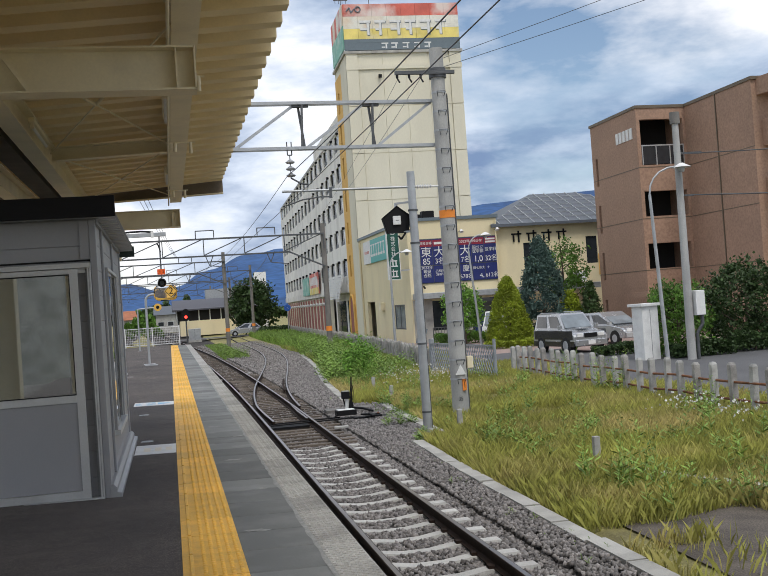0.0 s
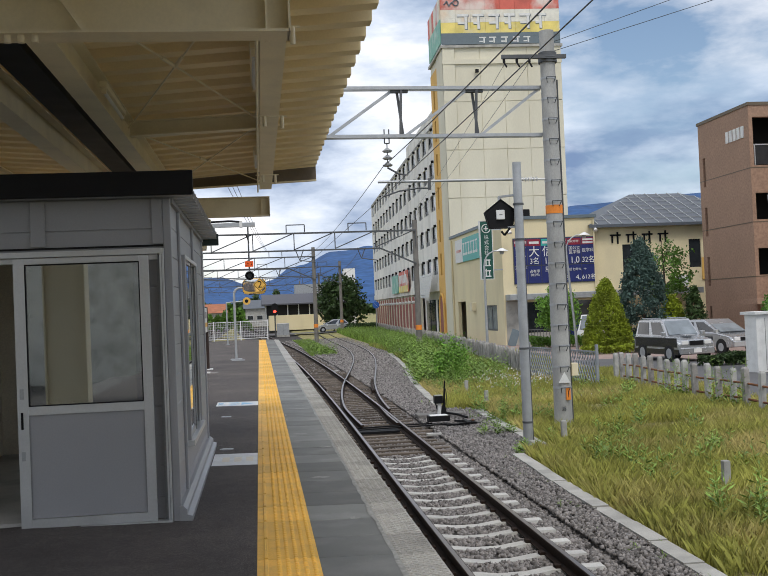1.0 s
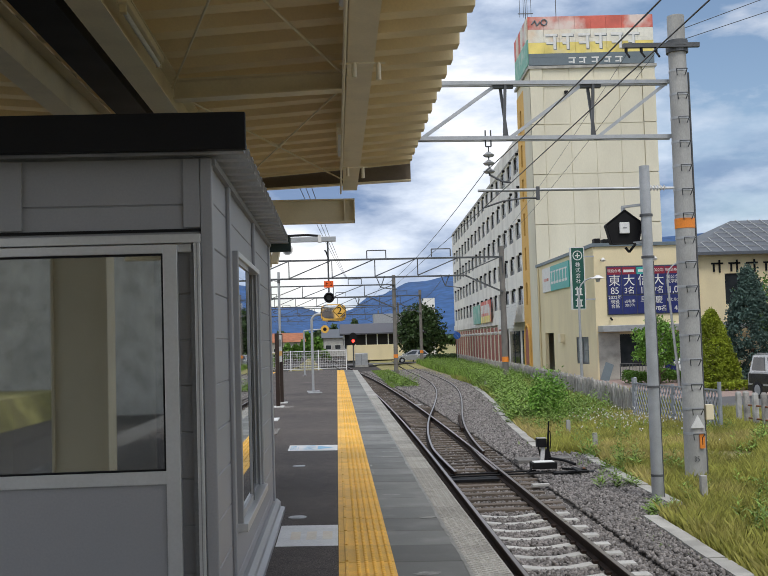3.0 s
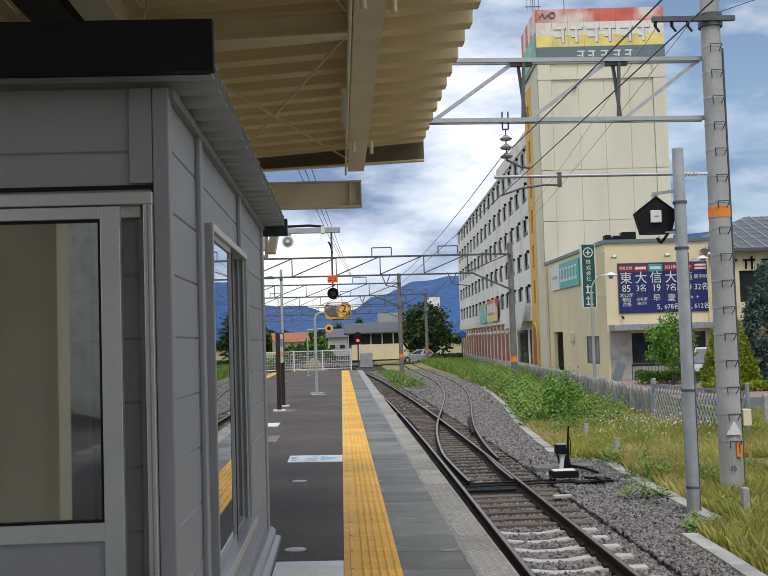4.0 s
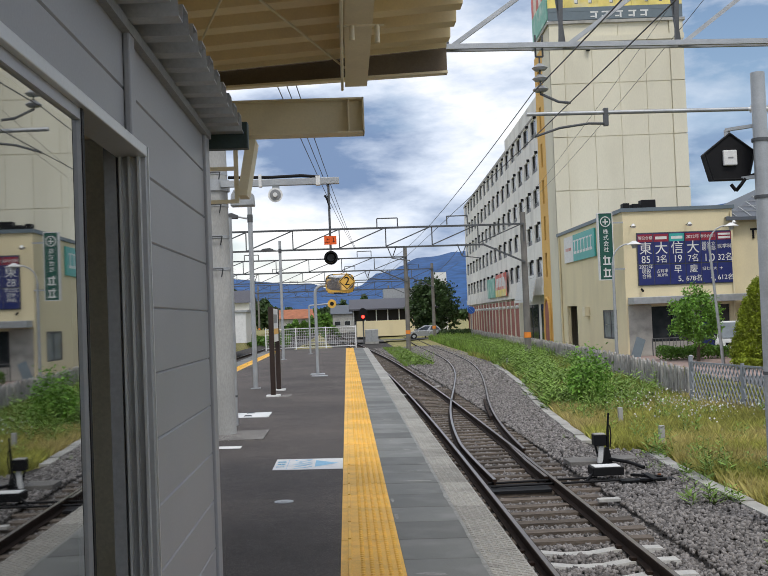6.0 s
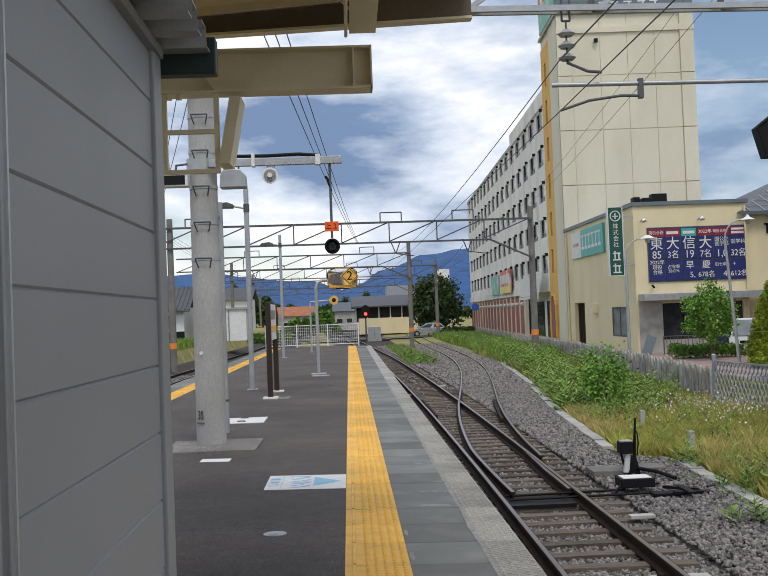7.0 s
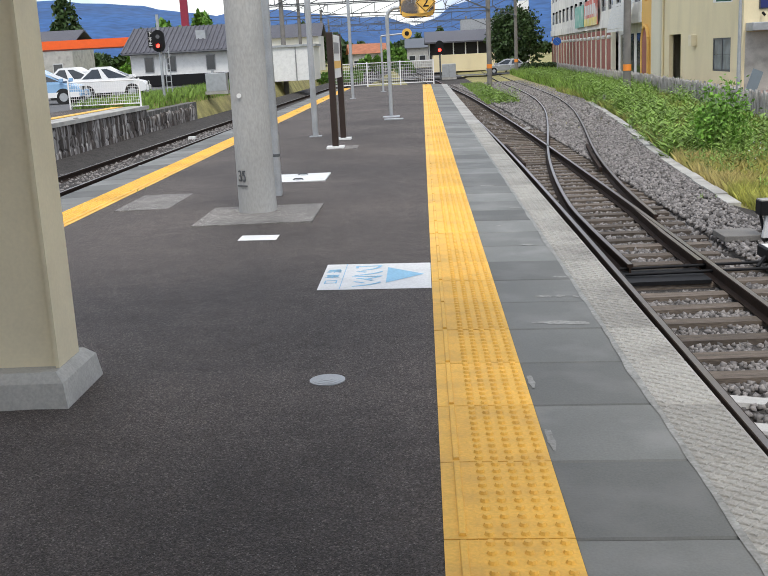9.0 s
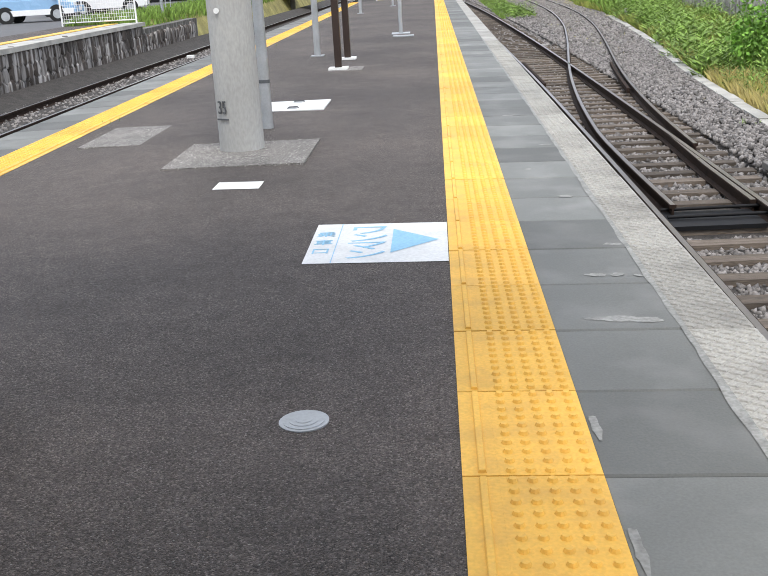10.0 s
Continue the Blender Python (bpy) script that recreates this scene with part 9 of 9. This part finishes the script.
# ---- platform pieces ----
Y0 = 17.985 - 0.6 * 32
tile_r, tile_l = dotted_tile(0.4, 0.6, False), dotted_tile(0.4, 0.6, True)
tile_r.materials.append(YELLOW), tile_l.materials.append(YELLOW)


def piece(w, l, h, c=0.007):
    g_ = 0.0045
    m = M()
    m.loft([[(0, g_, -h), (w, g_, -h), (w, l - g_, -h), (0, l - g_, -h)], [(0, g_, -c), (w, g_, -c), (w, l - g_, -c), (0, l - g_, -c)],
            [(c * 0.3, g_ + c, 0), (w - c * 0.3, g_ + c, 0), (w - c * 0.3, l - g_ - c, 0), (c * 0.3, l - g_ - c, 0)]], smooth=False)
    return m


slab_me = piece(0.5, 0.6, 0.1).mesh("slab")
slab_me.materials.append(SLAB)
plate_plain = piece(0.28, 0.6, 0.12)
plate_ribbed = piece(0.28, 0.6, 0.12)
for i in range(7):
    for j in range(17):
        cx_, cy_ = 0.025 + 0.037 * i + (0.006 if j % 2 else 0), 0.024 + 0.034 * j
        s_ = 1 if (i + j) % 2 else -1
        dx_, dy_ = 0.018, 0.012 * s_
        plate_ribbed.add([(cx_ - dx_, cy_ - dy_ - 0.005, 0), (cx_ + dx_, cy_ + dy_ - 0.005, 0), (cx_ + dx_, cy_ + dy_ + 0.004, 0), (cx_ - dx_, cy_ - dy_ + 0.004, 0), (cx_ - dx_ * 0.8, cy_ - dy_, 0.006), (cx_ + dx_ * 0.8, cy_ + dy_, 0.006)],
                         [(0, 1, 5, 4), (1, 2, 5), (2, 3, 4, 5), (3, 0, 4)])
plate_plain_me, plate_ribbed_me = plate_plain.mesh("edge_plate"), plate_ribbed.mesh("edge_plate")
plate_plain_me.materials.append(EDGE), plate_ribbed_me.materials.append(EDGE)
slope_r = math.degrees(math.atan(0.02))
for k in range(108):
    y = Y0 + 0.6 * k
    if y + 0.6 > P_END:
        break
    j = rng.uniform(-0.0015, 0.0015)
    part("tactile_tile", tile_r, None, platform, at=pose(0.0, y, pz(0) + 0.004 + j, 0, slope_r, 0))
    part("slab", slab_me, None, platform, at=pose(0.4, y, pz(0.4) + j, 0, slope_r, 0))
    part("edge_plate", plate_ribbed_me if y < 34 else plate_plain_me, None, platform, at=pose(0.9, y, pz(0.9) - 0.001 - j, 0, slope_r, 0))
    if y > 10:
        part("tactile_tile", tile_l, None, platform, at=pose(-3.9, y, pz(-3.9) + 0.004 + j, 0, -slope_r, 0))
        part("slab", slab_me, None, platform, at=pose(-4.44, y, pz(-4.44) - 0.0 + j, 0, -slope_r, 0) @ Matrix.Diagonal((1.08, 1, 1, 1)))

# cement left on the slabs: a ragged seam beside the edge plates and loose smears
srng = random.Random(23)
seam = M()
rows_m = []
for k in range(620):
    y = 4.0 + 0.05 * k
    a_ = 0.905 - 0.012 - 0.022 * abs(noise.noise(Vector((y * 3.1, 0.3, 1.0)))) - 0.02 * max(0.0, noise.noise(Vector((y * 0.9, 2.0, 4.0))))
    rows_m.append([(a_, y, pz(a_) + 0.0025), (0.915, y, pz(0.915) + 0.0035)])
seam.loft([list(reversed(r)) for r in rows_m], closed=False, smooth=False)
tagged(part("mortar_seam", seam, MORTAR, platform, "ragged pale cement seam"), kind="stuff")


def smear(x, y, rx, ry):
    ring = []
    for k in range(18):
        a = 2 * math.pi * k / 18
        w_ = 0.85 + 0.22 * math.sin(2 * a + x * 40) + 0.14 * math.sin(5 * a + y * 9) + 0.10 * srng.random()
        px_, py_ = min(x + rx * w_ * math.cos(a), 0.885), y + ry * w_ * math.sin(a)
        ring.append((max(px_, 0.405), py_, pz(px_) + 0.0028))
    return M().add(ring, [tuple(range(18))])


for x, y, rx, ry in ((0.67, 18.72, 0.045, 0.03), (0.77, 18.72, 0.04, 0.028), (0.86, 18.70, 0.02, 0.02), (0.70, 18.1, 0.15, 0.045), (0.84, 19.25, 0.05, 0.03), (0.425, 17.1, 0.02, 0.08), (0.425, 16.4, 0.02, 0.10),
                     (0.74, 20.4, 0.06, 0.03), (0.60, 21.3, 0.05, 0.025), (0.82, 22.3, 0.05, 0.03), (0.66, 24.0, 0.07, 0.04), (0.55, 14.6, 0.1, 0.04), (0.80, 13.2, 0.07, 0.05), (0.60, 11.0, 0.12, 0.05), (0.75, 9.0, 0.06, 0.04), (0.55, 7.2, 0.1, 0.05)):
    part("cement_smear", smear(x, y, rx, ry), MORTAR, platform, "pale cement smear")
